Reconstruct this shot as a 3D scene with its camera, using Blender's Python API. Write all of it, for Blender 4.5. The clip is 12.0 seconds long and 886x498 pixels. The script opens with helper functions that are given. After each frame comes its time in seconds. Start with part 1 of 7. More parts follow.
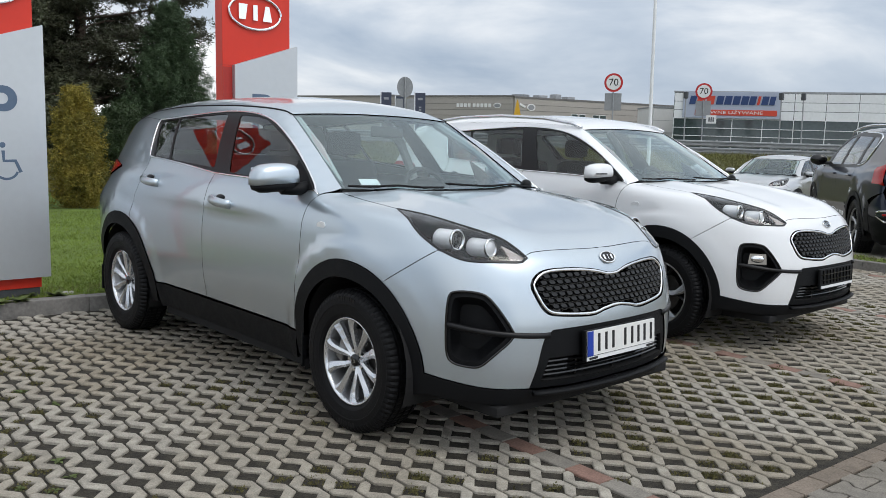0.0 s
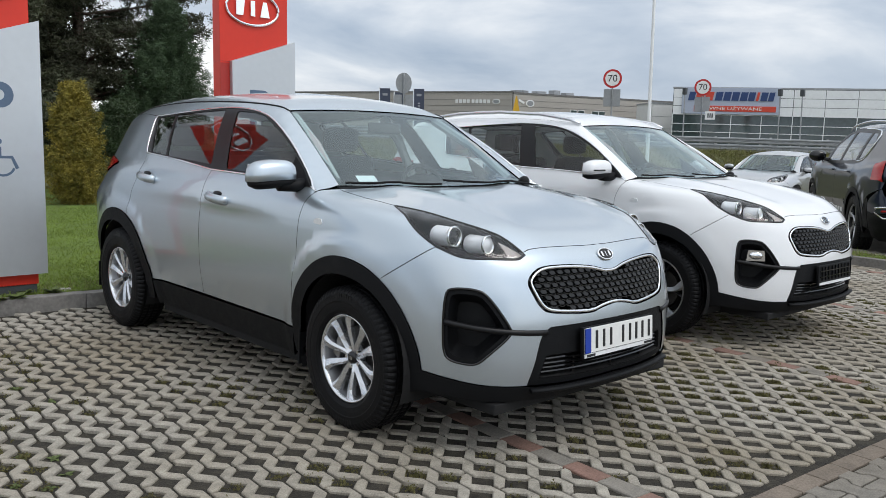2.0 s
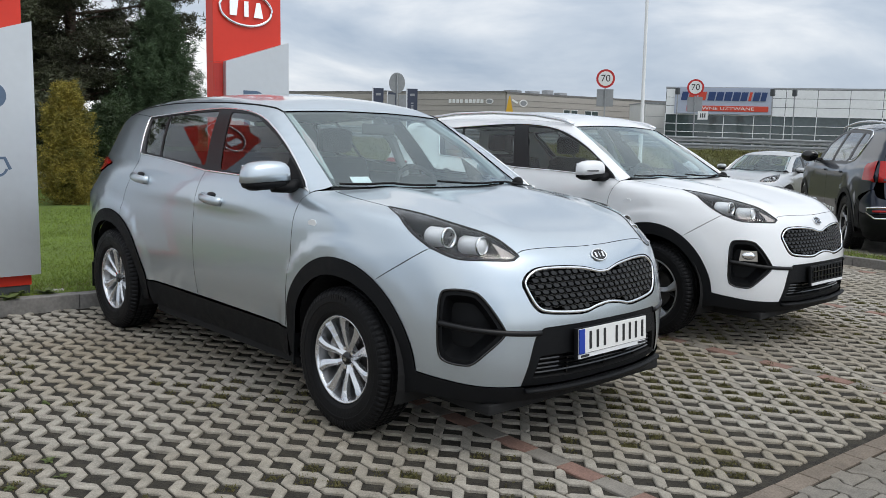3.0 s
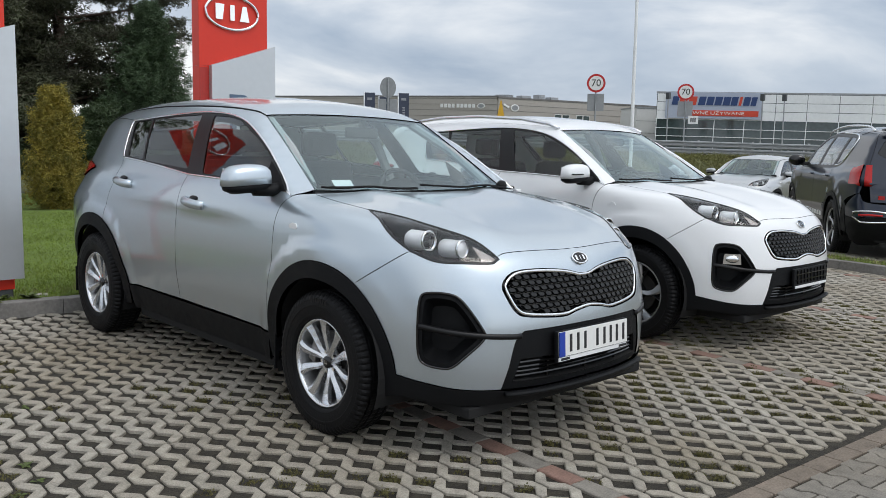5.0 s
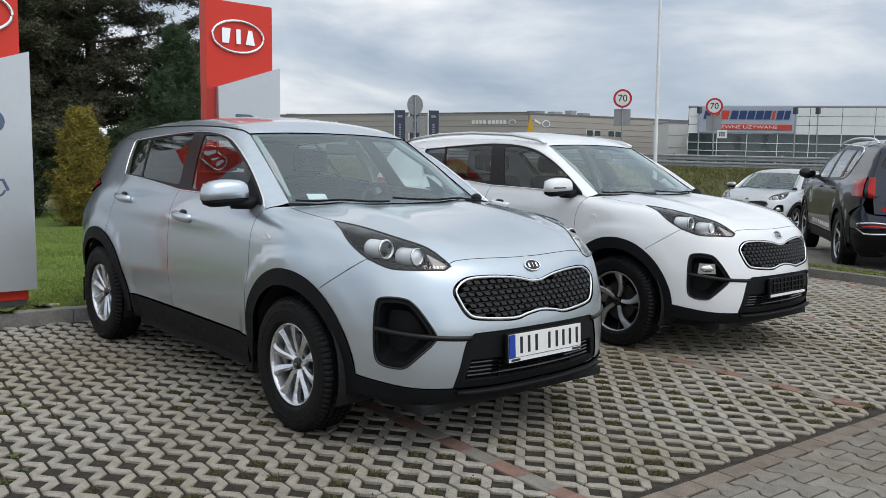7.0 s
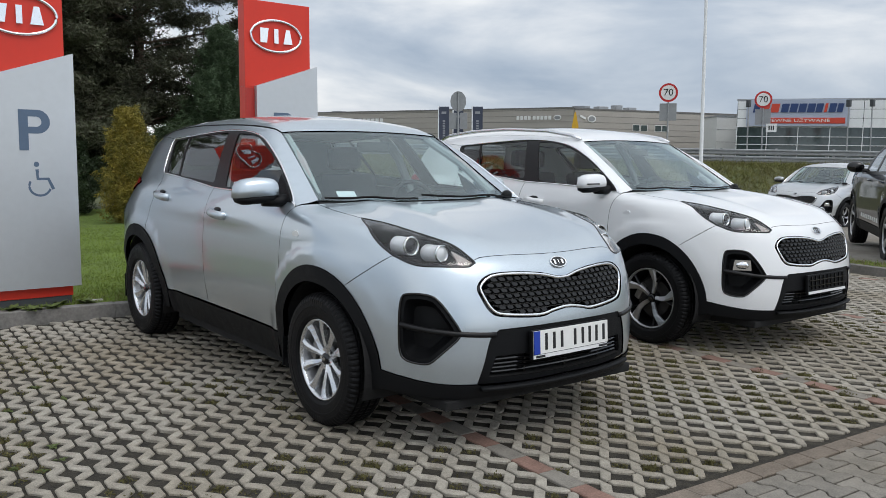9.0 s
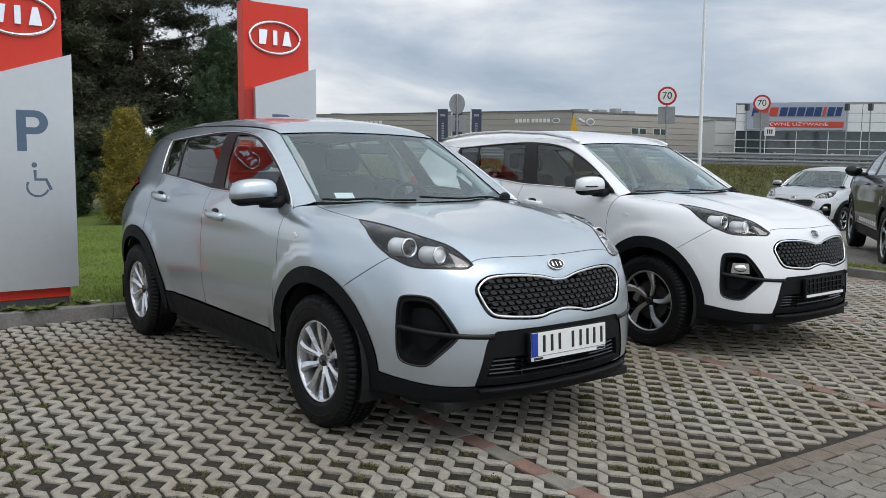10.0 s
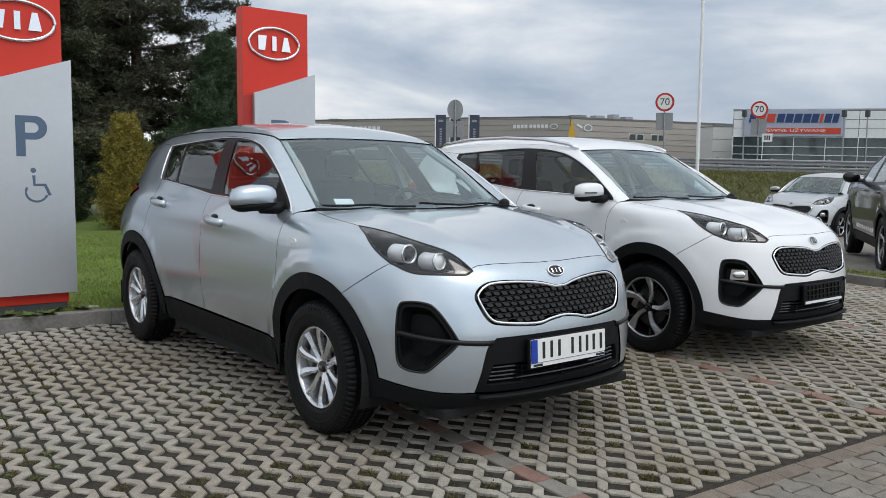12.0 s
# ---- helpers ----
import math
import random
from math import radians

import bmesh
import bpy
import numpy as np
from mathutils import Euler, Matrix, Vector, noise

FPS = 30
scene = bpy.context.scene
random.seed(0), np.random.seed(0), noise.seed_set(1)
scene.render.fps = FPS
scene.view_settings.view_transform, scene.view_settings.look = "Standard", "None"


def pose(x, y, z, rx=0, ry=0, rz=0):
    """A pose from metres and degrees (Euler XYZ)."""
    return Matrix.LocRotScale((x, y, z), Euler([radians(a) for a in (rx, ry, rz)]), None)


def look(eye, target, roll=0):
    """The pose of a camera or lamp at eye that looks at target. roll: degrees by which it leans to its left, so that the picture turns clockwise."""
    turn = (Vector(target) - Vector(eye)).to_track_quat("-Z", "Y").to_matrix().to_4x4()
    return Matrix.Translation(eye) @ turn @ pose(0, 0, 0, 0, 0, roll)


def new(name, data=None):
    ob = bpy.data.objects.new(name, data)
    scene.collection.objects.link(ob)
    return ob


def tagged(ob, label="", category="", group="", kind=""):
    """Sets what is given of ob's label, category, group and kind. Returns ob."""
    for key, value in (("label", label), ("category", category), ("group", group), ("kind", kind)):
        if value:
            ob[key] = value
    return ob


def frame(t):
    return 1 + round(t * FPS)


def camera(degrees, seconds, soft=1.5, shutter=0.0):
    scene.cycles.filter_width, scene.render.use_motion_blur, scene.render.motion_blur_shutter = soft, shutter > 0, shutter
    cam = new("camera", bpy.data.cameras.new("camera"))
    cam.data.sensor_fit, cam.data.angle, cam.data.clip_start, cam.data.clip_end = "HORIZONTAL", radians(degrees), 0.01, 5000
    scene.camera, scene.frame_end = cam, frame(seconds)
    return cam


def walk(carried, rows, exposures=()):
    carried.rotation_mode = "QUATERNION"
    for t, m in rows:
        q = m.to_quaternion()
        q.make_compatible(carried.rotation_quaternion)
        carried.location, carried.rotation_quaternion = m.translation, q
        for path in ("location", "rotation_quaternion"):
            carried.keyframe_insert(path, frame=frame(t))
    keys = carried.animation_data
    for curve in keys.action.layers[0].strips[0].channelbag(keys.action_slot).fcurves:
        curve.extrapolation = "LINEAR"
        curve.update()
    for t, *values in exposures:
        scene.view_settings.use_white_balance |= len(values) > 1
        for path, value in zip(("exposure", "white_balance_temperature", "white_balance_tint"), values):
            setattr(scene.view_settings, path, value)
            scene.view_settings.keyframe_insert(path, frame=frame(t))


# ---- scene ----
cam = camera(55.3, 12.0, soft=0.55)
PATH = [
    (0, (-3.219, -4.426, 1.396), (-1.868, -2.974, 1.136), 1.9),
    (0.5, (-3.217, -4.425, 1.402), (-1.872, -2.969, 1.139), 1.9),
    (1, (-3.212, -4.424, 1.403), (-1.865, -2.97, 1.138), 1.9),
    (1.5, (-3.206, -4.418, 1.399), (-1.857, -2.966, 1.132), 1.9),
    (2, (-3.204, -4.421, 1.398), (-1.852, -2.972, 1.129), 1.9),
    (2.5, (-3.215, -4.427, 1.405), (-1.856, -2.984, 1.134), 1.9),
    (3, (-3.212, -4.424, 1.405), (-1.849, -2.986, 1.136), 1.9),
    (5, (-3.173, -4.461, 1.401), (-1.796, -3.034, 1.143), 1.9),
    (5.5, (-3.089, -4.544, 1.407), (-1.705, -3.116, 1.203), 1.8),
    (6, (-3.108, -4.666, 1.395), (-1.716, -3.241, 1.221), 1.9),
    (6.5, (-3.133, -4.807, 1.396), (-1.742, -3.388, 1.175), 2.0),
    (7, (-3.081, -4.901, 1.405), (-1.763, -3.413, 1.183), 1.4),
    (9, (-3.022, -4.982, 1.412), (-1.787, -3.426, 1.179), 1.0),
    (9.5, (-3.019, -4.982, 1.409), (-1.783, -3.426, 1.179), 1.1),
    (10, (-3.017, -4.98, 1.408), (-1.779, -3.426, 1.181), 1.2),
    (10.5, (-3.017, -4.975, 1.411), (-1.779, -3.421, 1.189), 1.2),
    (11, (-3.026, -4.977, 1.411), (-1.786, -3.422, 1.195), 1.1),
    (11.5, (-3.017, -4.979, 1.407), (-1.777, -3.424, 1.192), 1.2),
    (12, (-3.026, -4.975, 1.412), (-1.783, -3.423, 1.198), 1.3),
]
walk(cam, [(t, look(eye, target, roll)) for t, eye, target, roll in PATH],
     [(0, 0.25), (3, 0.25), (5, 0.20), (5.5, 0.08), (6, -0.08), (6.5, 0.12), (7, 0.16), (9, 0.13), (12, 0.12)])

# ---- light ----
UP = Vector((0.0, 0.0235, 1.0)).normalized()
LEAN = Vector((0, 0, 1)).rotation_difference(UP).to_matrix().to_4x4()   # the lot falls gently; what stands off it is plumb
SUN_EL, SUN_AZ = 56, 174     # degrees above the horizon, degrees clockwise from +y


def make_world():
    w = bpy.data.worlds.new("overcast_sky")
    scene.world = w
    w.use_nodes = True
    nt = w.node_tree
    nt.nodes.clear()
    N, L = nt.nodes.new, nt.links.new
    out, bg = N("ShaderNodeOutputWorld"), N("ShaderNodeBackground")
    sky = N("ShaderNodeTexSky")
    sky.sky_type, sky.sun_disc = "NISHITA", False
    sky.sun_elevation, sky.sun_rotation = radians(SUN_EL), radians(SUN_AZ)
    sky.dust_density, sky.air_density = 2.0, 1.0
    tc, mp = N("ShaderNodeTexCoord"), N("ShaderNodeMapping")
    mp.inputs["Scale"].default_value = (1.5, 1.5, 4.6)
    mp.inputs["Location"].default_value = (0.35, 0.2, 0.65)
    L(tc.outputs["Generated"], mp.inputs["Vector"])
    n1, n2 = N("ShaderNodeTexNoise"), N("ShaderNodeTexNoise")
    n1.inputs["Scale"].default_value, n1.inputs["Detail"].default_value = 2.0, 7
    n1.inputs["Roughness"].default_value, n1.inputs["Distortion"].default_value = 0.52, 0.35
    n2.inputs["Scale"].default_value, n2.inputs["Detail"].default_value = 0.8, 3
    L(mp.outputs[0], n1.inputs["Vector"])
    L(mp.outputs[0], n2.inputs["Vector"])
    add = N("ShaderNodeMath")
    add.operation = "MULTIPLY_ADD"
    add.inputs[1].default_value = 0.6
    L(n1.outputs["Fac"], add.inputs[0])
    sc = N("ShaderNodeMath")
    sc.operation = "MULTIPLY"
    sc.inputs[1].default_value = 0.4
    L(n2.outputs["Fac"], sc.inputs[0])
    L(sc.outputs[0], add.inputs[2])
    ramp = N("ShaderNodeValToRGB")
    e = ramp.color_ramp.elements
    e[0].position, e[0].color = 0.37, (0.33, 0.415, 0.54, 1)
    e[1].position, e[1].color = 0.585, (0.97, 0.985, 1.0, 1)
    m = ramp.color_ramp.elements.new(0.47)
    m.color = (0.55, 0.62, 0.715, 1)
    L(add.outputs[0], ramp.inputs[0])
    # brighter towards the zenith, as cloud is
    sep = N("ShaderNodeSeparateXYZ")
    L(tc.outputs["Generated"], sep.inputs[0])
    zen = N("ShaderNodeMapRange")
    zen.inputs["From Min"].default_value, zen.inputs["From Max"].default_value = 0.0, 0.9
    zen.inputs["To Min"].default_value, zen.inputs["To Max"].default_value = 1.0, 1.1
    L(sep.outputs["Z"], zen.inputs["Value"])
    # the cloud sheet closes overhead
    even = N("ShaderNodeMapRange")
    even.inputs["From Min"].default_value, even.inputs["From Max"].default_value = 0.30, 0.62
    even.inputs["To Min"].default_value, even.inputs["To Max"].default_value = 0.0, 0.75
    L(sep.outputs["Z"], even.inputs["Value"])
    sheet = N("ShaderNodeMix")
    sheet.data_type = "RGBA"
    sheet.inputs[7].default_value = (0.66, 0.70, 0.745, 1)
    L(even.outputs[0], sheet.inputs["Factor"])
    L(ramp.outputs["Color"], sheet.inputs[6])
    vm = N("ShaderNodeVectorMath")
    vm.operation = "SCALE"
    L(sheet.outputs[2], vm.inputs[0])
    L(zen.outputs[0], vm.inputs["Scale"])
    # cloud is brighter round the veiled sun
    dot, pos, power, gain = N("ShaderNodeVectorMath"), N("ShaderNodeMath"), N("ShaderNodeMath"), N("ShaderNodeMath")
    dot.operation, pos.operation, power.operation, gain.operation = "DOT_PRODUCT", "MAXIMUM", "POWER", "MULTIPLY_ADD"
    az, el = radians(SUN_AZ), radians(SUN_EL)
    dot.inputs[1].default_value = (math.sin(az) * math.cos(el), math.cos(az) * math.cos(el), math.sin(el))
    pos.inputs[1].default_value, power.inputs[1].default_value = 0.0, 2.2
    gain.inputs[1].default_value, gain.inputs[2].default_value = 0.85, 0.92
    L(tc.outputs["Generated"], dot.inputs[0])
    L(dot.outputs["Value"], pos.inputs[0])
    L(pos.outputs[0], power.inputs[0])
    L(power.outputs[0], gain.inputs[0])
    glow = N("ShaderNodeVectorMath")
    glow.operation = "SCALE"
    L(vm.outputs[0], glow.inputs[0])
    L(gain.outputs[0], glow.inputs["Scale"])
    skys = N("ShaderNodeVectorMath")
    skys.operation = "SCALE"
    skys.inputs["Scale"].default_value = 0.09
    L(sky.outputs[0], skys.inputs[0])
    mix = N("ShaderNodeMix")
    mix.data_type = "RGBA"
    mix.inputs["Factor"].default_value = 0.9
    L(skys.outputs[0], mix.inputs[6])
    L(glow.outputs[0], mix.inputs[7])
    L(mix.outputs[2], bg.inputs["Color"])
    bg.inputs["Strength"].default_value = 1.0
    L(bg.outputs[0], out.inputs["Surface"])


make_world()
sun = new("sun", bpy.data.lights.new("sun", "SUN"))
sun.data.energy, sun.data.angle, sun.data.color = 0.7, radians(26), (1.0, 0.95, 0.88)
a_, e_ = radians(SUN_AZ), radians(SUN_EL)
sun.matrix_world = look((0, 0, 30), Vector((0, 0, 30)) - Vector((math.sin(a_) * math.cos(e_), math.cos(a_) * math.cos(e_), math.sin(e_))))


# ---- materials ----
def mat(name, color, rough=0.5, metal=0.0, vary=0.0, scale=8.0, bump=0.0, bump_scale=60.0, coat=0.0, spec=0.5, island=0.0, rvary=0.0, tint=None, stain=None):
    """A surface with two scales of variation in colour, some in gloss, and fine relief. stain: a tint in broad patches that run on from piece to piece."""
    m = bpy.data.materials.new(name)
    m.use_nodes = True
    nt = m.node_tree
    b = nt.nodes["Principled BSDF"]
    N, L = nt.nodes.new, nt.links.new
    b.inputs["Roughness"].default_value, b.inputs["Metallic"].default_value = rough, metal
    b.inputs["Specular IOR Level"].default_value = spec
    b.inputs["Coat Weight"].default_value = coat
    b.inputs["Coat Roughness"].default_value = 0.03
    c = (*color, 1)
    b.inputs["Base Color"].default_value = c
    place = N("ShaderNodeNewGeometry").outputs["Position"] if stain else N("ShaderNodeTexCoord").outputs["Object"]
    if vary or rvary:
        n1, n2 = N("ShaderNodeTexNoise"), N("ShaderNodeTexNoise")
        n1.inputs["Scale"].default_value, n1.inputs["Detail"].default_value = scale, 5
        n2.inputs["Scale"].default_value, n2.inputs["Detail"].default_value = scale * 11, 3
        L(place, n1.inputs["Vector"])
        L(place, n2.inputs["Vector"])
        mx = N("ShaderNodeMath")
        mx.operation = "ADD"
        L(n1.outputs["Fac"], mx.inputs[0])
        L(n2.outputs["Fac"], mx.inputs[1])
        mr = N("ShaderNodeMapRange")
        mr.inputs["From Min"].default_value, mr.inputs["From Max"].default_value = 0.65, 1.35
        L(mx.outputs[0], mr.inputs["Value"])
        if vary:
            mix = N("ShaderNodeMix")
            mix.data_type = "RGBA"
            lo = tint if tint else [v * (1 - vary) for v in color]
            mix.inputs[6].default_value = (*lo, 1)
            mix.inputs[7].default_value = (*[min(1, v * (1 + vary)) for v in color], 1)
            L(mr.outputs[0], mix.inputs["Factor"])
            src = mix.outputs[2]
            if island:
                oi = N("ShaderNodeObjectInfo")
                ge = N("ShaderNodeNewGeometry")
                s = N("ShaderNodeMath")
                s.operation = "ADD"
                L(oi.outputs["Random"], s.inputs[0])
                L(ge.outputs["Random Per Island"], s.inputs[1])
                f = N("ShaderNodeMapRange")
                f.inputs["From Max"].default_value = 2.0
                f.inputs["To Min"].default_value, f.inputs["To Max"].default_value = 1 - island, 1 + island
                L(s.outputs[0], f.inputs["Value"])
                v = N("ShaderNodeVectorMath")
                v.operation = "SCALE"
                L(src, v.inputs[0])
                L(f.outputs[0], v.inputs["Scale"])
                src = v.outputs[0]
            if stain:
                ns, rs_ = N("ShaderNodeTexNoise"), N("ShaderNodeMapRange")
                ns.inputs["Scale"].default_value, ns.inputs["Detail"].default_value = 0.75, 6
                rs_.inputs["From Min"].default_value, rs_.inputs["From Max"].default_value = 0.40, 0.66
                L(place, ns.inputs["Vector"])
                L(ns.outputs["Fac"], rs_.inputs["Value"])
                ms = N("ShaderNodeMix")
                ms.data_type, ms.blend_type = "RGBA", "MULTIPLY"
                ms.inputs[7].default_value = (*stain, 1)
                L(rs_.outputs[0], ms.inputs["Factor"])
                L(src, ms.inputs[6])
                src = ms.outputs[2]
            L(src, b.inputs["Base Color"])
        if rvary:
            r = N("ShaderNodeMapRange")
            r.inputs["To Min"].default_value, r.inputs["To Max"].default_value = max(0, rough - rvary), min(1, rough + rvary)
            L(mr.outputs[0], r.inputs["Value"])
            L(r.outputs[0], b.inputs["Roughness"])
    if bump:
        nb = N("ShaderNodeTexNoise")
        nb.inputs["Scale"].default_value, nb.inputs["Detail"].default_value = bump_scale, 4
        L(place, nb.inputs["Vector"])
        bp = N("ShaderNodeBump")
        bp.inputs["Strength"].default_value, bp.inputs["Distance"].default_value = bump, 0.01
        L(nb.outputs["Fac"], bp.inputs["Height"])
        L(bp.outputs[0], b.inputs["Normal"])
    return m


def glass(name, color, rough=0.0, alpha=0.25, sheen=(1, 1, 1)):
    """Thin tinted pane: part sees through, part mirrors by Fresnel."""
    m = bpy.data.materials.new(name)
    m.use_nodes = True
    nt = m.node_tree
    nt.nodes.clear()
    N, L = nt.nodes.new, nt.links.new
    out, tr, gl, mx, fr = N("ShaderNodeOutputMaterial"), N("ShaderNodeBsdfTransparent"), N("ShaderNodeBsdfGlossy"), N("ShaderNodeMixShader"), N("ShaderNodeLayerWeight")
    tr.inputs["Color"].default_value = (*color, 1)
    gl.inputs["Roughness"].default_value = rough
    gl.inputs["Color"].default_value = (*sheen, 1)
    fr.inputs["Blend"].default_value = 0.5
    pw = N("ShaderNodeMath")
    pw.operation = "POWER"
    pw.inputs[1].default_value = 4.2
    L(fr.outputs["Facing"], pw.inputs[0])
    ad = N("ShaderNodeMath")
    ad.operation, ad.use_clamp = "MULTIPLY_ADD", True
    ad.inputs[1].default_value, ad.inputs[2].default_value = 1.0, alpha
    L(pw.outputs[0], ad.inputs[0])
    L(ad.outputs[0], mx.inputs[0])
    L(tr.outputs[0], mx.inputs[1])
    L(gl.outputs[0], mx.inputs[2])
    L(mx.outputs[0], out.inputs["Surface"])
    return m


def car_paint(name, color, flake, metal, rough):
    """Metallic or pearl paint: fine flakes under a clear coat."""
    m = mat(name, color, rough, metal, coat=1.0)
    nt = m.node_tree
    b = nt.nodes["Principled BSDF"]
    N, L = nt.nodes.new, nt.links.new
    tc, vo = N("ShaderNodeTexCoord"), N("ShaderNodeTexVoronoi")
    vo.inputs["Scale"].default_value = 900
    L(tc.outputs["Object"], vo.inputs["Vector"])
    mix = N("ShaderNodeMix")
    mix.data_type = "RGBA"
    mix.inputs[6].default_value = (*[v * (1 - flake) for v in color], 1)
    mix.inputs[7].default_value = (*[min(1, v * (1 + flake)) for v in color], 1)
    sp = N("ShaderNodeSeparateColor")
    L(vo.outputs["Color"], sp.inputs[0])
    L(sp.outputs[0], mix.inputs["Factor"])
    L(mix.outputs[2], b.inputs["Base Color"])
    return m


M_SILVER = car_paint("silver_paint", (0.540, 0.606, 0.660), 0.12, 0.80, 0.31)
M_WHITE = car_paint("pearl_white_paint", (0.80, 0.81, 0.82), 0.04, 0.0, 0.35)
M_NAVY = car_paint("dark_blue_paint", (0.011, 0.016, 0.032), 0.2, 0.0, 0.35)
M_NAVY.node_tree.nodes["Principled BSDF"].inputs["Coat Weight"].default_value = 0.9
M_NAVY.node_tree.nodes["Principled BSDF"].inputs["Specular IOR Level"].default_value = 0.2
M_GREYCAR = car_paint("grey_paint", (0.52, 0.53, 0.54), 0.1, 0.7, 0.3)
M_PLASTIC = mat("black_textured_plastic", (0.0034, 0.0038, 0.0048), 0.58, 0, 0.25, 20, 0.15, 400, rvary=0.1, spec=0.22)
M_GLOSS = mat("gloss_black_plastic", (0.003, 0.003, 0.0035), 0.12, 0, 0.1, 10, coat=0.25)
M_SATIN = mat("satin_black_trim", (0.006, 0.006, 0.007), 0.38, 0, 0.2, 12, spec=0.3)
M_GRILLE = mat("grille_black", (0.004, 0.004, 0.0045), 0.42, 0, 0.2, 30)
M_SHELL = mat("bright_lamp_shell", (0.86, 0.87, 0.88), 0.30, 0.15, 0.06, 40, 0.12, 220)
M_INDIC = mat("clear_ribbed_indicator", (0.62, 0.57, 0.54), 0.25, 0.4, 0.35, 90, 0.8, 200, tint=(0.40, 0.33, 0.29))
M_DARK = mat("dark_void_plastic", (0.004, 0.004, 0.0045), 0.8, 0, 0.3, 12)
M_CABIN = mat("dark_cabin_cloth", (0.014, 0.0145, 0.016), 0.85, 0, 0.3, 30, 0.2, 500)
M_PALE = mat("pale_cabin_lining", (0.36, 0.38, 0.385), 0.85, 0, 0.1, 20, 0.1, 300)
M_CHROME = mat("chrome", (0.86, 0.87, 0.88), 0.07, 1.0, 0.04, 20)
M_ALLOY = mat("silver_alloy", (0.74, 0.75, 0.77), 0.24, 0.85, 0.06, 25, coat=0.4)
M_ALLOYDARK = mat("dark_grey_alloy", (0.008, 0.008, 0.009), 0.35, 0.4, 0.2, 25)
M_RUBBER = mat("tyre_rubber", (0.0055, 0.0055, 0.0062), 0.52, 0, 0.35, 14, 0.2, 150, rvary=0.12, spec=0.18)
# brake steel with the shade of the spoke gaps put into its colour
M_DISCDARK = mat("shaded_brake_steel", (0.055, 0.052, 0.05), 0.5, 0.8, 0.3, 30)
M_BARREL = mat("dull_alloy_barrel", (0.46, 0.465, 0.475), 0.36, 0.85, 0.15, 20)
M_LAMPBOWL = mat("dark_grey_lamp_bowl", (0.016, 0.018, 0.021), 0.28, 0.2, 0.3, 20)
M_GREYCHROME = mat("dark_chrome", (0.13, 0.132, 0.136), 0.25, 0.9, 0.1, 30)
M_DISC = mat("brake_steel", (0.28, 0.27, 0.26), 0.4, 0.9, 0.3, 30)
M_WIND = glass("windscreen_glass", (0.84, 0.97, 0.96), 0, 0.12, (0.86, 0.97, 1.0))
M_SIDEGLASS = glass("side_window_glass", (0.80, 0.86, 0.84), 0, 0.05)
M_REARGLASS = glass("tinted_rear_glass", (0.70, 0.75, 0.75), 0, 0.05)
M_LENS = glass("lamp_lens", (0.95, 0.96, 0.97), 0, 0.05)
M_REFLECT = mat("lamp_reflector", (0.85, 0.86, 0.87), 0.12, 1.0, 0.05, 30)
M_REDLAMP = mat("red_lamp_plastic", (0.42, 0.014, 0.014), 0.2, 0, 0.2, 40, coat=0.25, spec=0.3)
M_PLATE = mat("plate_white", (0.78, 0.78, 0.76), 0.4, 0, 0.05, 30)
M_PLATEBLUE = mat("plate_blue", (0.01, 0.045, 0.35), 0.4, 0, 0.1, 30)
M_INK = mat("black_ink", (0.012, 0.012, 0.014), 0.5, 0, 0.1, 30)
M_STICKER = mat("white_sticker", (0.75, 0.76, 0.77), 0.5, 0, 0.05, 30)
M_CONCRETE = mat("paver_concrete", (0.325, 0.298, 0.252), 0.92, 0, 0.40, 13, 0.45, 200, island=0.16, stain=(0.74, 0.69, 0.60))
M_CONC2 = mat("smooth_paver_concrete", (0.215, 0.197, 0.170), 0.9, 0, 0.34, 11, 0.3, 220, island=0.16, stain=(0.78, 0.74, 0.68))
M_BRICKRED = mat("reddish_paver", (0.235, 0.140, 0.110), 0.92, 0, 0.35, 9, 0.3, 220, island=0.2, stain=(0.72, 0.72, 0.70))
M_BANDBRICK = mat("brownish_band_brick", (0.205, 0.168, 0.135), 0.92, 0, 0.35, 9, 0.3, 220, island=0.2, stain=(0.7, 0.68, 0.64))
M_KERB = mat("kerb_concrete", (0.20, 0.19, 0.178), 0.92, 0, 0.30, 4, 0.35, 180, island=0.08, stain=(0.75, 0.73, 0.68))
M_SOIL = mat("dark_joint_soil", (0.030, 0.0255, 0.018), 0.97, 0, 0.9, 22, 1.0, 90, tint=(0.004, 0.0035, 0.003))
M_WEED = mat("weed_leaves", (0.085, 0.115, 0.030), 0.7, 0, 0.5, 30)
M_MOSS = mat("moss", (0.120, 0.108, 0.036), 0.95, 0, 0.6, 30, 0.8, 300)
M_GRASS = mat("lawn_blades", (0.145, 0.205, 0.025), 0.7, 0, 0.45, 1.2, island=0.35)
M_DRY = mat("dry_grass_blades", (0.24, 0.22, 0.10), 0.8, 0, 0.4, 2.0, island=0.3)
M_LAWN = mat("lawn_ground", (0.095, 0.145, 0.021), 0.95, 0, 0.5, 2.5, 0.8, 90, tint=(0.075, 0.105, 0.02))
M_BANK = mat("rough_bank_grass", (0.060, 0.075, 0.018), 0.95, 0, 0.45, 0.5, 0.8, 30, tint=(0.055, 0.050, 0.022))
M_BANKGRASS = mat("olive_bank_blades", (0.105, 0.115, 0.026), 0.8, 0, 0.5, 0.7, island=0.4, tint=(0.085, 0.062, 0.026))
M_ASPHALT = mat("asphalt", (0.055, 0.055, 0.057), 0.9, 0, 0.3, 1.0, 0.4, 150)
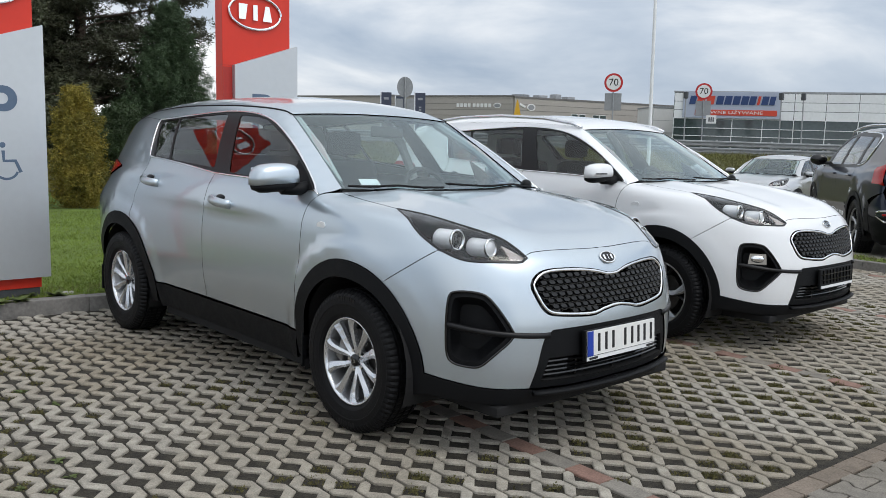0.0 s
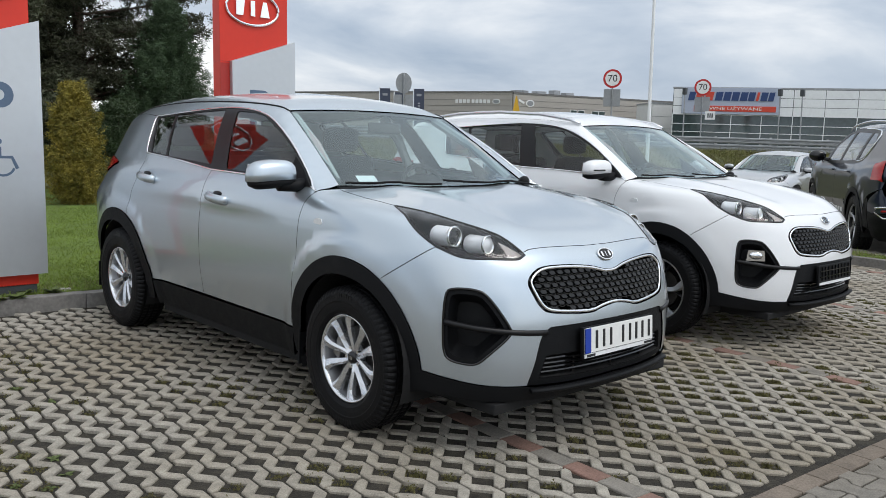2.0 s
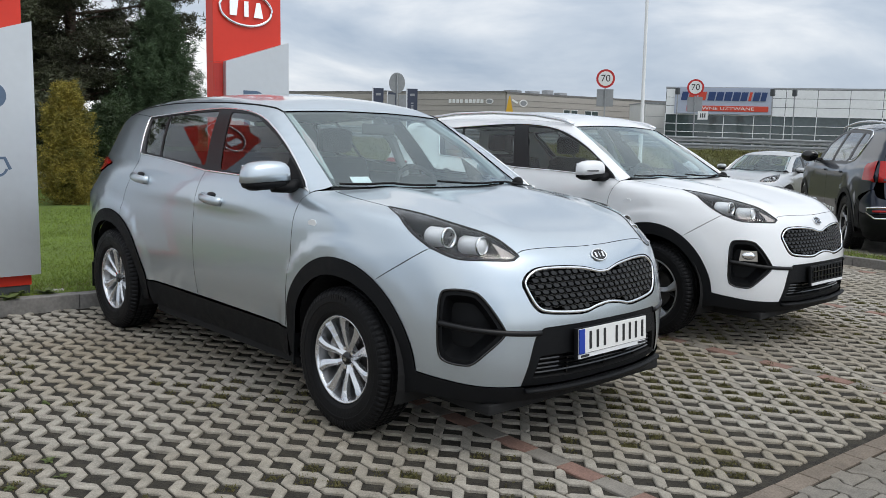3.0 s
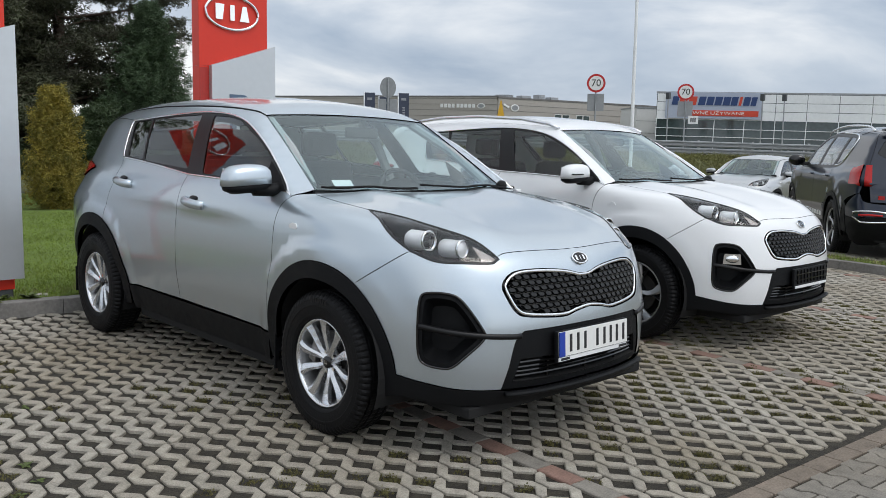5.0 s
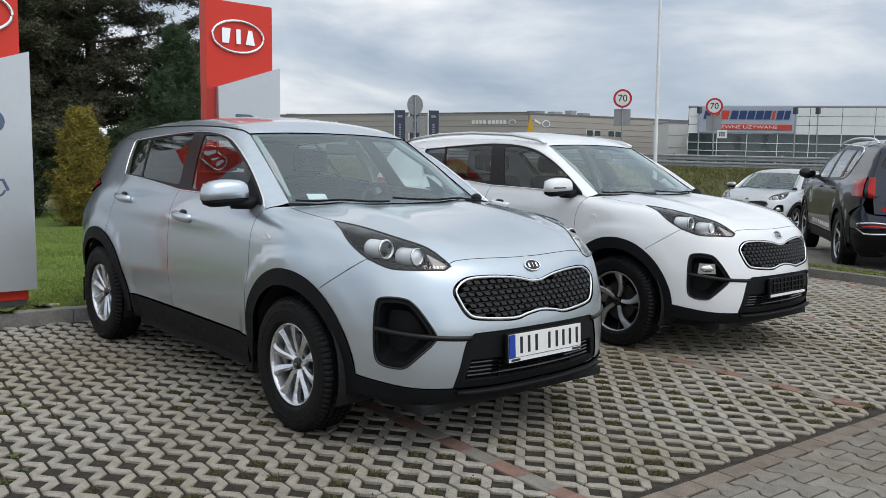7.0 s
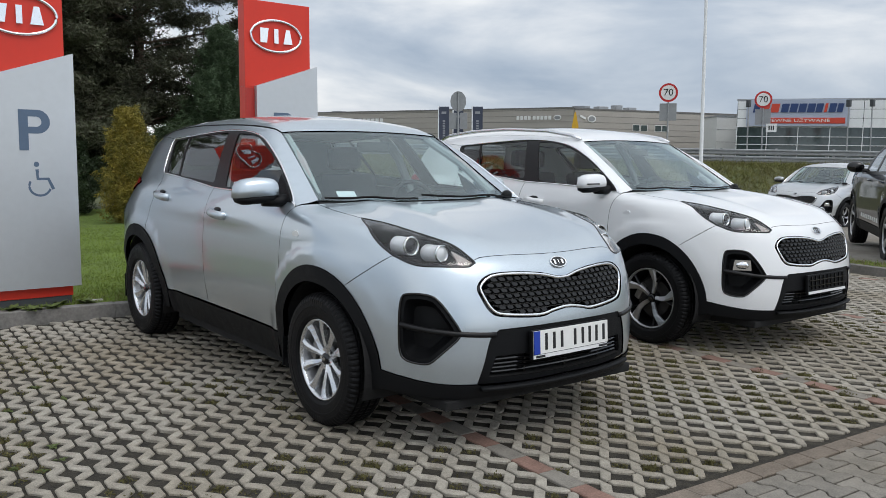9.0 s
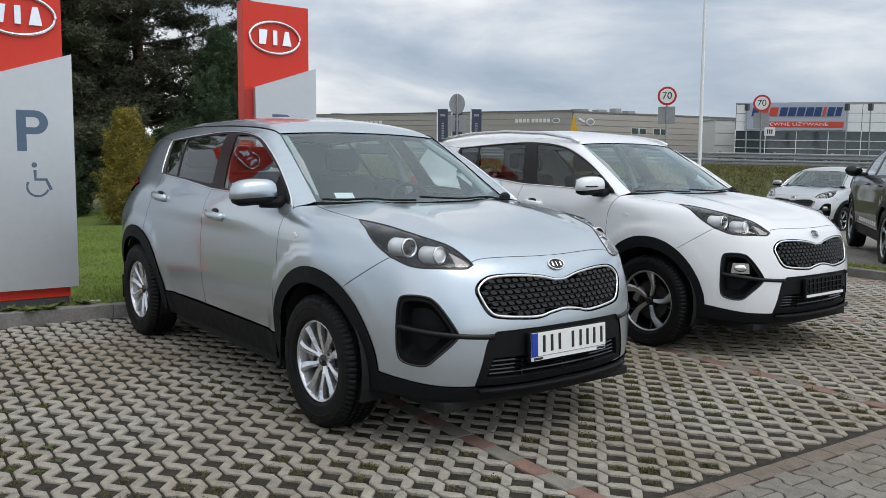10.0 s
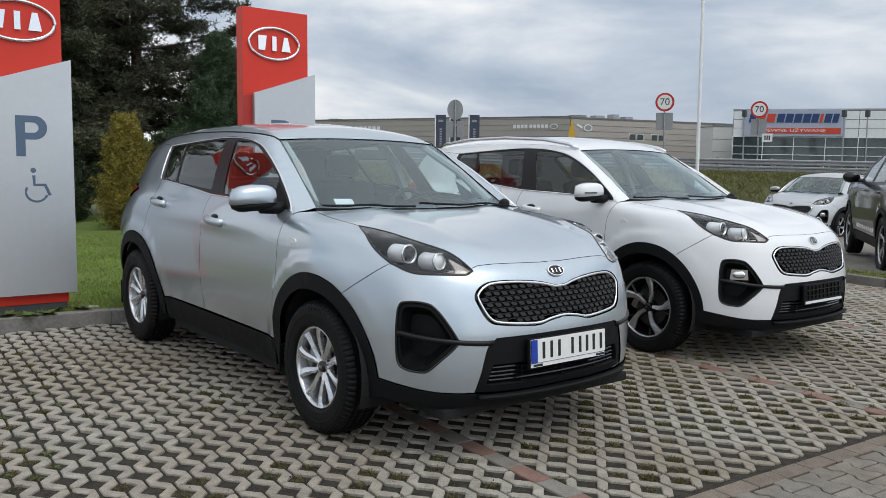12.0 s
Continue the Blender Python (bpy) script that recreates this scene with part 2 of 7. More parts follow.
M_RED = mat("red_sign_panel", (0.64, 0.038, 0.020), 0.35, 0, 0.03, 1.5, coat=0.12, spec=0.3)
M_REDSIDE = mat("red_sign_edge", (0.40, 0.022, 0.014), 0.35, 0, 0.08, 3)
M_SIGNGREY = mat("light_grey_sign_panel", (0.55, 0.575, 0.595), 0.34, 0.6, 0.03, 1.5)
M_SLATE = mat("slate_blue_print", (0.085, 0.13, 0.20), 0.4, 0, 0.08, 10)
M_BASEGREY = mat("dark_grey_plinth", (0.06, 0.065, 0.07), 0.6, 0, 0.2, 8)
M_BARK = mat("pine_bark", (0.085, 0.06, 0.045), 0.95, 0, 0.4, 8, 0.8, 40)
M_PINE = mat("pine_needles", (0.046, 0.056, 0.028), 0.72, 0, 0.55, 0.9, island=0.5, tint=(0.040, 0.034, 0.020))
M_SPRUCE = mat("spruce_needles", (0.042, 0.070, 0.032), 0.75, 0, 0.5, 0.8, island=0.4)
M_THUJA = mat("golden_thuja_scales", (0.215, 0.165, 0.022), 0.75, 0, 0.5, 3.0, island=0.6, tint=(0.048, 0.060, 0.012))
M_IVY = mat("hedge_leaves", (0.032, 0.055, 0.018), 0.6, 0, 0.5, 2.0, island=0.45)
M_STEEL = mat("galvanised_steel", (0.34, 0.35, 0.36), 0.45, 0.7, 0.2, 6)
M_POLE = mat("white_pole_paint", (0.82, 0.83, 0.84), 0.4, 0, 0.06, 4)
M_SIGNWHITE = mat("sign_white", (0.78, 0.78, 0.77), 0.4, 0, 0.04, 8)
M_SIGNRED = mat("sign_red", (0.50, 0.02, 0.02), 0.4, 0, 0.06, 8)
M_SIGNBACK = mat("sign_back_grey", (0.30, 0.31, 0.32), 0.5, 0.4, 0.12, 8)
M_HALL = mat("taupe_cladding", (0.40, 0.37, 0.335), 0.6, 0.1, 0.07, 0.4)
M_HALLDARK = mat("dark_grey_cladding", (0.17, 0.165, 0.16), 0.6, 0.1, 0.08, 0.4)
M_HALLWHITE = mat("pale_cladding", (0.66, 0.66, 0.65), 0.55, 0.05, 0.05, 0.4)
M_WINDOW = mat("far_window_glass", (0.055, 0.075, 0.075), 0.06, 0.0, 0.3, 0.3, spec=0.9)
M_SILVERPANEL = mat("silver_facade_panel", (0.80, 0.81, 0.82), 0.45, 0.0, 0.06, 0.5)
M_BLUEGREY = mat("blue_grey_board", (0.40, 0.44, 0.54), 0.5, 0, 0.06, 1)
M_LETTERBLUE = mat("dark_blue_letters", (0.02, 0.05, 0.16), 0.5, 0, 0.06, 4)
M_LETTERRED = mat("orange_red_letters", (0.60, 0.06, 0.03), 0.5, 0, 0.06, 4)
M_BANNER = mat("navy_banner", (0.045, 0.055, 0.085), 0.7, 0, 0.15, 2)
M_YELLOW = mat("yellow_sign", (0.62, 0.36, 0.02), 0.5, 0, 0.1, 4)
M_STONE = mat("pale_stone", (0.42, 0.40, 0.37), 0.95, 0, 0.3, 10, 0.6, 60)
M_WHEEL2 = mat("machined_alloy_face", (0.46, 0.465, 0.475), 0.32, 0.9, 0.08, 25)


# ---- builders ----
def mesh_object(name, bm, material, parent=None, label="", smooth=False):
    me = bpy.data.meshes.new(name)
    bm.to_mesh(me)
    bm.free()
    if smooth:
        me.shade_smooth()
    for m in (material if isinstance(material, (list, tuple)) else [material]):
        me.materials.append(m)
    ob = new(name, me)
    if parent:
        ob.parent = parent
    return tagged(ob, label)


def part(name, bm, material, parent, label="", smooth=False):
    return mesh_object(name, bm, material, parent, label, smooth)


def raw(name, verts, faces, material, parent=None, label="", smooth=False):
    me = bpy.data.meshes.new(name)
    me.from_pydata([tuple(v) for v in verts], [], [tuple(f) for f in faces])
    if smooth:
        me.shade_smooth()
    me.materials.append(material)
    me.update()
    ob = new(name, me)
    if parent:
        ob.parent = parent
    return tagged(ob, label)


def thing(name, m, label, category, group="", kind=""):
    ob = new(name)
    ob.empty_display_size = 0.1
    ob.matrix_world = m
    return tagged(ob, label, category, group, kind)


def box(bm, cx, cy, cz, sx, sy, sz, bevel=0.0, m=None):
    r = bmesh.ops.create_cube(bm, size=1.0, matrix=Matrix.Translation((cx, cy, cz)) @ Matrix.Diagonal((sx, sy, sz, 1)))
    vs = r["verts"]
    if bevel > 0:
        es = list({e for v in vs for e in v.link_edges})
        vs = list({v for f in bmesh.ops.bevel(bm, geom=es, offset=bevel, segments=2, affect="EDGES", profile=0.6)["faces"] for v in f.verts} | {v for v in vs if v.is_valid})
    if m is not None:
        bmesh.ops.transform(bm, matrix=m, verts=[v for v in vs if v.is_valid])
    return vs


def boxed(cx, cy, cz, sx, sy, sz, bevel=0.0, m=None):
    bm = bmesh.new()
    box(bm, cx, cy, cz, sx, sy, sz, bevel, m)
    return bm


def rod(bm, p, q, r, seg=10, r2=None):
    p, q = Vector(p), Vector(q)
    d = q - p
    m = Matrix.Translation((p + q) / 2) @ d.to_track_quat("Z", "Y").to_matrix().to_4x4()
    return bmesh.ops.create_cone(bm, cap_ends=True, segments=seg, radius1=r, radius2=r if r2 is None else r2, depth=d.length, matrix=m)["verts"]


def tube(bm, pts, r, seg=8, closed=False, squash=None):
    """A tube along a line of points."""
    pts = [Vector(p) for p in pts]
    n = len(pts)
    rings = []
    ref = Vector((0, 0, 1))
    for i, p in enumerate(pts):
        a = pts[(i - 1) % n] if closed or i else pts[0]
        b = pts[(i + 1) % n] if closed or i < n - 1 else pts[-1]
        t = (b - a).normalized()
        side = t.cross(ref)
        side = side.normalized() if side.length > 1e-4 else t.orthogonal().normalized()
        upv = side.cross(t)
        k = squash or 1.0
        rings.append([bm.verts.new(p + r * (math.cos(2 * math.pi * j / seg) * side + k * math.sin(2 * math.pi * j / seg) * upv)) for j in range(seg)])
    for i in range(n if closed else n - 1):
        A, B = rings[i], rings[(i + 1) % n]
        for j in range(seg):
            bm.faces.new((A[j], A[(j + 1) % seg], B[(j + 1) % seg], B[j]))
    if not closed:
        bm.faces.new(rings[0][::-1])
        bm.faces.new(rings[-1])


def lathe(bm, profile, seg=48, axis="X", closed=False):
    """Turns a profile of (along, radius) round an axis."""
    rings = []
    for a, r in profile:
        ring = []
        for j in range(seg):
            t = 2 * math.pi * j / seg
            c, s = r * math.cos(t), r * math.sin(t)
            ring.append(bm.verts.new((a, c, s) if axis == "X" else ((c, s, a) if axis == "Z" else (c, a, s))))
        rings.append(ring)
    n = len(rings)
    for i in range(n if closed else n - 1):
        A, B = rings[i], rings[(i + 1) % n]
        for j in range(seg):
            bm.faces.new((A[j], A[(j + 1) % seg], B[(j + 1) % seg], B[j]))
    bmesh.ops.recalc_face_normals(bm, faces=bm.faces[:])


def prism(bm, poly, depth, m=None):
    """An outline (x, y) given thickness along z."""
    lo = [bm.verts.new((x, y, 0)) for x, y in poly]
    hi = [bm.verts.new((x, y, depth)) for x, y in poly]
    n = len(poly)
    fs = [bm.faces.new(lo[::-1]), bm.faces.new(hi)]
    fs += [bm.faces.new((lo[i], lo[(i + 1) % n], hi[(i + 1) % n], hi[i])) for i in range(n)]
    bmesh.ops.recalc_face_normals(bm, faces=fs)
    if m is not None:
        bmesh.ops.transform(bm, matrix=m, verts=lo + hi)
    return lo + hi


def words(name, text, size, m, material, parent, depth=0.004, align="CENTER", label="", width=None):
    """Raised lettering in the built-in font, turned into a mesh."""
    cu = bpy.data.curves.new(name, "FONT")
    cu.body, cu.size, cu.extrude, cu.align_x, cu.align_y = text, size, depth / 2, align, "CENTER"
    tmp = bpy.data.objects.new(name, cu)
    scene.collection.objects.link(tmp)
    bpy.context.view_layer.update()
    me = bpy.data.meshes.new_from_object(tmp.evaluated_get(bpy.context.evaluated_depsgraph_get()))
    bpy.data.objects.remove(tmp)
    bpy.data.curves.remove(cu)
    me.materials.clear()
    me.materials.append(material)
    ob = new(name, me)
    if width:
        xs = [v.co.x for v in me.vertices]
        k = width / max(1e-6, max(xs) - min(xs))
        me.transform(Matrix.Diagonal((k, 1, 1, 1)))
    ob.parent = parent
    ob.matrix_basis = m
    return tagged(ob, label)


# ---- the shape of the parked hatch-backed car, front towards -y, right side at -x ----
from mathutils import geometry


def curve(*pts):
    """A smooth curve through (t, value) pairs."""
    T, V = np.array([p[0] for p in pts], float), np.array([p[1] for p in pts], float)
    h = np.diff(T)
    d = np.diff(V) / h
    m = np.zeros(len(T))
    m[0], m[-1] = d[0], d[-1]
    for i in range(1, len(T) - 1):
        if d[i - 1] * d[i] > 0:
            w1, w2 = 2 * h[i] + h[i - 1], h[i] + 2 * h[i - 1]
            m[i] = (w1 + w2) / (w1 / d[i - 1] + w2 / d[i])

    def f(t):
        t = np.asarray(t, float)
        q = np.clip(t, T[0], T[-1])
        i = np.clip(np.searchsorted(T, q) - 1, 0, len(h) - 1)
        s = (q - T[i]) / h[i]
        y = (1 + 2 * s) * (1 - s) ** 2 * V[i] + s * (1 - s) ** 2 * h[i] * m[i] + s * s * (3 - 2 * s) * V[i + 1] + s * s * (s - 1) * h[i] * m[i + 1]
        return y + np.where(t < T[0], (t - T[0]) * m[0], 0) + np.where(t > T[-1], (t - T[-1]) * m[-1], 0)
    return f


def smax(a, b, k):
    h = np.clip(0.5 + 0.5 * (a - b) / k, 0, 1)
    return b + (a - b) * h + k * h * (1 - h)


def smin(a, b, k):
    return -smax(-a, -b, k)


PLAN=curve((-2.3,0.80),(-1.9,0.865),(-1.6,0.905),(-1.335,0.918),(-0.9,0.905),(-0.3,0.900),(0.5,0.902),(1.0,0.910),(1.335,0.918),(1.7,0.882),(2.0,0.795),(2.3,0.66))
SECT=curve((0.15,-0.10),(0.30,-0.060),(0.45,-0.034),(0.55,-0.013),(0.63,-0.004),(0.80,0.0),(0.95,-0.010),(1.05,-0.030),(1.15,-0.065),(1.3,-0.14))
NOSE=curve((0.15,-2.02),(0.22,-2.12),(0.32,-2.165),(0.45,-2.18),(0.58,-2.175),(0.70,-2.155),(0.80,-2.125),(0.88,-2.085),(0.94,-2.02),(1.1,-1.82))
HOOD=curve((-2.2,0.845),(-2.07,0.92),(-1.95,0.968),(-1.7,1.035),(-1.4,1.088),(-1.0,1.125),(-0.6,1.15),(0.5,1.18),(2.3,1.18))
TAIL=curve((0.2,2.05),(0.35,2.15),(0.55,2.19),(0.8,2.18),(1.0,2.14),(1.2,2.09))
ROOF=curve((-0.9,1.42),(-0.4,1.565),(0.0,1.615),(0.4,1.635),(1.0,1.622),(1.5,1.585),(1.9,1.535),(2.2,1.47))
GSIDE=curve((0.9,0.905),(1.08,0.862),(1.25,0.790),(1.42,0.700),(1.52,0.630),(1.6,0.55))
GPLAN=curve((-1.2,-0.05),(-0.7,-0.015),(-0.2,0.0),(0.8,0.0),(1.4,-0.035),(1.8,-0.12),(2.2,-0.25))
WIND=curve((1.0,-1.27),(1.12,-1.05),(1.35,-0.66),(1.5,-0.39),(1.58,-0.22),(1.66,-0.02))
def arch(y,z,c,r):
    h=np.clip((r+0.17-np.sqrt((y-c)**2+(z-0.36)**2))/0.07,0,1); return h*h*(3-2*h)
def suv_shape(x, y, z):
    """Signed shape of the body: below nought inside."""
    a=np.abs(x)
    side=a-PLAN(y)-SECT(z)+0.105*np.clip((y-1.25)/0.65,0,1)**1.5*np.clip((z-0.90)/0.24,0,1)-0.014*(arch(y,z,-1.30,0.42)+arch(y,z,1.32,0.42))*np.clip((1.02-z)/0.12,0,1)
    nose=NOSE(z)+0.22*a**2+0.75*a**6-y
    hood=(z-HOOD(y)+0.02*(a/0.72)**4-0.012*np.exp(-((a-0.42)/0.10)**2))*0.97
    tail=y-TAIL(z)+0.12*a**2
    low=smax(smax(smax(side,nose,0.16),hood,0.055),tail,0.14)
    low=smax(low,0.19-z,0.03)
    gs=(a-GSIDE(z)-GPLAN(y))*0.9
    roof=z-ROOF(y)+0.05*(a/0.6)**2
    wind=(WIND(z)+0.19*a**2-y)*0.5
    rear=(y-2.10+0.36*(z-1.1)+0.10*a**2)*0.9
    green=smax(smax(smax(gs,roof,0.10),wind,0.025),rear,0.06)
    green=smax(green,0.95-z,0.02)
    return smin(low,green,0.02)


SHAPE = [suv_shape]


def body(x, y, z):
    return SHAPE[0](x, y, z)


def grad(P):
    """Outward normals of the body at points near it."""
    e = 0.004
    g = np.stack([body(*(P + np.eye(3)[k] * e).T) - body(*(P - np.eye(3)[k] * e).T) for k in range(3)], 1)
    return g / np.maximum(1e-9, np.linalg.norm(g, axis=1))[:, None]


def snap(P):
    P = np.array(P, float)
    for _ in range(8):
        P = P - 0.9 * body(*P.T)[:, None] * grad(P)
    return P


def spline(pts, step=0.02):
    """A smooth line through points, finely sampled, without its last point."""
    P = np.array(pts, float)
    if len(P) == 2:
        n = max(1, int(np.linalg.norm(P[1] - P[0]) / step))
        return [P[0] + (P[1] - P[0]) * i / n for i in range(n)]
    E = np.vstack([2 * P[0] - P[1], P, 2 * P[-1] - P[-2]])
    out = []
    for i in range(1, len(E) - 2):
        n = max(1, int(np.linalg.norm(E[i + 1] - E[i]) / step))
        for j in range(n):
            t = j / n
            a, b, c, d = E[i - 1], E[i], E[i + 1], E[i + 2]
            out.append(0.5 * (2 * b + (c - a) * t + (2 * a - 5 * b + 4 * c - d) * t * t + (3 * b - a - 3 * c + d) * t ** 3))
    return out


def loop(*lines, step=0.02):
    """A closed outline of smooth lines that meet in corners."""
    out = []
    for l in lines:
        out += spline(l, step)
    return snap(out)


def ring(pts, step=0.012, rounds=2):
    """A closed outline with rounded corners."""
    P = [np.array(p, float) for p in pts]
    for _ in range(rounds):
        Q = []
        for i in range(len(P)):
            a, b = P[i], P[(i + 1) % len(P)]
            Q += [a * 0.75 + b * 0.25, a * 0.25 + b * 0.75]
        P = Q
    out = []
    for i in range(len(P)):
        out += spline([P[i], P[(i + 1) % len(P)]], step)
    return snap(out)


def pane(pts, r=0.022, step=0.02):
    """A closed outline of straight edges with small rounded corners."""
    P = [np.array(p, float) for p in pts]
    Q = []
    for i, b in enumerate(P):
        a, c = P[i - 1], P[(i + 1) % len(P)]
        p, q = b + (a - b) / np.linalg.norm(a - b) * r, b + (c - b) / np.linalg.norm(c - b) * r
        Q += [p, 0.25 * p + 0.5 * b + 0.25 * q, q]
    out = []
    for i in range(len(Q)):
        out += spline([Q[i], Q[(i + 1) % len(Q)]], step)
    return snap(out)


def basis(D):
    D = np.array(D, float)
    D /= np.linalg.norm(D)
    U = np.cross((0, 0, 1) if abs(D[2]) < 0.9 else (0, 1, 0), D)
    U /= np.linalg.norm(U)
    return D, U, np.cross(D, U)


def inside(q, poly):
    x, y = q[:, 0][:, None], q[:, 1][:, None]
    a, b = poly, np.roll(poly, -1, 0)
    c = (a[:, 1][None] > y) != (b[:, 1][None] > y)
    den = np.where(b[:, 1] == a[:, 1], 1e-12, b[:, 1] - a[:, 1])
    xi = (b[:, 0] - a[:, 0])[None] * (y - a[:, 1][None]) / den[None] + a[:, 0][None]
    return (c & (x < xi)).sum(1) % 2 == 1


def inset(poly, d):
    """The outline moved inwards by d."""
    if d == 0:
        return poly
    area = 0.5 * np.sum(poly[:, 0] * np.roll(poly[:, 1], -1) - np.roll(poly[:, 0], -1) * poly[:, 1])
    t = np.roll(poly, -1, 0) - np.roll(poly, 1, 0)
    t /= np.maximum(1e-9, np.linalg.norm(t, axis=1))[:, None]
    n = np.stack([-t[:, 1], t[:, 0]], 1) * np.sign(area)
    return poly + n * d


def onto(q, D, U, V, s_hi, s_lo):
    """Where points of a chart lie on the body, looking against D."""
    base = q[:, :1] * U + q[:, 1:] * V
    hi, lo = np.full(len(q), s_hi), np.full(len(q), s_lo)
    done = np.zeros(len(q), bool)
    S = np.linspace(s_hi, s_lo, 70)
    for k in range(1, len(S)):
        f = body(*(base + S[k] * D).T)
        hit = (f < 0) & ~done
        lo[hit], hi[hit] = S[k], S[k - 1]
        done |= f < 0
    for _ in range(14):
        m = (hi + lo) / 2
        f = body(*(base + m[:, None] * D).T)
        hi, lo = np.where(f < 0, hi, m), np.where(f < 0, m, lo)
    return base + lo[:, None] * D, done


MADE = {}


def surface(key, outer, holes, D, step=0.04, gap=0.0, offset=0.0):
    """Points, faces, normals and rims of a patch of the body inside an outline."""
    if key in MADE:
        return MADE[key]
    D, U, V = basis(D)
    rims = []
    for k, l in enumerate([outer, *holes]):
        q = np.stack([l @ U, l @ V], 1)
        r = inset(q, gap if k == 0 else -gap)
        mid = np.abs(l[:, 0]) < 0.002          # halves meet without a gap on the centre line
        r[mid] = q[mid]
        rims.append(r)
    s = np.concatenate([l @ D for l in [outer, *holes]])
    lo, hi = rims[0].min(0), rims[0].max(0)
    gx, gy = np.meshgrid(np.arange(lo[0], hi[0], step), np.arange(lo[1], hi[1], step))
    gx = gx + (np.arange(gx.shape[0]) % 2)[:, None] * step / 2
    g = np.stack([gx.ravel(), gy.ravel()], 1)
    keep = inside(g, rims[0])
    for r in rims[1:]:
        keep &= ~inside(g, r)
    g = g[keep]
    allr = np.concatenate(rims)
    if len(g):
        d = np.sqrt(((g[:, None] - allr[None]) ** 2).sum(2)).min(1)
        g = g[d > step * 0.45]
    q = np.concatenate([allr, g]) if len(g) else allr
    edges, at = [], 0
    for r in rims:
        edges += [(at + i, at + (i + 1) % len(r)) for i in range(len(r))]
        at += len(r)
    vo, _, fo, vi, _, _ = geometry.delaunay_2d_cdt([Vector(p) for p in q], edges, [], 0, 1e-6)
    w = np.array([(v.x, v.y) for v in vo])
    F = np.array([f for f in fo if len(f) == 3])
    c = w[F].mean(1)
    keep = inside(c, rims[0])
    for r in rims[1:]:
        keep &= ~inside(c, r)
    F = F[keep]
    P, ok = onto(w, D, U, V, s.max() + 0.10, s.min() - 0.35)
    N = grad(P)
    P = P + N * offset
    loops, at = [], 0
    back = {}
    for i, src in enumerate(vi):
        for k in src:
            back[k] = i
    for r in rims:
        loops.append([back.get(at + i, at + i) for i in range(len(r))])
        at += len(r)
    a = np.cross(P[F[:, 1]] - P[F[:, 0]], P[F[:, 2]] - P[F[:, 0]])
    if (a * N[F[:, 0]]).sum() < 0:
        F = F[:, ::-1]
    MADE[key] = (P, F, N, loops)
    return MADE[key]


def skin(name, key, outer, holes, D, material, parent, step=0.04, gap=0.002, offset=0.0, flange=0.014, mirror=False, label=""):
    """One body panel with turned-in edges, lying on the body's shape."""
    P, F, N, loops = surface(key, outer, holes, D, step, gap, offset)
    P2, N2, F2 = [P], [N], [tuple(f) for f in F]
    at = len(P)
    if flange:
        for r in loops:
            n = len(r)
            A, B = P[r], P[r] - N[r] * flange
            t = np.roll(A, -1, 0) - np.roll(A, 1, 0)
            out = np.cross(t, N[r])
            out /= np.maximum(1e-9, np.linalg.norm(out, axis=1))[:, None]
            P2 += [A, B]
            N2 += [out, out]
            F2 += [(at + i, at + (i + 1) % n, at + n + (i + 1) % n, at + n + i) for i in range(n)]
            at += 2 * n
    V, W = np.concatenate(P2), np.concatenate(N2)
    if mirror:
        V, W = V * (-1, 1, 1), W * (-1, 1, 1)
        F2 = [f[::-1] for f in F2]
    me = bpy.data.meshes.new(name)
    me.from_pydata(V.tolist(), [], [tuple(int(i) for i in f) for f in F2])
    me.shade_smooth()
    me.materials.append(material)
    me.normals_split_custom_set_from_vertices(W.tolist())
    ob = new(name, me)
    ob.parent = parent
    return tagged(ob, label)


def both(name, key, outer, holes, D, material, parent, **kw):
    skin(name, key, outer, holes, D, material, parent, **kw)
    return skin(name, key, outer, holes, D, material, parent, mirror=True, **kw)


def bowl(name, key, outer, D, material, parent, depth=0.05, shrink=0.85, step=0.04, mirror=False, label="", lift=0.0):
    """A recess with sloping walls inside an outline of the body."""
    P, F, N, loops = surface(key, outer, [], D, step, 0.0, 0.0)
    r = loops[0]
    c = P[r].mean(0)
    n = N[r].mean(0)
    n /= np.linalg.norm(n)
    B = c + (P - c) * shrink - n * depth
    A = P[r] + N[r] * lift
    k = len(P)
    V = np.concatenate([B, A, P[r]*0+B[r]])
    m = len(r)
    F2 = [tuple(f) for f in F] + [(k + i, k + (i + 1) % m, k + m + (i + 1) % m, k + m + i) for i in range(m)]
    if mirror:
        V = V * (-1, 1, 1)
        F2 = [f[::-1] for f in F2]
    return raw(name, V.tolist(), [tuple(int(i) for i in f) for f in F2], material, parent, label)


def rim_tube(name, pts, r, material, parent, mirror=False, label="", closed=True, lift=0.003, squash=None, seg=8):
    """A bead that follows an outline on the body."""
    P = np.array(pts)
    P = P + grad(P) * lift
    if mirror:
        P = P * (-1, 1, 1)
    bm = bmesh.new()
    tube(bm, P, r, seg, closed, squash)
    bmesh.ops.recalc_face_normals(bm, faces=bm.faces[:])
    return part(name, bm, material, parent, label, smooth=True)


# ---- car panels: lines shared by neighbouring panels ----
def sd(y, z):
    """A point of the right-hand flank."""
    return (-float(PLAN(y) + SECT(z)), y, z)


def gd(y, z):
    """A point of the right-hand window band."""
    return (-float(GSIDE(z) + GPLAN(y)), y, z)


def arc(cy, cz, r, a0, a1, n=9, f=sd):
    return [f(cy + r * math.cos(radians(a0 + (a1 - a0) * i / (n - 1))), cz + r * math.sin(radians(a0 + (a1 - a0) * i / (n - 1)))) for i in range(n)]


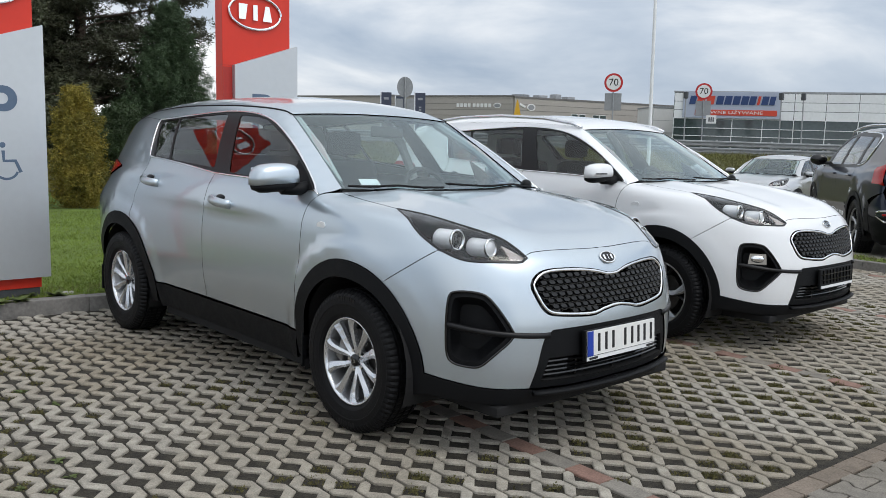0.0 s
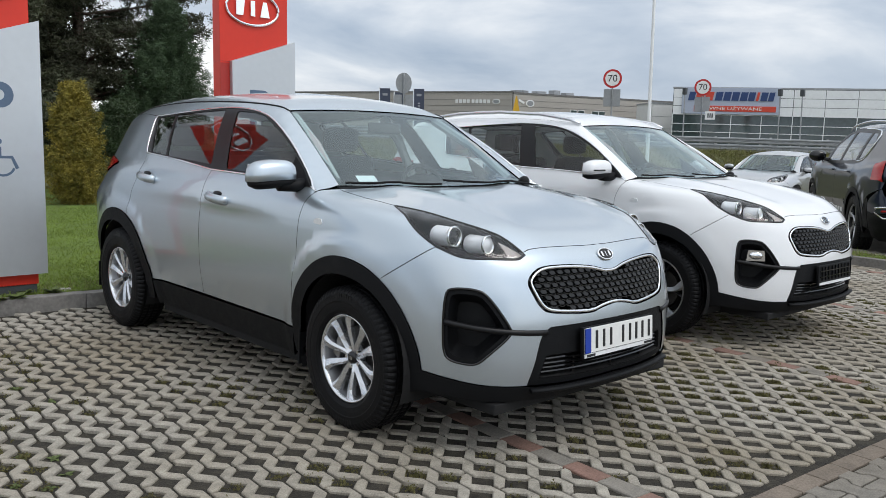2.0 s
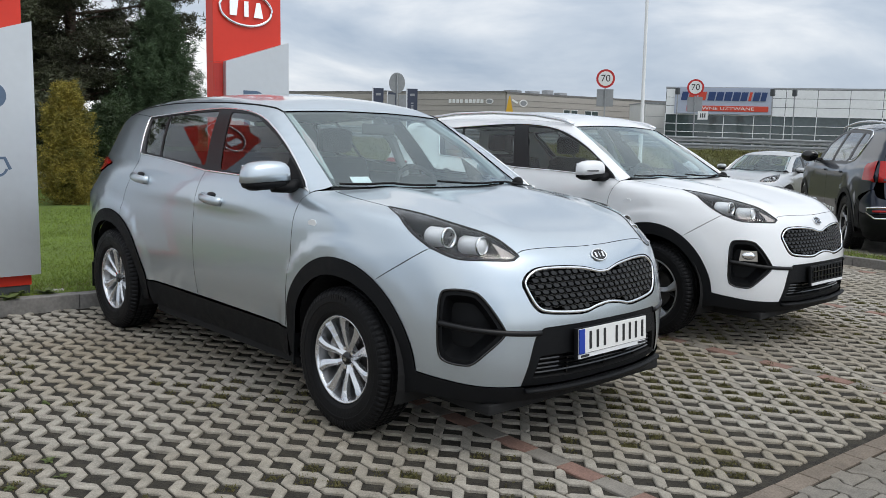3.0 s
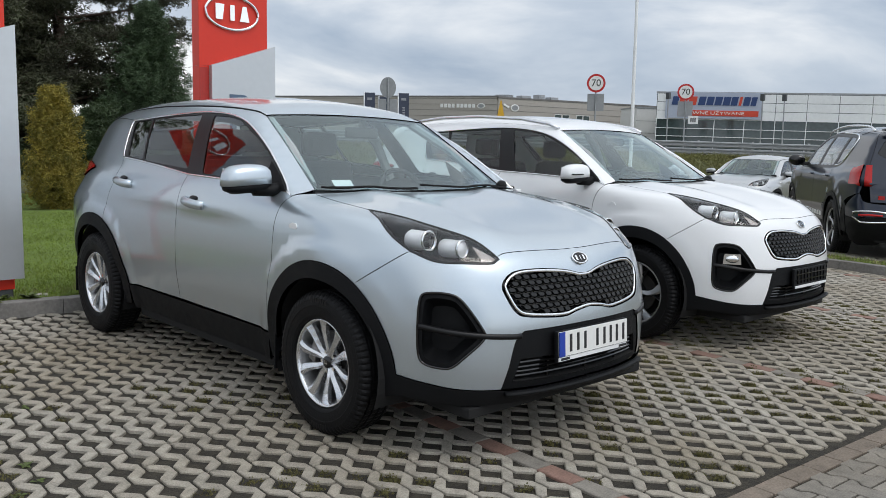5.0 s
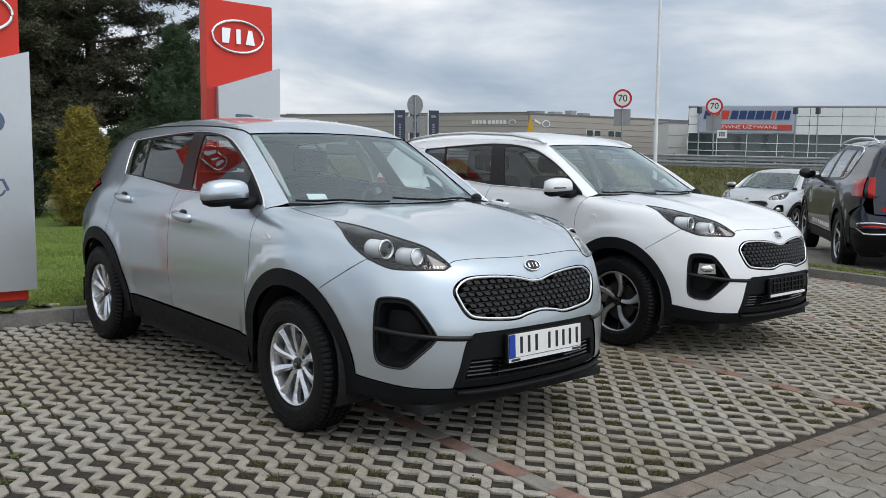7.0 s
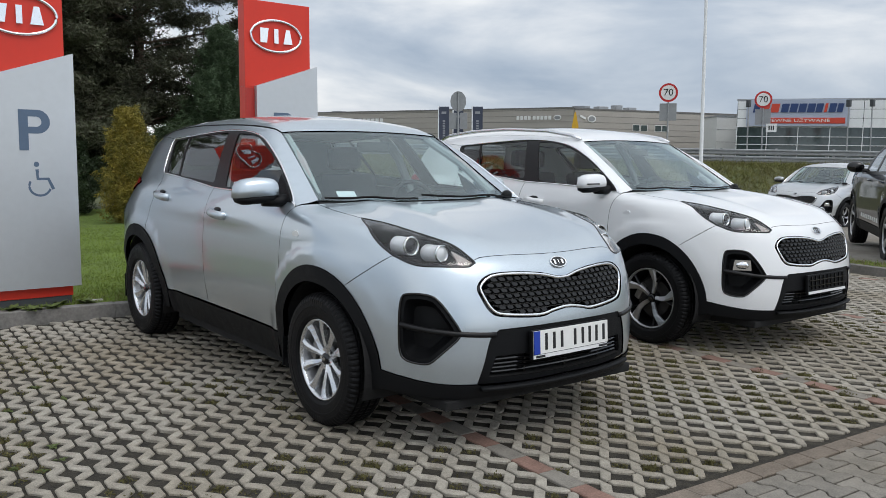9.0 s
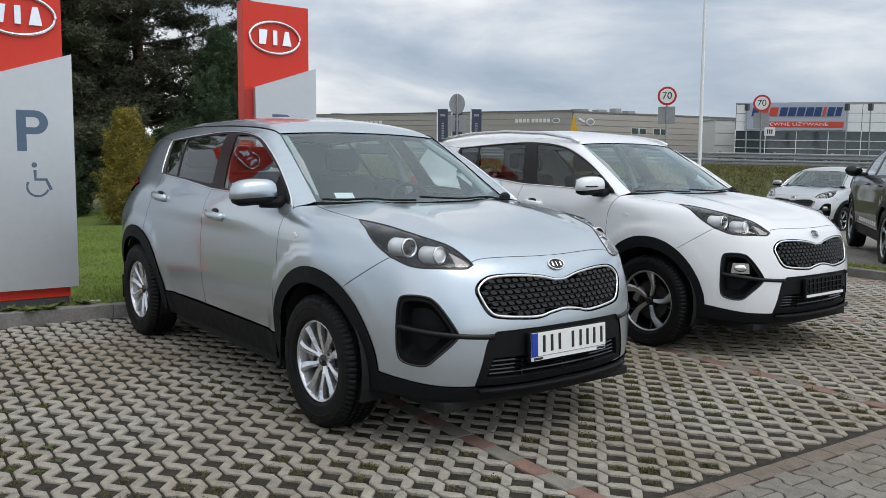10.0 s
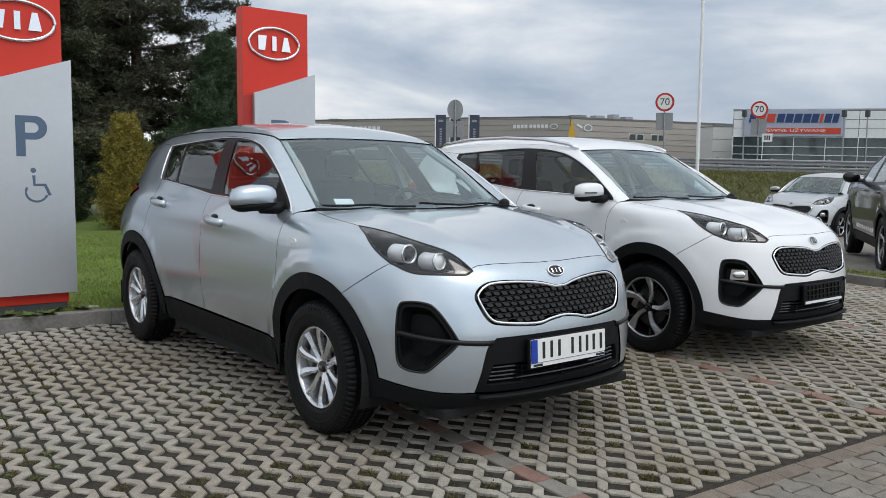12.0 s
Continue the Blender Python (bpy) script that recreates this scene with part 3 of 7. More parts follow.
def flip(pts):
    return [(-p[0], p[1], p[2]) for p in reversed(pts)]


def rev(pts):
    return list(reversed(pts))


SEAM_A = [(-0.845, -0.940, 1.088), sd(-0.896, 0.973), sd(-0.888, 0.772), sd(-0.852, 0.56), sd(-0.806, 0.405)]
SEAM_B = [sd(0.105, 1.150), sd(0.133, 1.045), sd(0.148, 0.80), sd(0.152, 0.584), sd(0.168, 0.412)]
SEAM_C = [gd(1.060, 1.212), sd(1.043, 1.077), sd(1.095, 0.95), sd(1.125, 0.802)]
BELT_F = [(-0.845, -0.940, 1.088), gd(-0.90, 1.115), gd(-0.45, 1.140), sd(0.105, 1.150)]
BELT_R = [sd(0.105, 1.150), gd(0.60, 1.188), gd(1.060, 1.212)]
ARCH_F1 = arc(-1.295, 0.36, 0.466, 5, 122, 12)          # fender part, from the rear forwards
ARCH_F2 = arc(-1.295, 0.36, 0.466, 122, 178, 7)         # bumper part
ARCH_R1 = arc(1.300, 0.36, 0.470, 112, 174, 8)          # rear door part, forwards
ARCH_R2 = arc(1.300, 0.36, 0.470, 10, 112, 10)          # quarter part, from the rear forwards
HEAD_TOP = [(-0.720, -1.420, 1.068), (-0.660, -1.577, 1.052), (-0.602, -1.772, 1.012), (-0.521, -1.904, 0.967), (-0.475, -2.012, 0.890)]
HEAD_LOW1 = [(-0.475, -2.012, 0.890), (-0.510, -2.016, 0.876), (-0.616, -1.962, 0.878), (-0.714, -1.872, 0.883), (-0.764, -1.765, 0.918)]
HEAD_LOW2 = [(-0.764, -1.765, 0.918), (-0.785, -1.674, 0.970), (-0.758, -1.53, 1.030), (-0.720, -1.420, 1.068)]
HOOD_SIDE = [(-0.715, -0.985, 1.108), (-0.735, -1.20, 1.098), (-0.720, -1.420, 1.068)]
HOOD_FRONT = [(-0.475, -2.012, 0.890), (-0.440, -2.004, 0.911), (-0.119, -2.040, 0.914), (0, -2.044, 0.914)]
COWL_HOOD = [(0, -1.125, 1.115), (-0.35, -1.10, 1.115), (-0.715, -0.985, 1.108)]
BUMP_SEAM = [(-0.764, -1.765, 0.918), (-0.83, -1.66, 0.84), ARCH_F1[-1]]
GRILLE = [(0, -2.12, 0.808), (-0.035, -2.12, 0.809), (-0.145, -2.107, 0.833), (-0.321, -2.082, 0.846), (-0.440, -2.062, 0.836), (-0.500, -2.063, 0.786), (-0.489, -2.085, 0.73), (-0.454, -2.11, 0.669), (-0.390, -2.129, 0.645), (-0.191, -2.161, 0.629), (-0.10, -2.163, 0.644), (-0.03, -2.165, 0.654), (0, -2.165, 0.655)]
CHIN = [(0, -2.178, 0.592), (-0.20, -2.168, 0.590), (-0.416, -2.132, 0.587)]
CHEEK = [(-0.416, -2.132, 0.587), (-0.461, -2.123, 0.547), (-0.49, -2.11, 0.43), (-0.514, -2.095, 0.334)]
SKIRT = [(-0.514, -2.095, 0.334), (-0.70, -1.94, 0.348), ARCH_F2[-1]]
FOG = [(-0.777, -1.841, 0.734), (-0.757, -1.869, 0.752), (-0.700, -1.945, 0.752), (-0.665, -1.985, 0.732), (-0.596, -2.062, 0.596), (-0.591, -2.067, 0.563), (-0.666, -2.017, 0.483), (-0.701, -1.979, 0.434), (-0.726, -1.947, 0.428), (-0.768, -1.878, 0.437), (-0.784, -1.85, 0.467), (-0.787, -1.845, 0.588)]
WIND_SIDE = [(-0.690, -0.945, 1.128), (-0.650, -0.70, 1.30), (-0.590, -0.320, 1.503)]
WIND_TOP = [(-0.590, -0.320, 1.503), (-0.30, -0.345, 1.53), (0, -0.355, 1.535)]
WIND_LOW = [(0, -1.060, 1.105), (-0.40, -1.03, 1.11), (-0.690, -0.945, 1.128)]
DITCH = [(-0.590, -0.320, 1.503), (-0.585, 0.05, 1.545), (-0.58, 0.7, 1.56), (-0.565, 1.3, 1.53), (-0.53, 1.86, 1.465)]
DLO_TOP = [gd(1.192, 1.456), gd(0.908, 1.476), gd(0.26, 1.517), gd(-0.192, 1.480), gd(-0.599, 1.327), gd(-0.841, 1.178), gd(-0.905, 1.118)]
DLO_BACK = [gd(1.060, 1.212), gd(1.10, 1.25), gd(1.205, 1.43), gd(1.192, 1.456)]
C_SIDE, C_FRONT, C_TOP, C_CORNER, C_PILLAR = (-1, 0, 0.12), (0, -1, 0.12), (0, -0.3, 1), (-0.62, -0.72, 0.30), (-0.68, -0.15, 0.7)


def tyre_mesh(r):
    """A tyre with grooved tread, blocks along both shoulders and stepped sidewalls. r: where it meets the rim."""
    bm = bmesh.new()
    w, R = 0.108, 0.353
    half = [(0.72, r, 0), (0.90, r + 0.008, 0), (0.955, r + 0.020, 0), (0.965, r + 0.022, 0), (0.99, r + 0.045, 0), (1.0, r + 0.065, 0), (1.015, r + 0.067, 0),
            (1.015, r + 0.071, 0), (0.995, R - 0.045, 0), (1.0, R - 0.042, 0.002), (0.985, R - 0.034, 0.004), (0.93, R - 0.018, 0.007), (0.80, R - 0.005, 0.008), (0.66, R, 0.005)]
    prof = [(-w * a, q, c) for a, q, c in half]
    for g in (-0.55, -0.18, 0.18, 0.55):
        c = g * w
        prof += [(c - 0.0065, R, 0.003), (c - 0.004, R - 0.010, 0), (c + 0.004, R - 0.010, 0), (c + 0.0065, R, 0.003)]
    prof += [(w * a, q, c) for a, q, c in half[::-1]]
    seg = 216
    rings = []
    for a, q, cut in prof:
        rings.append([bm.verts.new((a, (q - (cut if j % 3 == 0 else 0)) * math.cos(2 * math.pi * j / seg), (q - (cut if j % 3 == 0 else 0)) * math.sin(2 * math.pi * j / seg))) for j in range(seg)])
    for A, B in zip(rings, rings[1:]):
        for j in range(seg):
            bm.faces.new((A[j], A[(j + 1) % seg], B[(j + 1) % seg], B[j]))
    bmesh.ops.recalc_face_normals(bm, faces=bm.faces[:])
    return bm


TYRE = {}


def spoke_shape(bm, stations, turn, thick=0.030, ridge=0.0):
    """A spoke through stations (radius, sideways, half width, face), with two facets that meet in a ridge."""
    vs = []
    for r, k, h, x in stations:
        vs.append([bm.verts.new(p) for p in ((x + 0.010, k - h, r), (x, k + ridge * h, r), (x + 0.010, k + h, r), (x + thick, k + h + 0.001, r), (x + thick, k - h - 0.001, r))])
    for A, B in zip(vs, vs[1:]):
        for i in range(5):
            bm.faces.new((A[i], A[(i + 1) % 5], B[(i + 1) % 5], B[i]))
    bm.faces.new(vs[0][::-1])
    bm.faces.new(vs[-1])
    bmesh.ops.transform(bm, matrix=Matrix.Rotation(turn, 4, "X"), verts=[v for q in vs for v in q])


def wheel(parent, x, y, side, dark, turn, size=1.0):
    """One wheel: tyre, rim, spokes, hub cap, disc. side: -1 on the right of the car."""
    e = new("wheel")
    e.parent = parent
    e.matrix_basis = pose(x, y, 0.349 * size, 0, 0, 0) @ (pose(0, 0, 0, 0, 0, 180) if side > 0 else Matrix()) @ pose(0, 0, 0, turn, 0, 0) @ Matrix.Scale(size, 4)
    f = 1.085 if dark else 1.0          # the dark wheels have larger rims
    if dark not in TYRE:
        TYRE[dark] = part("tyre", tyre_mesh(0.214 * f), M_RUBBER, e, "black radial tyre").data
    else:
        ob = new("tyre", TYRE[dark])
        ob.parent = e
        tagged(ob, "black radial tyre")
    for a0, n in ((0.0, 7), (math.pi, 7)):           # raised sidewall print as plain bars
        bm = bmesh.new()
        for k in range(n):
            box(bm, -0.1075, 0, 0.308, 0.004, 0.012, 0.022, 0, Matrix.Rotation(a0 - radians(turn) + (k - n / 2) * 0.062, 4, "X"))
        part("sidewall_print", bm, M_SATIN, e, "raised black bars")
    bm = bmesh.new()
    lathe(bm, [(a, r * f) for a, r in ((-0.080, 0.2135), (-0.089, 0.216), (-0.0915, 0.212), (-0.087, 0.205), (-0.074, 0.202))], 64)
    part("rim", bm, M_ALLOY if not dark else M_WHEEL2, e, "", smooth=True)
    bm = bmesh.new()
    lathe(bm, [(a, r * f) for a, r in ((-0.074, 0.202), (-0.04, 0.194), (0.02, 0.185), (0.09, 0.19), (0.095, 0.212), (0.078, 0.214))], 64)
    part("rim_barrel", bm, M_BARREL if not dark else M_ALLOYDARK, e, "", smooth=True)
    for j in range(5):
        t = 2 * math.pi * j / 5
        if dark:
            bm = bmesh.new()
            spoke_shape(bm, [(0.034 * f, 0.0, 0.013, -0.060), (0.085 * f, -0.004, 0.017, -0.066), (0.125 * f, 0.002, 0.020, -0.072), (0.165 * f, 0.026, 0.030, -0.079), (0.205 * f, 0.052, 0.040, -0.084)], t, 0.022, -0.6)
            bmesh.ops.recalc_face_normals(bm, faces=bm.faces[:])
            part("spoke", bm, M_WHEEL2, e, "machined blade spoke")
            bm = bmesh.new()
            spoke_shape(bm, [(0.118 * f, -0.006, 0.010, -0.066), (0.16 * f, -0.030, 0.008, -0.072), (0.205 * f, -0.052, 0.010, -0.078)], t, 0.030)
            bmesh.ops.recalc_face_normals(bm, faces=bm.faces[:])
            part("spoke_insert", bm, M_ALLOYDARK, e, "black spoke arm")
        else:
            for g in (-1, 1):
                bm = bmesh.new()
                spoke_shape(bm, [(0.028, g * 0.007, 0.0120, -0.056), (0.070, g * 0.019, 0.0150, -0.066), (0.110, g * 0.038, 0.0185, -0.074), (0.150, g * 0.055, 0.0215, -0.080), (0.180, g * 0.062, 0.0250, -0.084), (0.206, g * 0.061, 0.0320, -0.086)], t, 0.032, -0.35 * g)
                bmesh.ops.recalc_face_normals(bm, faces=bm.faces[:])
                part("spoke", bm, M_ALLOY, e, "paired silver spoke")
    bm = bmesh.new()
    lathe(bm, [(-0.040, 0.0), (-0.040, 0.056), (-0.028, 0.062), (0.0, 0.064)], 30)
    part("hub", bm, M_BARREL if not dark else M_ALLOYDARK, e)
    for j in range(5):
        t = 2 * math.pi * (j + 0.5) / 5 + 1.57
        bm = bmesh.new()
        rod(bm, (-0.054, 0.050 * math.cos(t), 0.050 * math.sin(t)), (-0.03, 0.050 * math.cos(t), 0.050 * math.sin(t)), 0.0095, 6)
        part("wheel_nut", bm, M_CHROME if not dark else M_SATIN, e)
    bm = bmesh.new()
    lathe(bm, [(-0.065, 0.0), (-0.065, 0.024), (-0.060, 0.030), (-0.04, 0.031)], 24)
    cap = part("hub_cap", bm, M_GLOSS, e, "gloss black hub cap", smooth=True)
    for k in (-0.009, 0.0, 0.009):
        part("cap_mark", boxed(-0.0655, k, 0, 0.002, 0.004, 0.017, 0, Matrix.Rotation(-radians(turn), 4, "X")), M_CHROME, cap)
    bm = bmesh.new()
    lathe(bm, [(-0.020, 0.06), (-0.020, 0.148), (-0.004, 0.150), (-0.004, 0.06)], 40)
    part("brake_disc", bm, M_DISCDARK, e)
    part("brake_caliper", boxed(-0.02, 0.02, 0.125, 0.06, 0.13, 0.055, 0.012, Matrix.Rotation(radians(-65 - turn), 4, "X")), M_DISC, e)
    # black disc close behind the spokes, so the gaps look shaded
    bm = bmesh.new()
    lathe(bm, [(0.03, 0.0), (0.03, 0.185)], 32)
    part("backing_plate", bm, M_DARK, e)


def seat(parent, x, y, bench=False):
    e = new("seat" if not bench else "rear_bench")
    e.parent = parent
    e.matrix_basis = pose(x, y, 0)
    w = 1.24 if bench else 0.52
    part("cushion", boxed(0, 0, 0.62, w, 0.52, 0.20, 0.06), M_CABIN, e)
    part("backrest", boxed(0, 0.30, 0.94, w * 0.96, 0.14, 0.62, 0.06, Matrix.Translation((0, 0.26, 0.65)) @ Matrix.Rotation(radians(-15), 4, "X") @ Matrix.Translation((0, -0.26, -0.65))), M_CABIN, e)
    for hx in ((-0.36, 0.36) if bench else (0,)):
        part("headrest", boxed(hx, 0.46, 1.335, 0.27, 0.10, 0.17, 0.045), M_CABIN, e)


def build_suv(name, m, paint, label, rails, fogs, dark_wheels, plate, group):
    car = thing(name, m, label, "car", group)
    bd = new("body")
    bd.parent = car
    # painted panels
    hood = loop(rev(HOOD_FRONT), rev(HEAD_TOP), rev(HOOD_SIDE), rev(COWL_HOOD), flip(rev(COWL_HOOD)), flip(rev(HOOD_SIDE)), flip(rev(HEAD_TOP)), flip(rev(HOOD_FRONT)))
    skin("bonnet", "hood", hood, [], C_TOP, paint, bd, step=0.05)
    fender = loop(SEAM_A, [SEAM_A[-1], ARCH_F1[0]], ARCH_F1, rev(BUMP_SEAM), HEAD_LOW2, rev(HOOD_SIDE), [HOOD_SIDE[0], (-0.775, -0.965, 1.105), SEAM_A[0]])
    both("front_wing", "fender", fender, [], (-0.88, -0.16, 0.45), paint, bd, step=0.04)
    fog = ring(FOG)
    bumper = loop(HOOD_FRONT[::-1], HEAD_LOW1, BUMP_SEAM, ARCH_F2, rev(SKIRT), rev(CHEEK), rev(CHIN), [CHIN[0], GRILLE[-1]], rev(GRILLE), [GRILLE[0], HOOD_FRONT[-1]])
    both("front_bumper", "bumper", bumper, [fog], C_CORNER, paint, bd, step=0.035, gap=0.0015)
    fdoor = loop(BELT_F, SEAM_B, [SEAM_B[-1], SEAM_A[-1]], rev(SEAM_A))
    rdoor = loop(BELT_R, SEAM_C, [SEAM_C[-1], ARCH_R1[0]], ARCH_R1, [ARCH_R1[-1], SEAM_B[-1]], rev(SEAM_B))
    doors = []
    for mir in (False, True):
        s = 1 if mir else -1
        d1 = skin("front_door", "fdoor", fdoor, [], C_SIDE, paint, bd, step=0.06, mirror=mir)
        d2 = skin("rear_door", "rdoor", rdoor, [], C_SIDE, paint, bd, step=0.06, mirror=mir)
        for d, y, z in ((d1, -0.058, 0.998), (d2, 0.892, 1.060)):
            x = float(PLAN(y) + SECT(z))
            bm = bmesh.new()
            tube(bm, [(s * (x + dx), y + dy, z + 0.008 * dy / 0.1) for dy, dx in ((-0.105, 0.002), (-0.085, 0.022), (-0.03, 0.032), (0.03, 0.032), (0.085, 0.022), (0.105, 0.002))], 0.0210, 10, squash=1.25)
            part("handle", bm, paint, d, smooth=True)
            bm = bmesh.new()
            bmesh.ops.create_uvsphere(bm, u_segments=20, v_segments=10, radius=1, matrix=Matrix.Translation((s * (x - 0.006), y, z - 0.012)) @ Matrix.Diagonal((0.0125, 0.060, 0.046, 1)))
            part("handle_cup", bm, paint, d, smooth=True)
            # the shadowed hollow behind the grip, put in as a black solid
            bm = bmesh.new()
            bmesh.ops.create_uvsphere(bm, u_segments=16, v_segments=8, radius=1, matrix=Matrix.Translation((s * (x - 0.002), y + 0.012, z + 0.024)) @ Matrix.Diagonal((0.012, 0.052, 0.017, 1)))
            part("handle_shade", bm, M_SATIN, d, "black lens shape for the shade behind the grip", smooth=True)
    quarter = loop(rev(SEAM_C), DLO_BACK, [DLO_BACK[-1], (-0.60, 1.55, 1.47), DITCH[-1]], [DITCH[-1], (-0.68, 2.00, 1.28), (-0.735, 2.06, 1.10)], [(-0.735, 2.06, 1.10), (-0.76, 2.09, 0.85), (-0.76, 2.08, 0.62)], [(-0.76, 2.08, 0.62), ARCH_R2[0]], ARCH_R2)
    both("rear_quarter_panel", "quarter", quarter, [], (-0.85, 0.42, 0.28), paint, bd, step=0.06)
    pillar = loop(rev(DITCH), rev(WIND_SIDE), [WIND_SIDE[0], (-0.76, -0.955, 1.112), SEAM_A[0]], [SEAM_A[0], DLO_TOP[-1]], rev(DLO_TOP), [DLO_TOP[0], (-0.60, 1.55, 1.47), DITCH[-1]])
    both("side_frame", "pillar", pillar, [], C_PILLAR, paint, bd, step=0.05, gap=0.001)
    roof = loop(WIND_TOP, flip(WIND_TOP), flip(rev(DITCH)), [(0.53, 1.86, 1.465), (0, 1.98, 1.50), (-0.53, 1.86, 1.465)], rev(DITCH))
    skin("roof_panel", "roof", roof, [], (0, 0, 1), paint, bd, step=0.08, gap=0.001)
    gate = loop([(-0.735, 2.06, 1.10), (0, 2.17, 1.12), (0.735, 2.06, 1.10)], [(0.735, 2.06, 1.10), (0.76, 2.08, 0.62)], [(0.76, 2.08, 0.62), (0, 2.22, 0.60), (-0.76, 2.08, 0.62)], [(-0.76, 2.08, 0.62), (-0.735, 2.06, 1.10)])
    skin("tailgate", "gate", gate, [], (0, 1, 0.1), paint, bd, step=0.1)
    rearglass = loop([(-0.53, 1.86, 1.465), (0, 1.98, 1.50), (0.53, 1.86, 1.465)], [(0.53, 1.86, 1.465), (0.68, 2.00, 1.28), (0.735, 2.06, 1.10)], [(0.735, 2.06, 1.10), (0, 2.17, 1.12), (-0.735, 2.06, 1.10)], [(-0.735, 2.06, 1.10), (-0.68, 2.00, 1.28), (-0.53, 1.86, 1.465)])
    skin("rear_window", "rearglass", rearglass, [], (0, 1, 0.4), M_REARGLASS, bd, step=0.1, flange=0).visible_shadow = False
    tail = ring([(-0.82, 1.46, 1.128), (-0.76, 1.76, 1.165), (-0.67, 1.99, 1.160), (-0.67, 2.02, 1.055), (-0.75, 1.82, 1.030), (-0.80, 1.62, 1.078)], rounds=1)
    both("tail_lamp", "tail", tail, [], (-0.85, 0.5, 0.2), M_REDLAMP, bd, step=0.04, offset=0.009, gap=0, flange=0.012, label="red wrap-around tail lamp")
    # glass and window frames
    wind = loop(WIND_TOP, flip(WIND_TOP), [(-p[0], p[1], p[2]) for p in rev(WIND_SIDE)], [(-p[0], p[1], p[2]) for p in rev(WIND_LOW)], WIND_LOW, WIND_SIDE)
    skin("windscreen", "wind", wind, [], (0, -0.6, 0.8), M_WIND, bd, step=0.08, gap=0.004, offset=-0.004, flange=0, label="raked tinted windscreen").visible_shadow = False
    k = 0.965
    c0 = wind.mean(0)
    inner = snap(c0 + (wind - c0) * np.array((k, 1, k)) + np.array((0, 0, 0.004)))
    skin("windscreen_border", "frit", wind, [inner], (0, -0.6, 0.8), M_GLOSS, bd, step=0.08, gap=0.004, offset=-0.008, flange=0)
    cowl = loop(COWL_HOOD, [COWL_HOOD[-1], WIND_LOW[-1]], rev(WIND_LOW), [(-p[0], p[1], p[2]) for p in WIND_LOW], [(0.69, -0.945, 1.128), (0.715, -0.985, 1.108)], [(-p[0], p[1], p[2]) for p in rev(COWL_HOOD)])
    skin("cowl", "cowl", cowl, [], C_TOP, M_PLASTIC, bd, step=0.04, offset=-0.010)
    panes = {
        "front_window": pane([gd(-0.700, 1.140), gd(-0.049, 1.165), gd(0.140, 1.497), gd(-0.05, 1.490), gd(-0.192, 1.467), gd(-0.45, 1.375), gd(-0.690, 1.264)]),
        "rear_door_window": pane([gd(0.140, 1.180), gd(0.745, 1.207), gd(0.892, 1.468), gd(0.60, 1.487), gd(0.295, 1.503)]),
        "quarter_window": pane([gd(0.772, 1.209), gd(1.005, 1.224), gd(1.158, 1.430), gd(1.145, 1.448), gd(0.916, 1.465)], 0.012)}
    dlo = loop(rev(DLO_TOP), rev(DLO_BACK), rev(BELT_R), rev(BELT_F), [BELT_F[0], DLO_TOP[-1]])
    for mir in (False, True):
        for pn, pl in panes.items():
            g = skin(pn, pn, pl, [], C_SIDE, M_SIDEGLASS if pn == "front_window" else M_REARGLASS, bd, step=0.1, gap=0, offset=-0.004, flange=0, mirror=mir)
            g.visible_shadow = False
        skin("window_frame", "dlo", dlo, list(panes.values()), C_SIDE, M_SATIN, bd, step=0.05, gap=0.0005, offset=-0.001, flange=0.01, mirror=mir)
        rim_tube("window_trim", snap([p for l in (rev(DLO_TOP), rev(DLO_BACK), rev(BELT_R), rev(BELT_F)) for p in spline(l)]), 0.0062, M_CHROME, bd, mir, "thin chrome window trim", lift=0.002)
    # lamps
    head = loop(HEAD_TOP, HEAD_LOW1, HEAD_LOW2)
    for mir in (False, True):
        s = 1 if mir else -1
        lamp = new("headlamp")
        lamp.parent = bd
        tagged(lamp, "clear headlamp with twin round projectors")
        bowl("housing", "headbowl", head, C_CORNER, M_LAMPBOWL, lamp, 0.115, 0.80, mirror=mir, lift=-0.004)
        rim_tube("lamp_border", head, 0.0075, M_GLOSS, lamp, mir, lift=-0.004)
        skin("lens", "head", head, [], C_CORNER, M_LENS, lamp, step=0.04, gap=0.001, flange=0, mirror=mir).visible_shadow = False
        for c, r, clear in (((-0.690, -1.785, 0.995), 0.047, False), ((-0.588, -1.903, 0.966), 0.043, True)):
            p = snap([c])[0]
            d = np.array((0.10, -1.0, 0.04))
            d /= np.linalg.norm(d)
            c3 = p - grad(p[None])[0] * 0.036
            q = Matrix.Translation((s * -c3[0], c3[1], c3[2])) @ Vector((s * -d[0], d[1], d[2])).to_track_quat("Z", "Y").to_matrix().to_4x4()
            bm = bmesh.new()
            lathe(bm, [(0.004, r * 0.86), (0.010, r * 1.02), (0.017, r * 1.0), (0.015, r * 0.84), (0.004, r * 0.80)], 36, "Z")
            bmesh.ops.transform(bm, matrix=q, verts=bm.verts[:])
            part("bezel", bm, M_CHROME, lamp, smooth=True)
            bm = bmesh.new()           # the bright drum behind the ring
            lathe(bm, [(-0.098, 0.0), (-0.098, r * 0.86), (-0.088, r * 0.97), (-0.045, r * 0.93), (-0.010, r * 0.90), (0.006, r * 0.98)], 36, "Z")
            bmesh.ops.transform(bm, matrix=q, verts=bm.verts[:])
            part("reflector", bm, M_SHELL, lamp, "bright textured reflector drum", smooth=True)
            bm = bmesh.new()
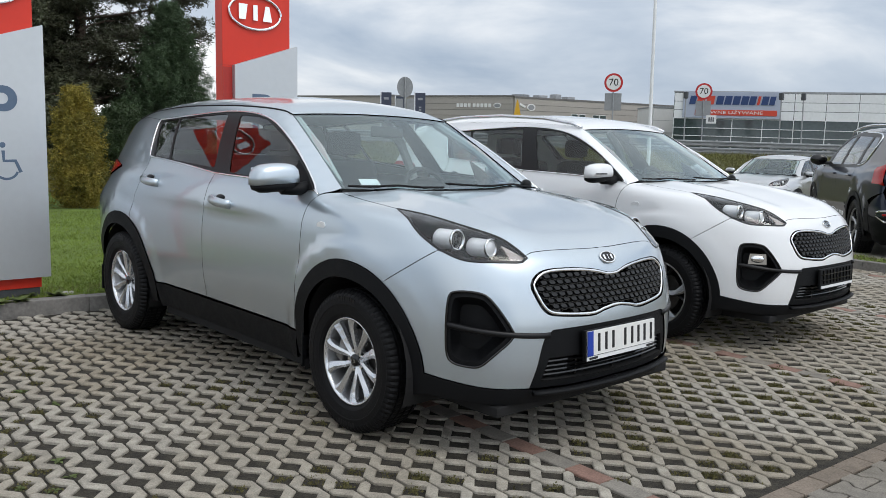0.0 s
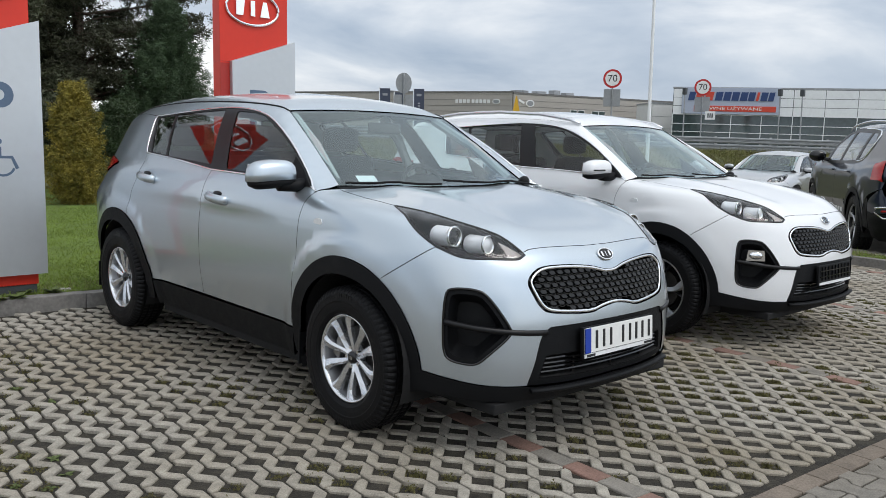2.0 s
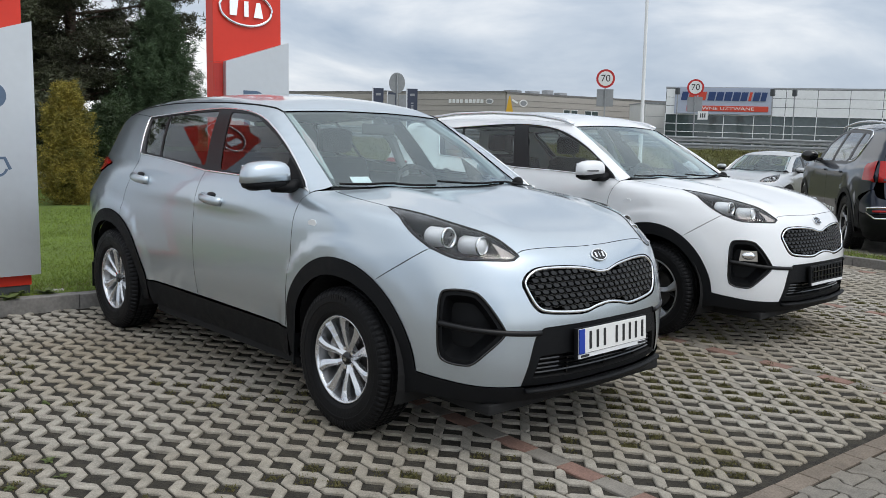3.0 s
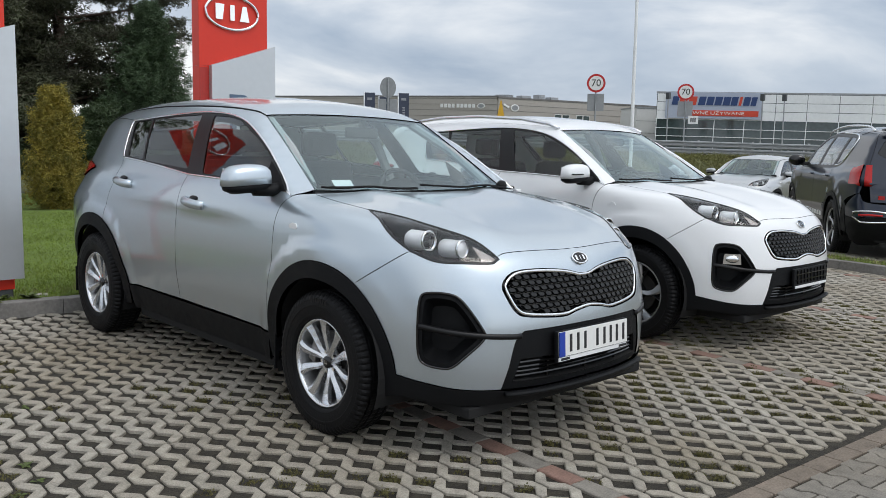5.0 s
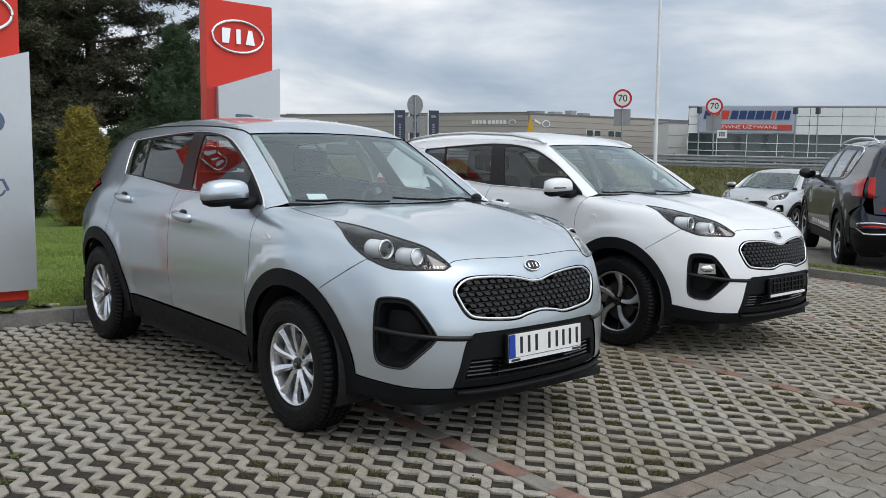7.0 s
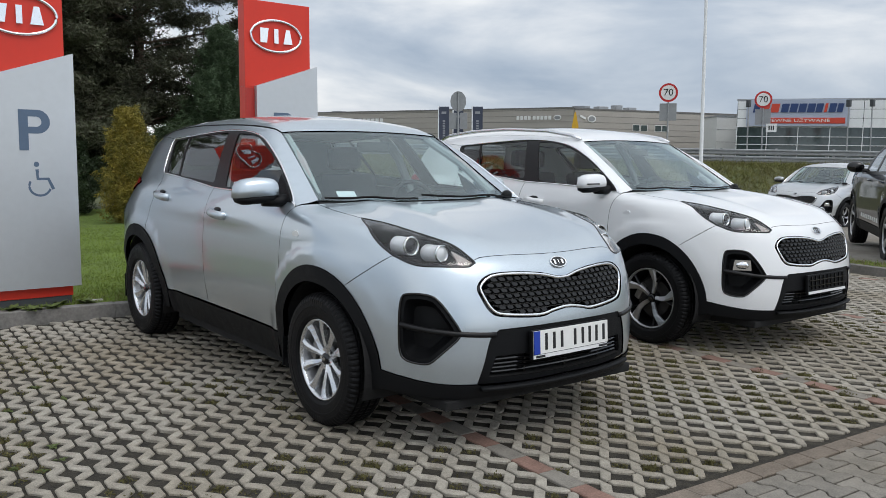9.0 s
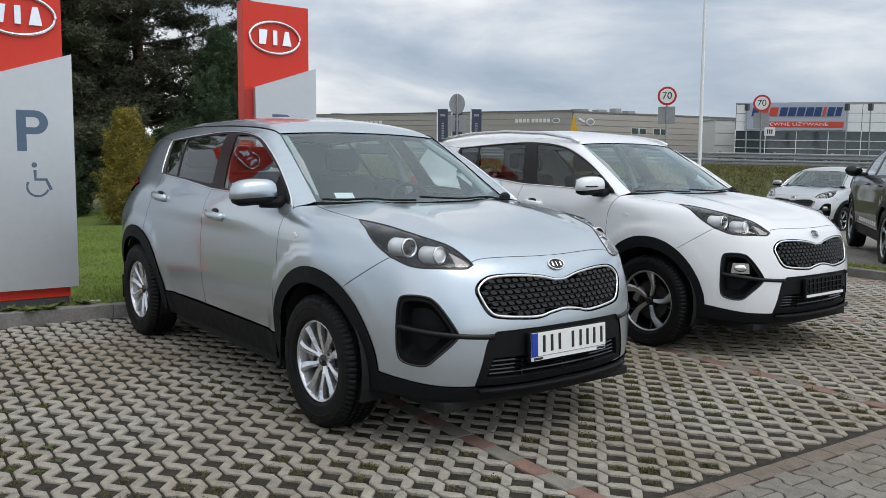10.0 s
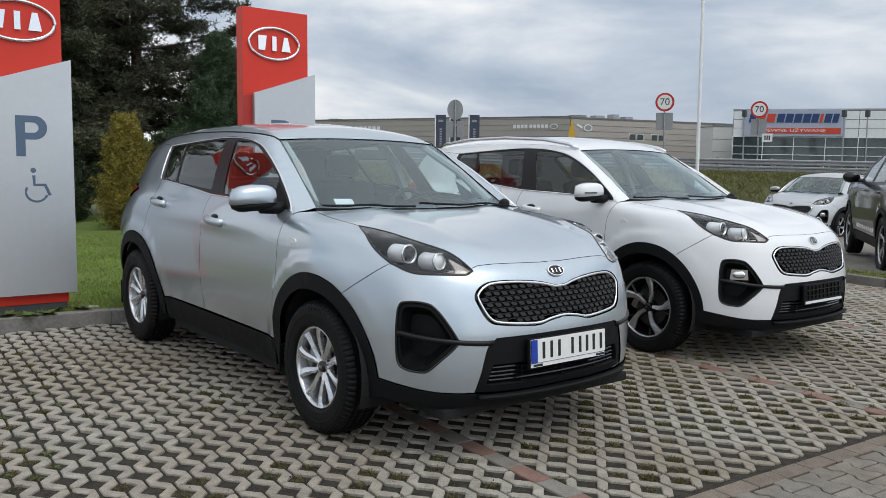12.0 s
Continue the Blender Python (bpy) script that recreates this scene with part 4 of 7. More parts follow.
            bmesh.ops.create_uvsphere(bm, u_segments=28, v_segments=14, radius=r * 0.80, matrix=q @ Matrix.Translation((0, 0, 0.0)) @ Matrix.Diagonal((1, 1, 0.5, 1)))
            part("projector", bm, M_SHELL if clear else M_GLOSS, lamp, "clear round lens" if clear else "dark glass projector", smooth=True)
        blink = pane([(-0.540, -1.915, 0.945), (-0.480, -2.006, 0.893), (-0.512, -2.012, 0.880), (-0.550, -1.996, 0.880)], 0.006)
        skin("indicator", "blink", blink, [], C_CORNER, M_INDIC, lamp, step=0.02, gap=0, offset=-0.012, flange=0.02, mirror=mir, label="ribbed clear indicator")
        # fog pocket, its fin
        cf = fog.mean(0)
        deep = snap(cf + (fog - cf) * np.array((0.84, 0.84, 0.86)))
        skin("pocket_frame", "fogframe", fog, [deep], C_CORNER, M_PLASTIC, bd, step=0.03, gap=0, offset=-0.006, flange=0.01, mirror=mir, label="black textured pocket frame")
        bowl("fog_pocket", "fogbowl", deep, C_CORNER, M_PLASTIC, bd, 0.085, 0.70, mirror=mir, label="black textured bumper pocket", lift=-0.006)
        rim_tube("pocket_edge", fog, 0.006, M_GLOSS, bd, mir, lift=-0.002)
        rim_tube("bumper_fin", snap(spline([(-0.785, -1.85, 0.606), (-0.70, -1.96, 0.588), (-0.596, -2.062, 0.575), (-0.46, -2.12, 0.566), (-0.42, -2.135, 0.570)])), 0.0140, M_SATIN, bd, mir, closed=False, lift=-0.004)
        if fogs:
            p = snap([(-0.700, -1.945, 0.650)])[0]
            n = grad(p[None])[0]
            c3 = p - n * 0.035
            n = np.array((n[0], n[1], 0)) / np.linalg.norm(n[:2])
            q = Matrix.Translation((s * -c3[0], c3[1], c3[2])) @ Vector((s * -n[0], n[1], 0)).to_track_quat("Z", "Y").to_matrix().to_4x4()
            fl = new("fog_lamp")
            fl.parent = bd
            bm = bmesh.new()
            prism(bm, [(x * 0.062 * (1 if y < 0 else 0.9), y * 0.036) for x, y in ((-1, -1), (1, -1), (1.05, 0), (0.95, 1), (-0.95, 1), (-1.05, 0))], 0.012, q)
            part("fog_bezel", bm, M_CHROME, fl, "chrome fog lamp bezel")
            bm = bmesh.new()
            bmesh.ops.create_uvsphere(bm, u_segments=20, v_segments=10, radius=1, matrix=q @ Matrix.Translation((0, 0, 0.012)) @ Matrix.Diagonal((0.045, 0.026, 0.012, 1)))
            part("fog_lens", bm, M_REFLECT, fl, smooth=True)
    # grille
    g2 = np.concatenate([snap(spline(GRILLE)), snap([(-p[0], p[1], p[2]) for p in rev(GRILLE)])[:1], snap([(-p[0], p[1], p[2]) for p in spline([(-p[0], p[1], p[2]) for p in flip(GRILLE)])])[1:]])
    gr = new("grille")
    gr.parent = bd
    tagged(gr, "black patterned grille in a chrome frame")
    bowl("grille_surround", "grillebowl", g2, C_FRONT, M_GLOSS, gr, 0.045, 0.97, lift=0.002)
    cg = g2.mean(0)
    chrome = cg + (g2 - cg) * np.array((0.962, 1, 0.90))
    rim_tube("chrome_frame", snap(chrome), 0.0062, M_CHROME, gr, lift=-0.004, squash=1.3)
    poly = np.stack([chrome[:, 0] * 0.985, (chrome[:, 2] - cg[2]) * 0.95 + cg[2]], 1)
    bm = bmesh.new()
    rows, tips = 9, []
    for i in range(rows):
        z = 0.632 + i * 0.0255
        for j in range(-13, 14):
            x = (j + 0.5 * (i % 2)) * 0.043
            if inside(np.array([[x, z]]), poly)[0] and inside(np.array([[x - 0.012, z + 0.005]]), poly)[0] and inside(np.array([[x + 0.012, z - 0.005]]), poly)[0]:
                y = float(NOSE(z) + 0.22 * x * x + 0.75 * abs(x) ** 6) + 0.020
                prism(bm, [(u * 0.88, v * 0.95) for u, v in ((-0.023, 0.001), (-0.012, 0.009), (0.010, 0.010), (0.023, 0.0), (0.012, -0.008), (-0.010, -0.0095))], 0.016, Matrix.Translation((x, y, z)) @ Matrix.Rotation(math.atan(0.44 * x), 4, "Z") @ Matrix.Rotation(radians(90), 4, "X") @ Matrix.Rotation(radians(-10), 4, "Z") @ Matrix.Rotation(radians(-16), 4, "X"))
                tips.append((x, y, z))
    part("grille_pattern", bm, M_GRILLE, gr, "rows of small gloss black lozenges")
    bm = bmesh.new()
    for x, y, z in tips:
        prism(bm, [(-0.018, -0.0084), (0.012, -0.0102), (0.021, -0.0008), (0.017, -0.0010), (0.010, -0.0072), (-0.016, -0.0056)], 0.0205, Matrix.Translation((x, y - 0.001, z)) @ Matrix.Rotation(math.atan(0.44 * x), 4, "Z") @ Matrix.Rotation(radians(90), 4, "X") @ Matrix.Rotation(radians(-10), 4, "Z") @ Matrix.Rotation(radians(10), 4, "X"))
    part("grille_edges", bm, M_GREYCHROME, gr, "dark chrome lower edges of the lozenges")
    # maker's badge: plain oval
    e0 = snap([(0, -2.09, 0.872)])[0]
    q = Matrix.Translation(Vector(e0)) @ Vector(grad(e0[None])[0]).to_track_quat("Z", "Y").to_matrix().to_4x4()
    bg = new("badge")
    bg.parent = bd
    bm = bmesh.new()
    tube(bm, [q @ Vector((0.052 * math.cos(t), 0.029 * math.sin(t), 0.004)) for t in [2 * math.pi * i / 32 for i in range(32)]], 0.0045, 8, True)
    part("oval_rim", bm, M_CHROME, bg, "chrome oval rim", smooth=True)
    bm = bmesh.new()
    prism(bm, [(0.052 * math.cos(2 * math.pi * i / 32), 0.029 * math.sin(2 * math.pi * i / 32)) for i in range(32)], 0.004, q)
    part("oval_field", bm, M_INK, bg)
    bm = bmesh.new()
    for x, w in ((-0.026, 0.012), (0.0, 0.005), (0.026, 0.012)):
        box(bm, x, 0, 0.006, w, 0.026, 0.004, 0.001, q)
    part("oval_marks", bm, M_CHROME, bg)
    # lower centre: black panel, slats, plate
    slot_full = np.concatenate([snap(spline([(0.43, -2.13, 0.462), (-0.43, -2.13, 0.462)])), snap(spline([(-0.43, -2.13, 0.462), (-0.462, -2.12, 0.365)])), snap(spline([(-0.462, -2.12, 0.365), (0.462, -2.12, 0.365)])), snap(spline([(0.462, -2.12, 0.365), (0.43, -2.13, 0.462)]))])
    centre_full = np.concatenate([snap(spline([(-p[0], p[1], p[2]) for p in rev(CHIN)])), snap(spline(CHIN)), snap(spline(CHEEK)), snap(spline([CHEEK[-1], (0.514, -2.095, 0.334)])), snap(spline([(-p[0], p[1], p[2]) for p in rev(CHEEK)]))])
    skin("lower_centre", "centre", centre_full, [slot_full], C_FRONT, M_PLASTIC, bd, offset=-0.006, label="black lower bumper panel")
    bowl("lower_intake", "intake", slot_full, C_FRONT, M_DARK, bd, 0.07, 0.97, lift=-0.006)
    bm = bmesh.new()
    for z in (0.382, 0.402, 0.422, 0.444):
        P = snap([(x, -2.17 + 0.22 * x * x, z) for x in np.linspace(-0.445, 0.445, 15)])
        tube(bm, P - grad(P) * 0.022, 0.0065, 6, False)
    for x in (-0.26, 0.0, 0.26):
        p = snap([(x, -2.17, 0.415)])[0]
        box(bm, p[0], p[1] + 0.028, 0.415, 0.010, 0.012, 0.095)
    part("intake_slats", bm, M_GLOSS, bd)
    lip = loop([(0, -2.17, 0.330), (-0.514, -2.095, 0.330)], SKIRT, [SKIRT[-1], sd(-1.752, 0.284)], [sd(-1.752, 0.284), (-0.68, -1.94, 0.276), (-0.45, -2.08, 0.276), (0, -2.14, 0.278)], [(0, -2.14, 0.278), (0, -2.17, 0.330)])
    both("lower_lip", "lip", lip, [], C_CORNER, M_PLASTIC, bd, step=0.05, offset=0.007, gap=0, label="black lower bumper lip")
    bm = bmesh.new()
    P = snap([(x, -2.15 + 0.2 * x * x, 0.318) for x in np.linspace(-0.50, 0.50, 17)])
    tube(bm, P + grad(P) * 0.018, 0.020, 8, False, 0.6)
    part("chin_edge", bm, M_PLASTIC, bd, smooth=True)
    pl = new("number_plate")
    pl.parent = bd
    tagged(pl, "white plate with blue band in a printed holder" if plate else "empty black plate holder with pale strip")
    pl.matrix_basis = pose(0, -2.198, 0.505, 90 - 4, 0, 0)
    part("plate_holder", boxed(0, 0, -0.012, 0.532, 0.140, 0.020, 0.005), M_PLASTIC, pl)
    if plate:
        part("plate", boxed(0.0, 0.010, 0.0025, 0.520, 0.112, 0.006, 0.002), M_PLATE, pl, "white plate")
        part("plate_band", boxed(-0.240, 0.010, 0.0045, 0.040, 0.110, 0.006, 0.001), M_PLATEBLUE, pl, "blue country band")
        for x in (-0.178, -0.125, -0.072, 0.020, 0.075, 0.125, 0.175, 0.228):
            part("character", boxed(x, 0.010, 0.0050, 0.018, 0.080, 0.003), M_INK, pl)
        part("holder_strip", boxed(0, -0.058, 0.000, 0.518, 0.018, 0.005, 0.001), M_STICKER, pl)
        for x in (-0.215, 0.225):
            part("holder_mark", boxed(x, -0.058, 0.0025, 0.06, 0.011, 0.003), M_INK, pl)
    else:
        for j in range(9):
            part("clip_rib", boxed(-0.22 + j * 0.055, 0.012, 0.001, 0.006, 0.095, 0.012, 0.001), M_GLOSS, pl)
        part("clip_rail", boxed(0, 0.030, 0.001, 0.50, 0.006, 0.010), M_GLOSS, pl)
        part("clip_rail", boxed(0, -0.010, 0.001, 0.50, 0.006, 0.010), M_GLOSS, pl)
        part("holder_strip", boxed(0, -0.058, 0.002, 0.518, 0.018, 0.006, 0.001), M_STICKER, pl)
    # black cladding: sills, arches
    sill = loop([sd(-0.83, 0.40), sd(0.0, 0.402), sd(0.835, 0.405)], [sd(0.835, 0.405), sd(0.80, 0.25)], [sd(0.80, 0.25), sd(-0.80, 0.245)], [sd(-0.80, 0.245), sd(-0.83, 0.40)])
    both("sill_cladding", "sill", sill, [], C_SIDE, M_PLASTIC, bd, step=0.06, offset=0.004, label="black plastic sill cladding")
    for k2, cy, rr in (("archF", -1.295, 0.466), ("archR", 1.300, 0.470)):
        inn = [sd((-1.300 if cy < 0 else 1.322) + 0.396 * math.cos(radians(a)), 0.350 + 0.396 * math.sin(radians(a))) for a in np.linspace(-12, 192, 26)]
        outer = arc(cy, 0.36, rr, -10, 190, 26)
        a = loop(outer, [outer[-1], inn[-1]], rev(inn), [inn[0], outer[0]])
        both("arch_cladding", k2, a, [], C_SIDE, M_PLASTIC, bd, step=0.05, offset=0.007, gap=0.0, flange=0.03, label="black plastic wheel-arch cladding")
        for s in (-1, 1):
            bm = bmesh.new()
            c = -1.300 if cy < 0 else 1.322
            rings = []
            for xx in (0.60, 0.88):
                rings.append([bm.verts.new((s * xx, c + 0.405 * math.cos(radians(t)), 0.352 + 0.405 * math.sin(radians(t)))) for t in range(-20, 201, 10)])
            for i in range(len(rings[0]) - 1):
                bm.faces.new((rings[0][i], rings[0][i + 1], rings[1][i + 1], rings[1][i]))
            bm.faces.new(rings[0])
            part("wheel_well", bm, M_DARK, bd)
            part("mud_flap", boxed(s * 0.79, c + 0.40, 0.315, 0.20, 0.012, 0.18, 0.004), M_PLASTIC, bd)
    # mirrors
    for s in (-1, 1):
        mi = new("door_mirror")
        mi.parent = bd
        mi.matrix_basis = pose(-0.06, 0.26, -0.01) if s > 0 else Matrix()
        bm = bmesh.new()
        prism(bm, [(-0.90, 1.118), (-0.70, 1.135), (-0.69, 1.262), (-0.80, 1.20)], 0.012, Matrix.Identity(4))
        for v in bm.verts:
            y, z, t = v.co.x, v.co.y, v.co.z
            v.co = (s * (float(GSIDE(z) + GPLAN(y)) + t), y, z)
        bmesh.ops.recalc_face_normals(bm, faces=bm.faces[:])
        part("mirror_sail", bm, M_PLASTIC, mi)
        bm = bmesh.new()
        tube(bm, [(s * 0.80, -0.815, 1.130), (s * 0.86, -0.81, 1.118), (s * 0.95, -0.795, 1.122)], 0.040, 10, False, 0.8)
        part("mirror_arm", bm, M_PLASTIC, mi, smooth=True)
        for nm, z0, z1, mt, k3 in (("mirror_cap", 1.150, 1.246, paint, 1.0), ("mirror_base", 1.108, 1.152, M_PLASTIC, 0.97)):
            bm = bmesh.new()
            rings = []
            prof = [(0.0, 1.0), (0.35, 1.0), (0.65, 0.95), (0.85, 0.82), (0.96, 0.62), (1.0, 0.35)] if nm == "mirror_cap" else [(0.0, 0.6), (0.4, 0.9), (1.0, 1.0)]
            for f, w in prof:
                z = z0 + (z1 - z0) * f
                rg = []
                for j in range(28):
                    t = 2 * math.pi * j / 28
                    c, q1 = math.cos(t), math.sin(t)
                    u = math.copysign(abs(c) ** 0.55, c) * 0.125 * w * k3
                    v = math.copysign(abs(q1) ** 0.7, q1) * (0.075 if q1 < 0 else 0.045) * w * k3
                    rg.append(bm.verts.new((s * (0.984 + u + 0.01 * (1 - w)), -0.775 + v + 0.10 * (u), z - 0.10 * u * (1 if u > 0 else 0.3))))
                rings.append(rg)
            for A, B in zip(rings, rings[1:]):
                for j in range(28):
                    bm.faces.new((A[j], A[(j + 1) % 28], B[(j + 1) % 28], B[j]))
            bm.faces.new(rings[0][::-1])
            bm.faces.new(rings[-1])
            bmesh.ops.recalc_face_normals(bm, faces=bm.faces[:])
            part(nm, bm, mt, mi, smooth=True)
        part("mirror_glass", boxed(s * 0.984, -0.728, 1.17, 0.20, 0.006, 0.105, 0.002), M_CHROME, mi)
        if fogs:
            part("mirror_indicator", boxed(s * 1.04, -0.853, 1.172, 0.13, 0.012, 0.010, 0.003, None), M_GLOSS, mi)
        p = snap([sd(-1.070, 0.966)])[0]
        bm = bmesh.new()
        prism(bm, [(-0.035, -0.012), (0.02, -0.015), (0.035, -0.004), (0.025, 0.012), (-0.005, 0.015), (-0.035, 0.004)], 0.006, Matrix.Translation((s * (-p[0] - 0.002), p[1], p[2])) @ Matrix.Rotation(radians(90 * s), 4, "Z") @ Matrix.Rotation(radians(90), 4, "X"))
        part("side_marker", bm, M_SHELL, bd, "pale side marker lamp")
    # wipers, washer trim
    for x0, y0, x1, y1 in ((0.62, -1.055, -0.05, -1.02), (-0.12, -1.085, -0.66, -0.955)):
        bm = bmesh.new()
        P = snap([(x0 + (x1 - x0) * t, y0 + (y1 - y0) * t - 0.03 * math.sin(math.pi * t), 1.13) for t in np.linspace(0, 1, 9)])
        tube(bm, P + grad(P) * 0.014, 0.0065, 6, False)
        part("wiper", bm, M_PLASTIC, bd)
    bm = bmesh.new()
    bmesh.ops.create_uvsphere(bm, u_segments=16, v_segments=8, radius=1, matrix=pose(0.69, -0.955, 1.130, 0, 0, 35) @ Matrix.Diagonal((0.065, 0.034, 0.032, 1)))
    part("cowl_corner", bm, M_PLASTIC, bd, smooth=True)
    if rails:
        for s in (-1, 1):
            bm = bmesh.new()
            tube(bm, [(s * x, y, z) for x, y, z in ((0.60, -0.30, 1.515), (0.605, -0.20, 1.552), (0.605, 0.1, 1.592), (0.60, 0.6, 1.608), (0.59, 1.1, 1.592), (0.575, 1.5, 1.550), (0.565, 1.62, 1.515))], 0.0135, 8, False, 1.2)
            part("roof_rail", bm, M_ALLOY, bd, "silver roof rail", smooth=True)
    else:
        for s in (-1, 1):
            rim_tube("roof_strip", snap(spline([(s * p[0], p[1], p[2]) for p in DITCH])), 0.006, M_PLASTIC, bd, closed=False, lift=-0.001)
    bm = bmesh.new()
    prism(bm, [(0, 0), (0.16, 0), (0.15, 0.02), (0.06, 0.055), (0.04, 0.055)], 0.02, pose(0.01, 1.72, 1.535, 90, 0, 90))
    part("shark_fin_aerial", bm, M_GLOSS, bd)
    # cabin
    cb = new("cabin")
    cb.parent = car
    seat(cb, -0.37, 0.05)
    seat(cb, 0.37, 0.05)
    seat(cb, 0, 0.95, True)
    part("dashboard", boxed(0, -0.66, 0.93, 1.36, 0.50, 0.26, 0.07), M_CABIN, cb)
    part("dash_top", boxed(0, -0.80, 1.02, 1.30, 0.36, 0.10, 0.04), M_CABIN, cb)
    part("floor_pan", boxed(0, 0.3, 0.40, 1.4, 3.0, 0.10), M_DARK, cb)
    for s in (-1, 1):
        part("door_card", boxed(s * 0.775, 0.1, 0.80, 0.06, 1.95, 0.64, 0.02), M_CABIN, cb)
        bm = bmesh.new()
        tube(bm, [(s * 0.745, 0.16, 1.10), (s * 0.68, 0.24, 1.34), (s * 0.575, 0.30, 1.50)], 0.032, 8)
        part("pillar_trim", bm, M_PALE, cb, "pale pillar lining")
        bm = bmesh.new()
        tube(bm, [(s * 0.65, -0.86, 1.14), (s * 0.60, -0.6, 1.32), (s * 0.54, -0.28, 1.48)], 0.028, 8)
        part("pillar_trim", bm, M_PALE, cb, "pale pillar lining")
    skin("headliner", "liner", snap([p * np.array((0.93, 0.96, 1)) + np.array((0, 0.03, 0)) for p in roof]), [], (0, 0, 1), M_PALE, cb, step=0.12, offset=-0.045, flange=0)
    bm = bmesh.new()
    sw = pose(0.37, -0.42, 1.03, 62, 0, 0)
    tube(bm, [sw @ Vector((0.185 * math.cos(t), 0.185 * math.sin(t), 0)) for t in [2 * math.pi * i / 32 for i in range(32)]], 0.016, 8, True)
    box(bm, 0, 0, -0.01, 0.12, 0.10, 0.05, 0.02, sw)
    for a in (0, 180, 270):
        box(bm, 0.11 * math.cos(radians(a)), 0.11 * math.sin(radians(a)), 0, 0.14 if a != 270 else 0.04, 0.035 if a != 270 else 0.14, 0.018, 0.004, sw)
    part("steering_wheel", bm, M_CABIN, cb)
    bm = bmesh.new()
    box(bm, 0, -0.44, 1.42, 0.24, 0.02, 0.065, 0.01)
    part("rear_view_mirror", bm, M_GLOSS, cb)
    if plate:
        p = snap([(-0.50, -0.93, 1.17)])[0]
        bm = bmesh.new()
        box(bm, 0, 0, 0, 0.11, 0.055, 0.001, 0, Matrix.Translation(Vector(p) - Vector(grad(p[None])[0]) * 0.009) @ Vector(grad(p[None])[0]).to_track_quat("Z", "X").to_matrix().to_4x4() @ Matrix.Rotation(radians(90), 4, "Z"))
        part("windscreen_sticker", bm, M_STICKER, cb, "small white paper sticker")
    # dark inner shell under the skin
    bm = bmesh.new()
    rings = []
    ys = [-1.98, -1.8, -1.5, -1.2, -1.0, -0.9, 0.0, 1.0, 1.8, 2.05]
    for y in ys:
        top = 1.03 if y > -0.95 else float(HOOD(y)) - 0.05
        w = 0.60 - max(0, -1.6 - y) * 0.35
        rings.append([bm.verts.new(p) for p in ((-w, y, 0.19), (w, y, 0.19), (w, y, top - 0.04), (w * 0.9, y, top), (-w * 0.9, y, top), (-w, y, top - 0.04))])
    for i, (A, B) in enumerate(zip(rings, rings[1:])):
        for j in range(6):
            if ys[i] >= -0.9 and j == 3:
                continue
            bm.faces.new((A[j], A[(j + 1) % 6], B[(j + 1) % 6], B[j]))
    bm.faces.new(rings[0])
    bm.faces.new(rings[-1])
    bmesh.ops.recalc_face_normals(bm, faces=bm.faces[:])
    part("underbody", bm, M_DARK, bd, "black underbody")
    part("undertray", boxed(0, -1.86, 0.235, 1.30, 0.36, 0.05, 0.01), M_DARK, bd)
    # unseen wide slab, added low down to deepen the shade under the car
    part("floor_light_block", boxed(0, 0.0, 0.215, 1.60, 1.68, 0.05, 0.01), M_DARK, bd)
    for s in (-1, 1):
        wheel(car, s * 0.800, -1.298, s, dark_wheels, 14 if s < 0 else 40, 0.972)
        wheel(car, s * 0.806, 1.325, s, dark_wheels, 50, 0.978)
    return car


# ---- the setting ----
PAVE = pose(0, 0, 0, 0, 0, -4.0)          # the paving's own axes
KERB_Y = 2.0                              # back kerb, along the paving's x
KERB_X = 7.29                              # side kerb, along the paving's y
BAND_Y = -2.975                             # band of bricks in front of the bays


def ground_height(x, y):
    """The lay of the land: level at the lot, then a bank up to the road."""
    d = x * 0.873 + y * 0.488
    t = max(0.0, min(1.0, (d - 23) / 13))
    base = 0.085 - 0.03 * min(max(0.0, d - 6), 16)
    h = base + t * t * (3 - 2 * t) * (1.18 - base)
    return h + 0.03 * noise.noise(Vector((x * 0.25, y * 0.25, 0)))


def make_ground():
    """One sheet from the lot to the horizon."""
    xs = [-900, -400, -150, -60] + [-30 + 2 * i for i in range(50)] + [90, 140, 220, 400, 900, 1800]
    ys = [-900, -300, -100, -40, -20] + [-10 + 2 * i for i in range(45)] + [100, 150, 240, 420, 900, 1800]
    V = [(x, y, ground_height(x, y) - 0.22 if abs(x) < 100 and abs(y) < 100 else (ground_height(x, y) - 0.22 - 0.012 * (math.hypot(x, y) - 100))) for y in ys for x in xs]
    n = len(xs)
    F = [(j * n + i, j * n + i + 1, (j + 1) * n + i + 1, (j + 1) * n + i) for j in range(len(ys) - 1) for i in range(n - 1)]
    g = raw("ground", V, F, M_BANK, None, "rough grassy ground rising to a bank", smooth=True)
    tagged(g, "", "ground", "", "structure")


make_ground()


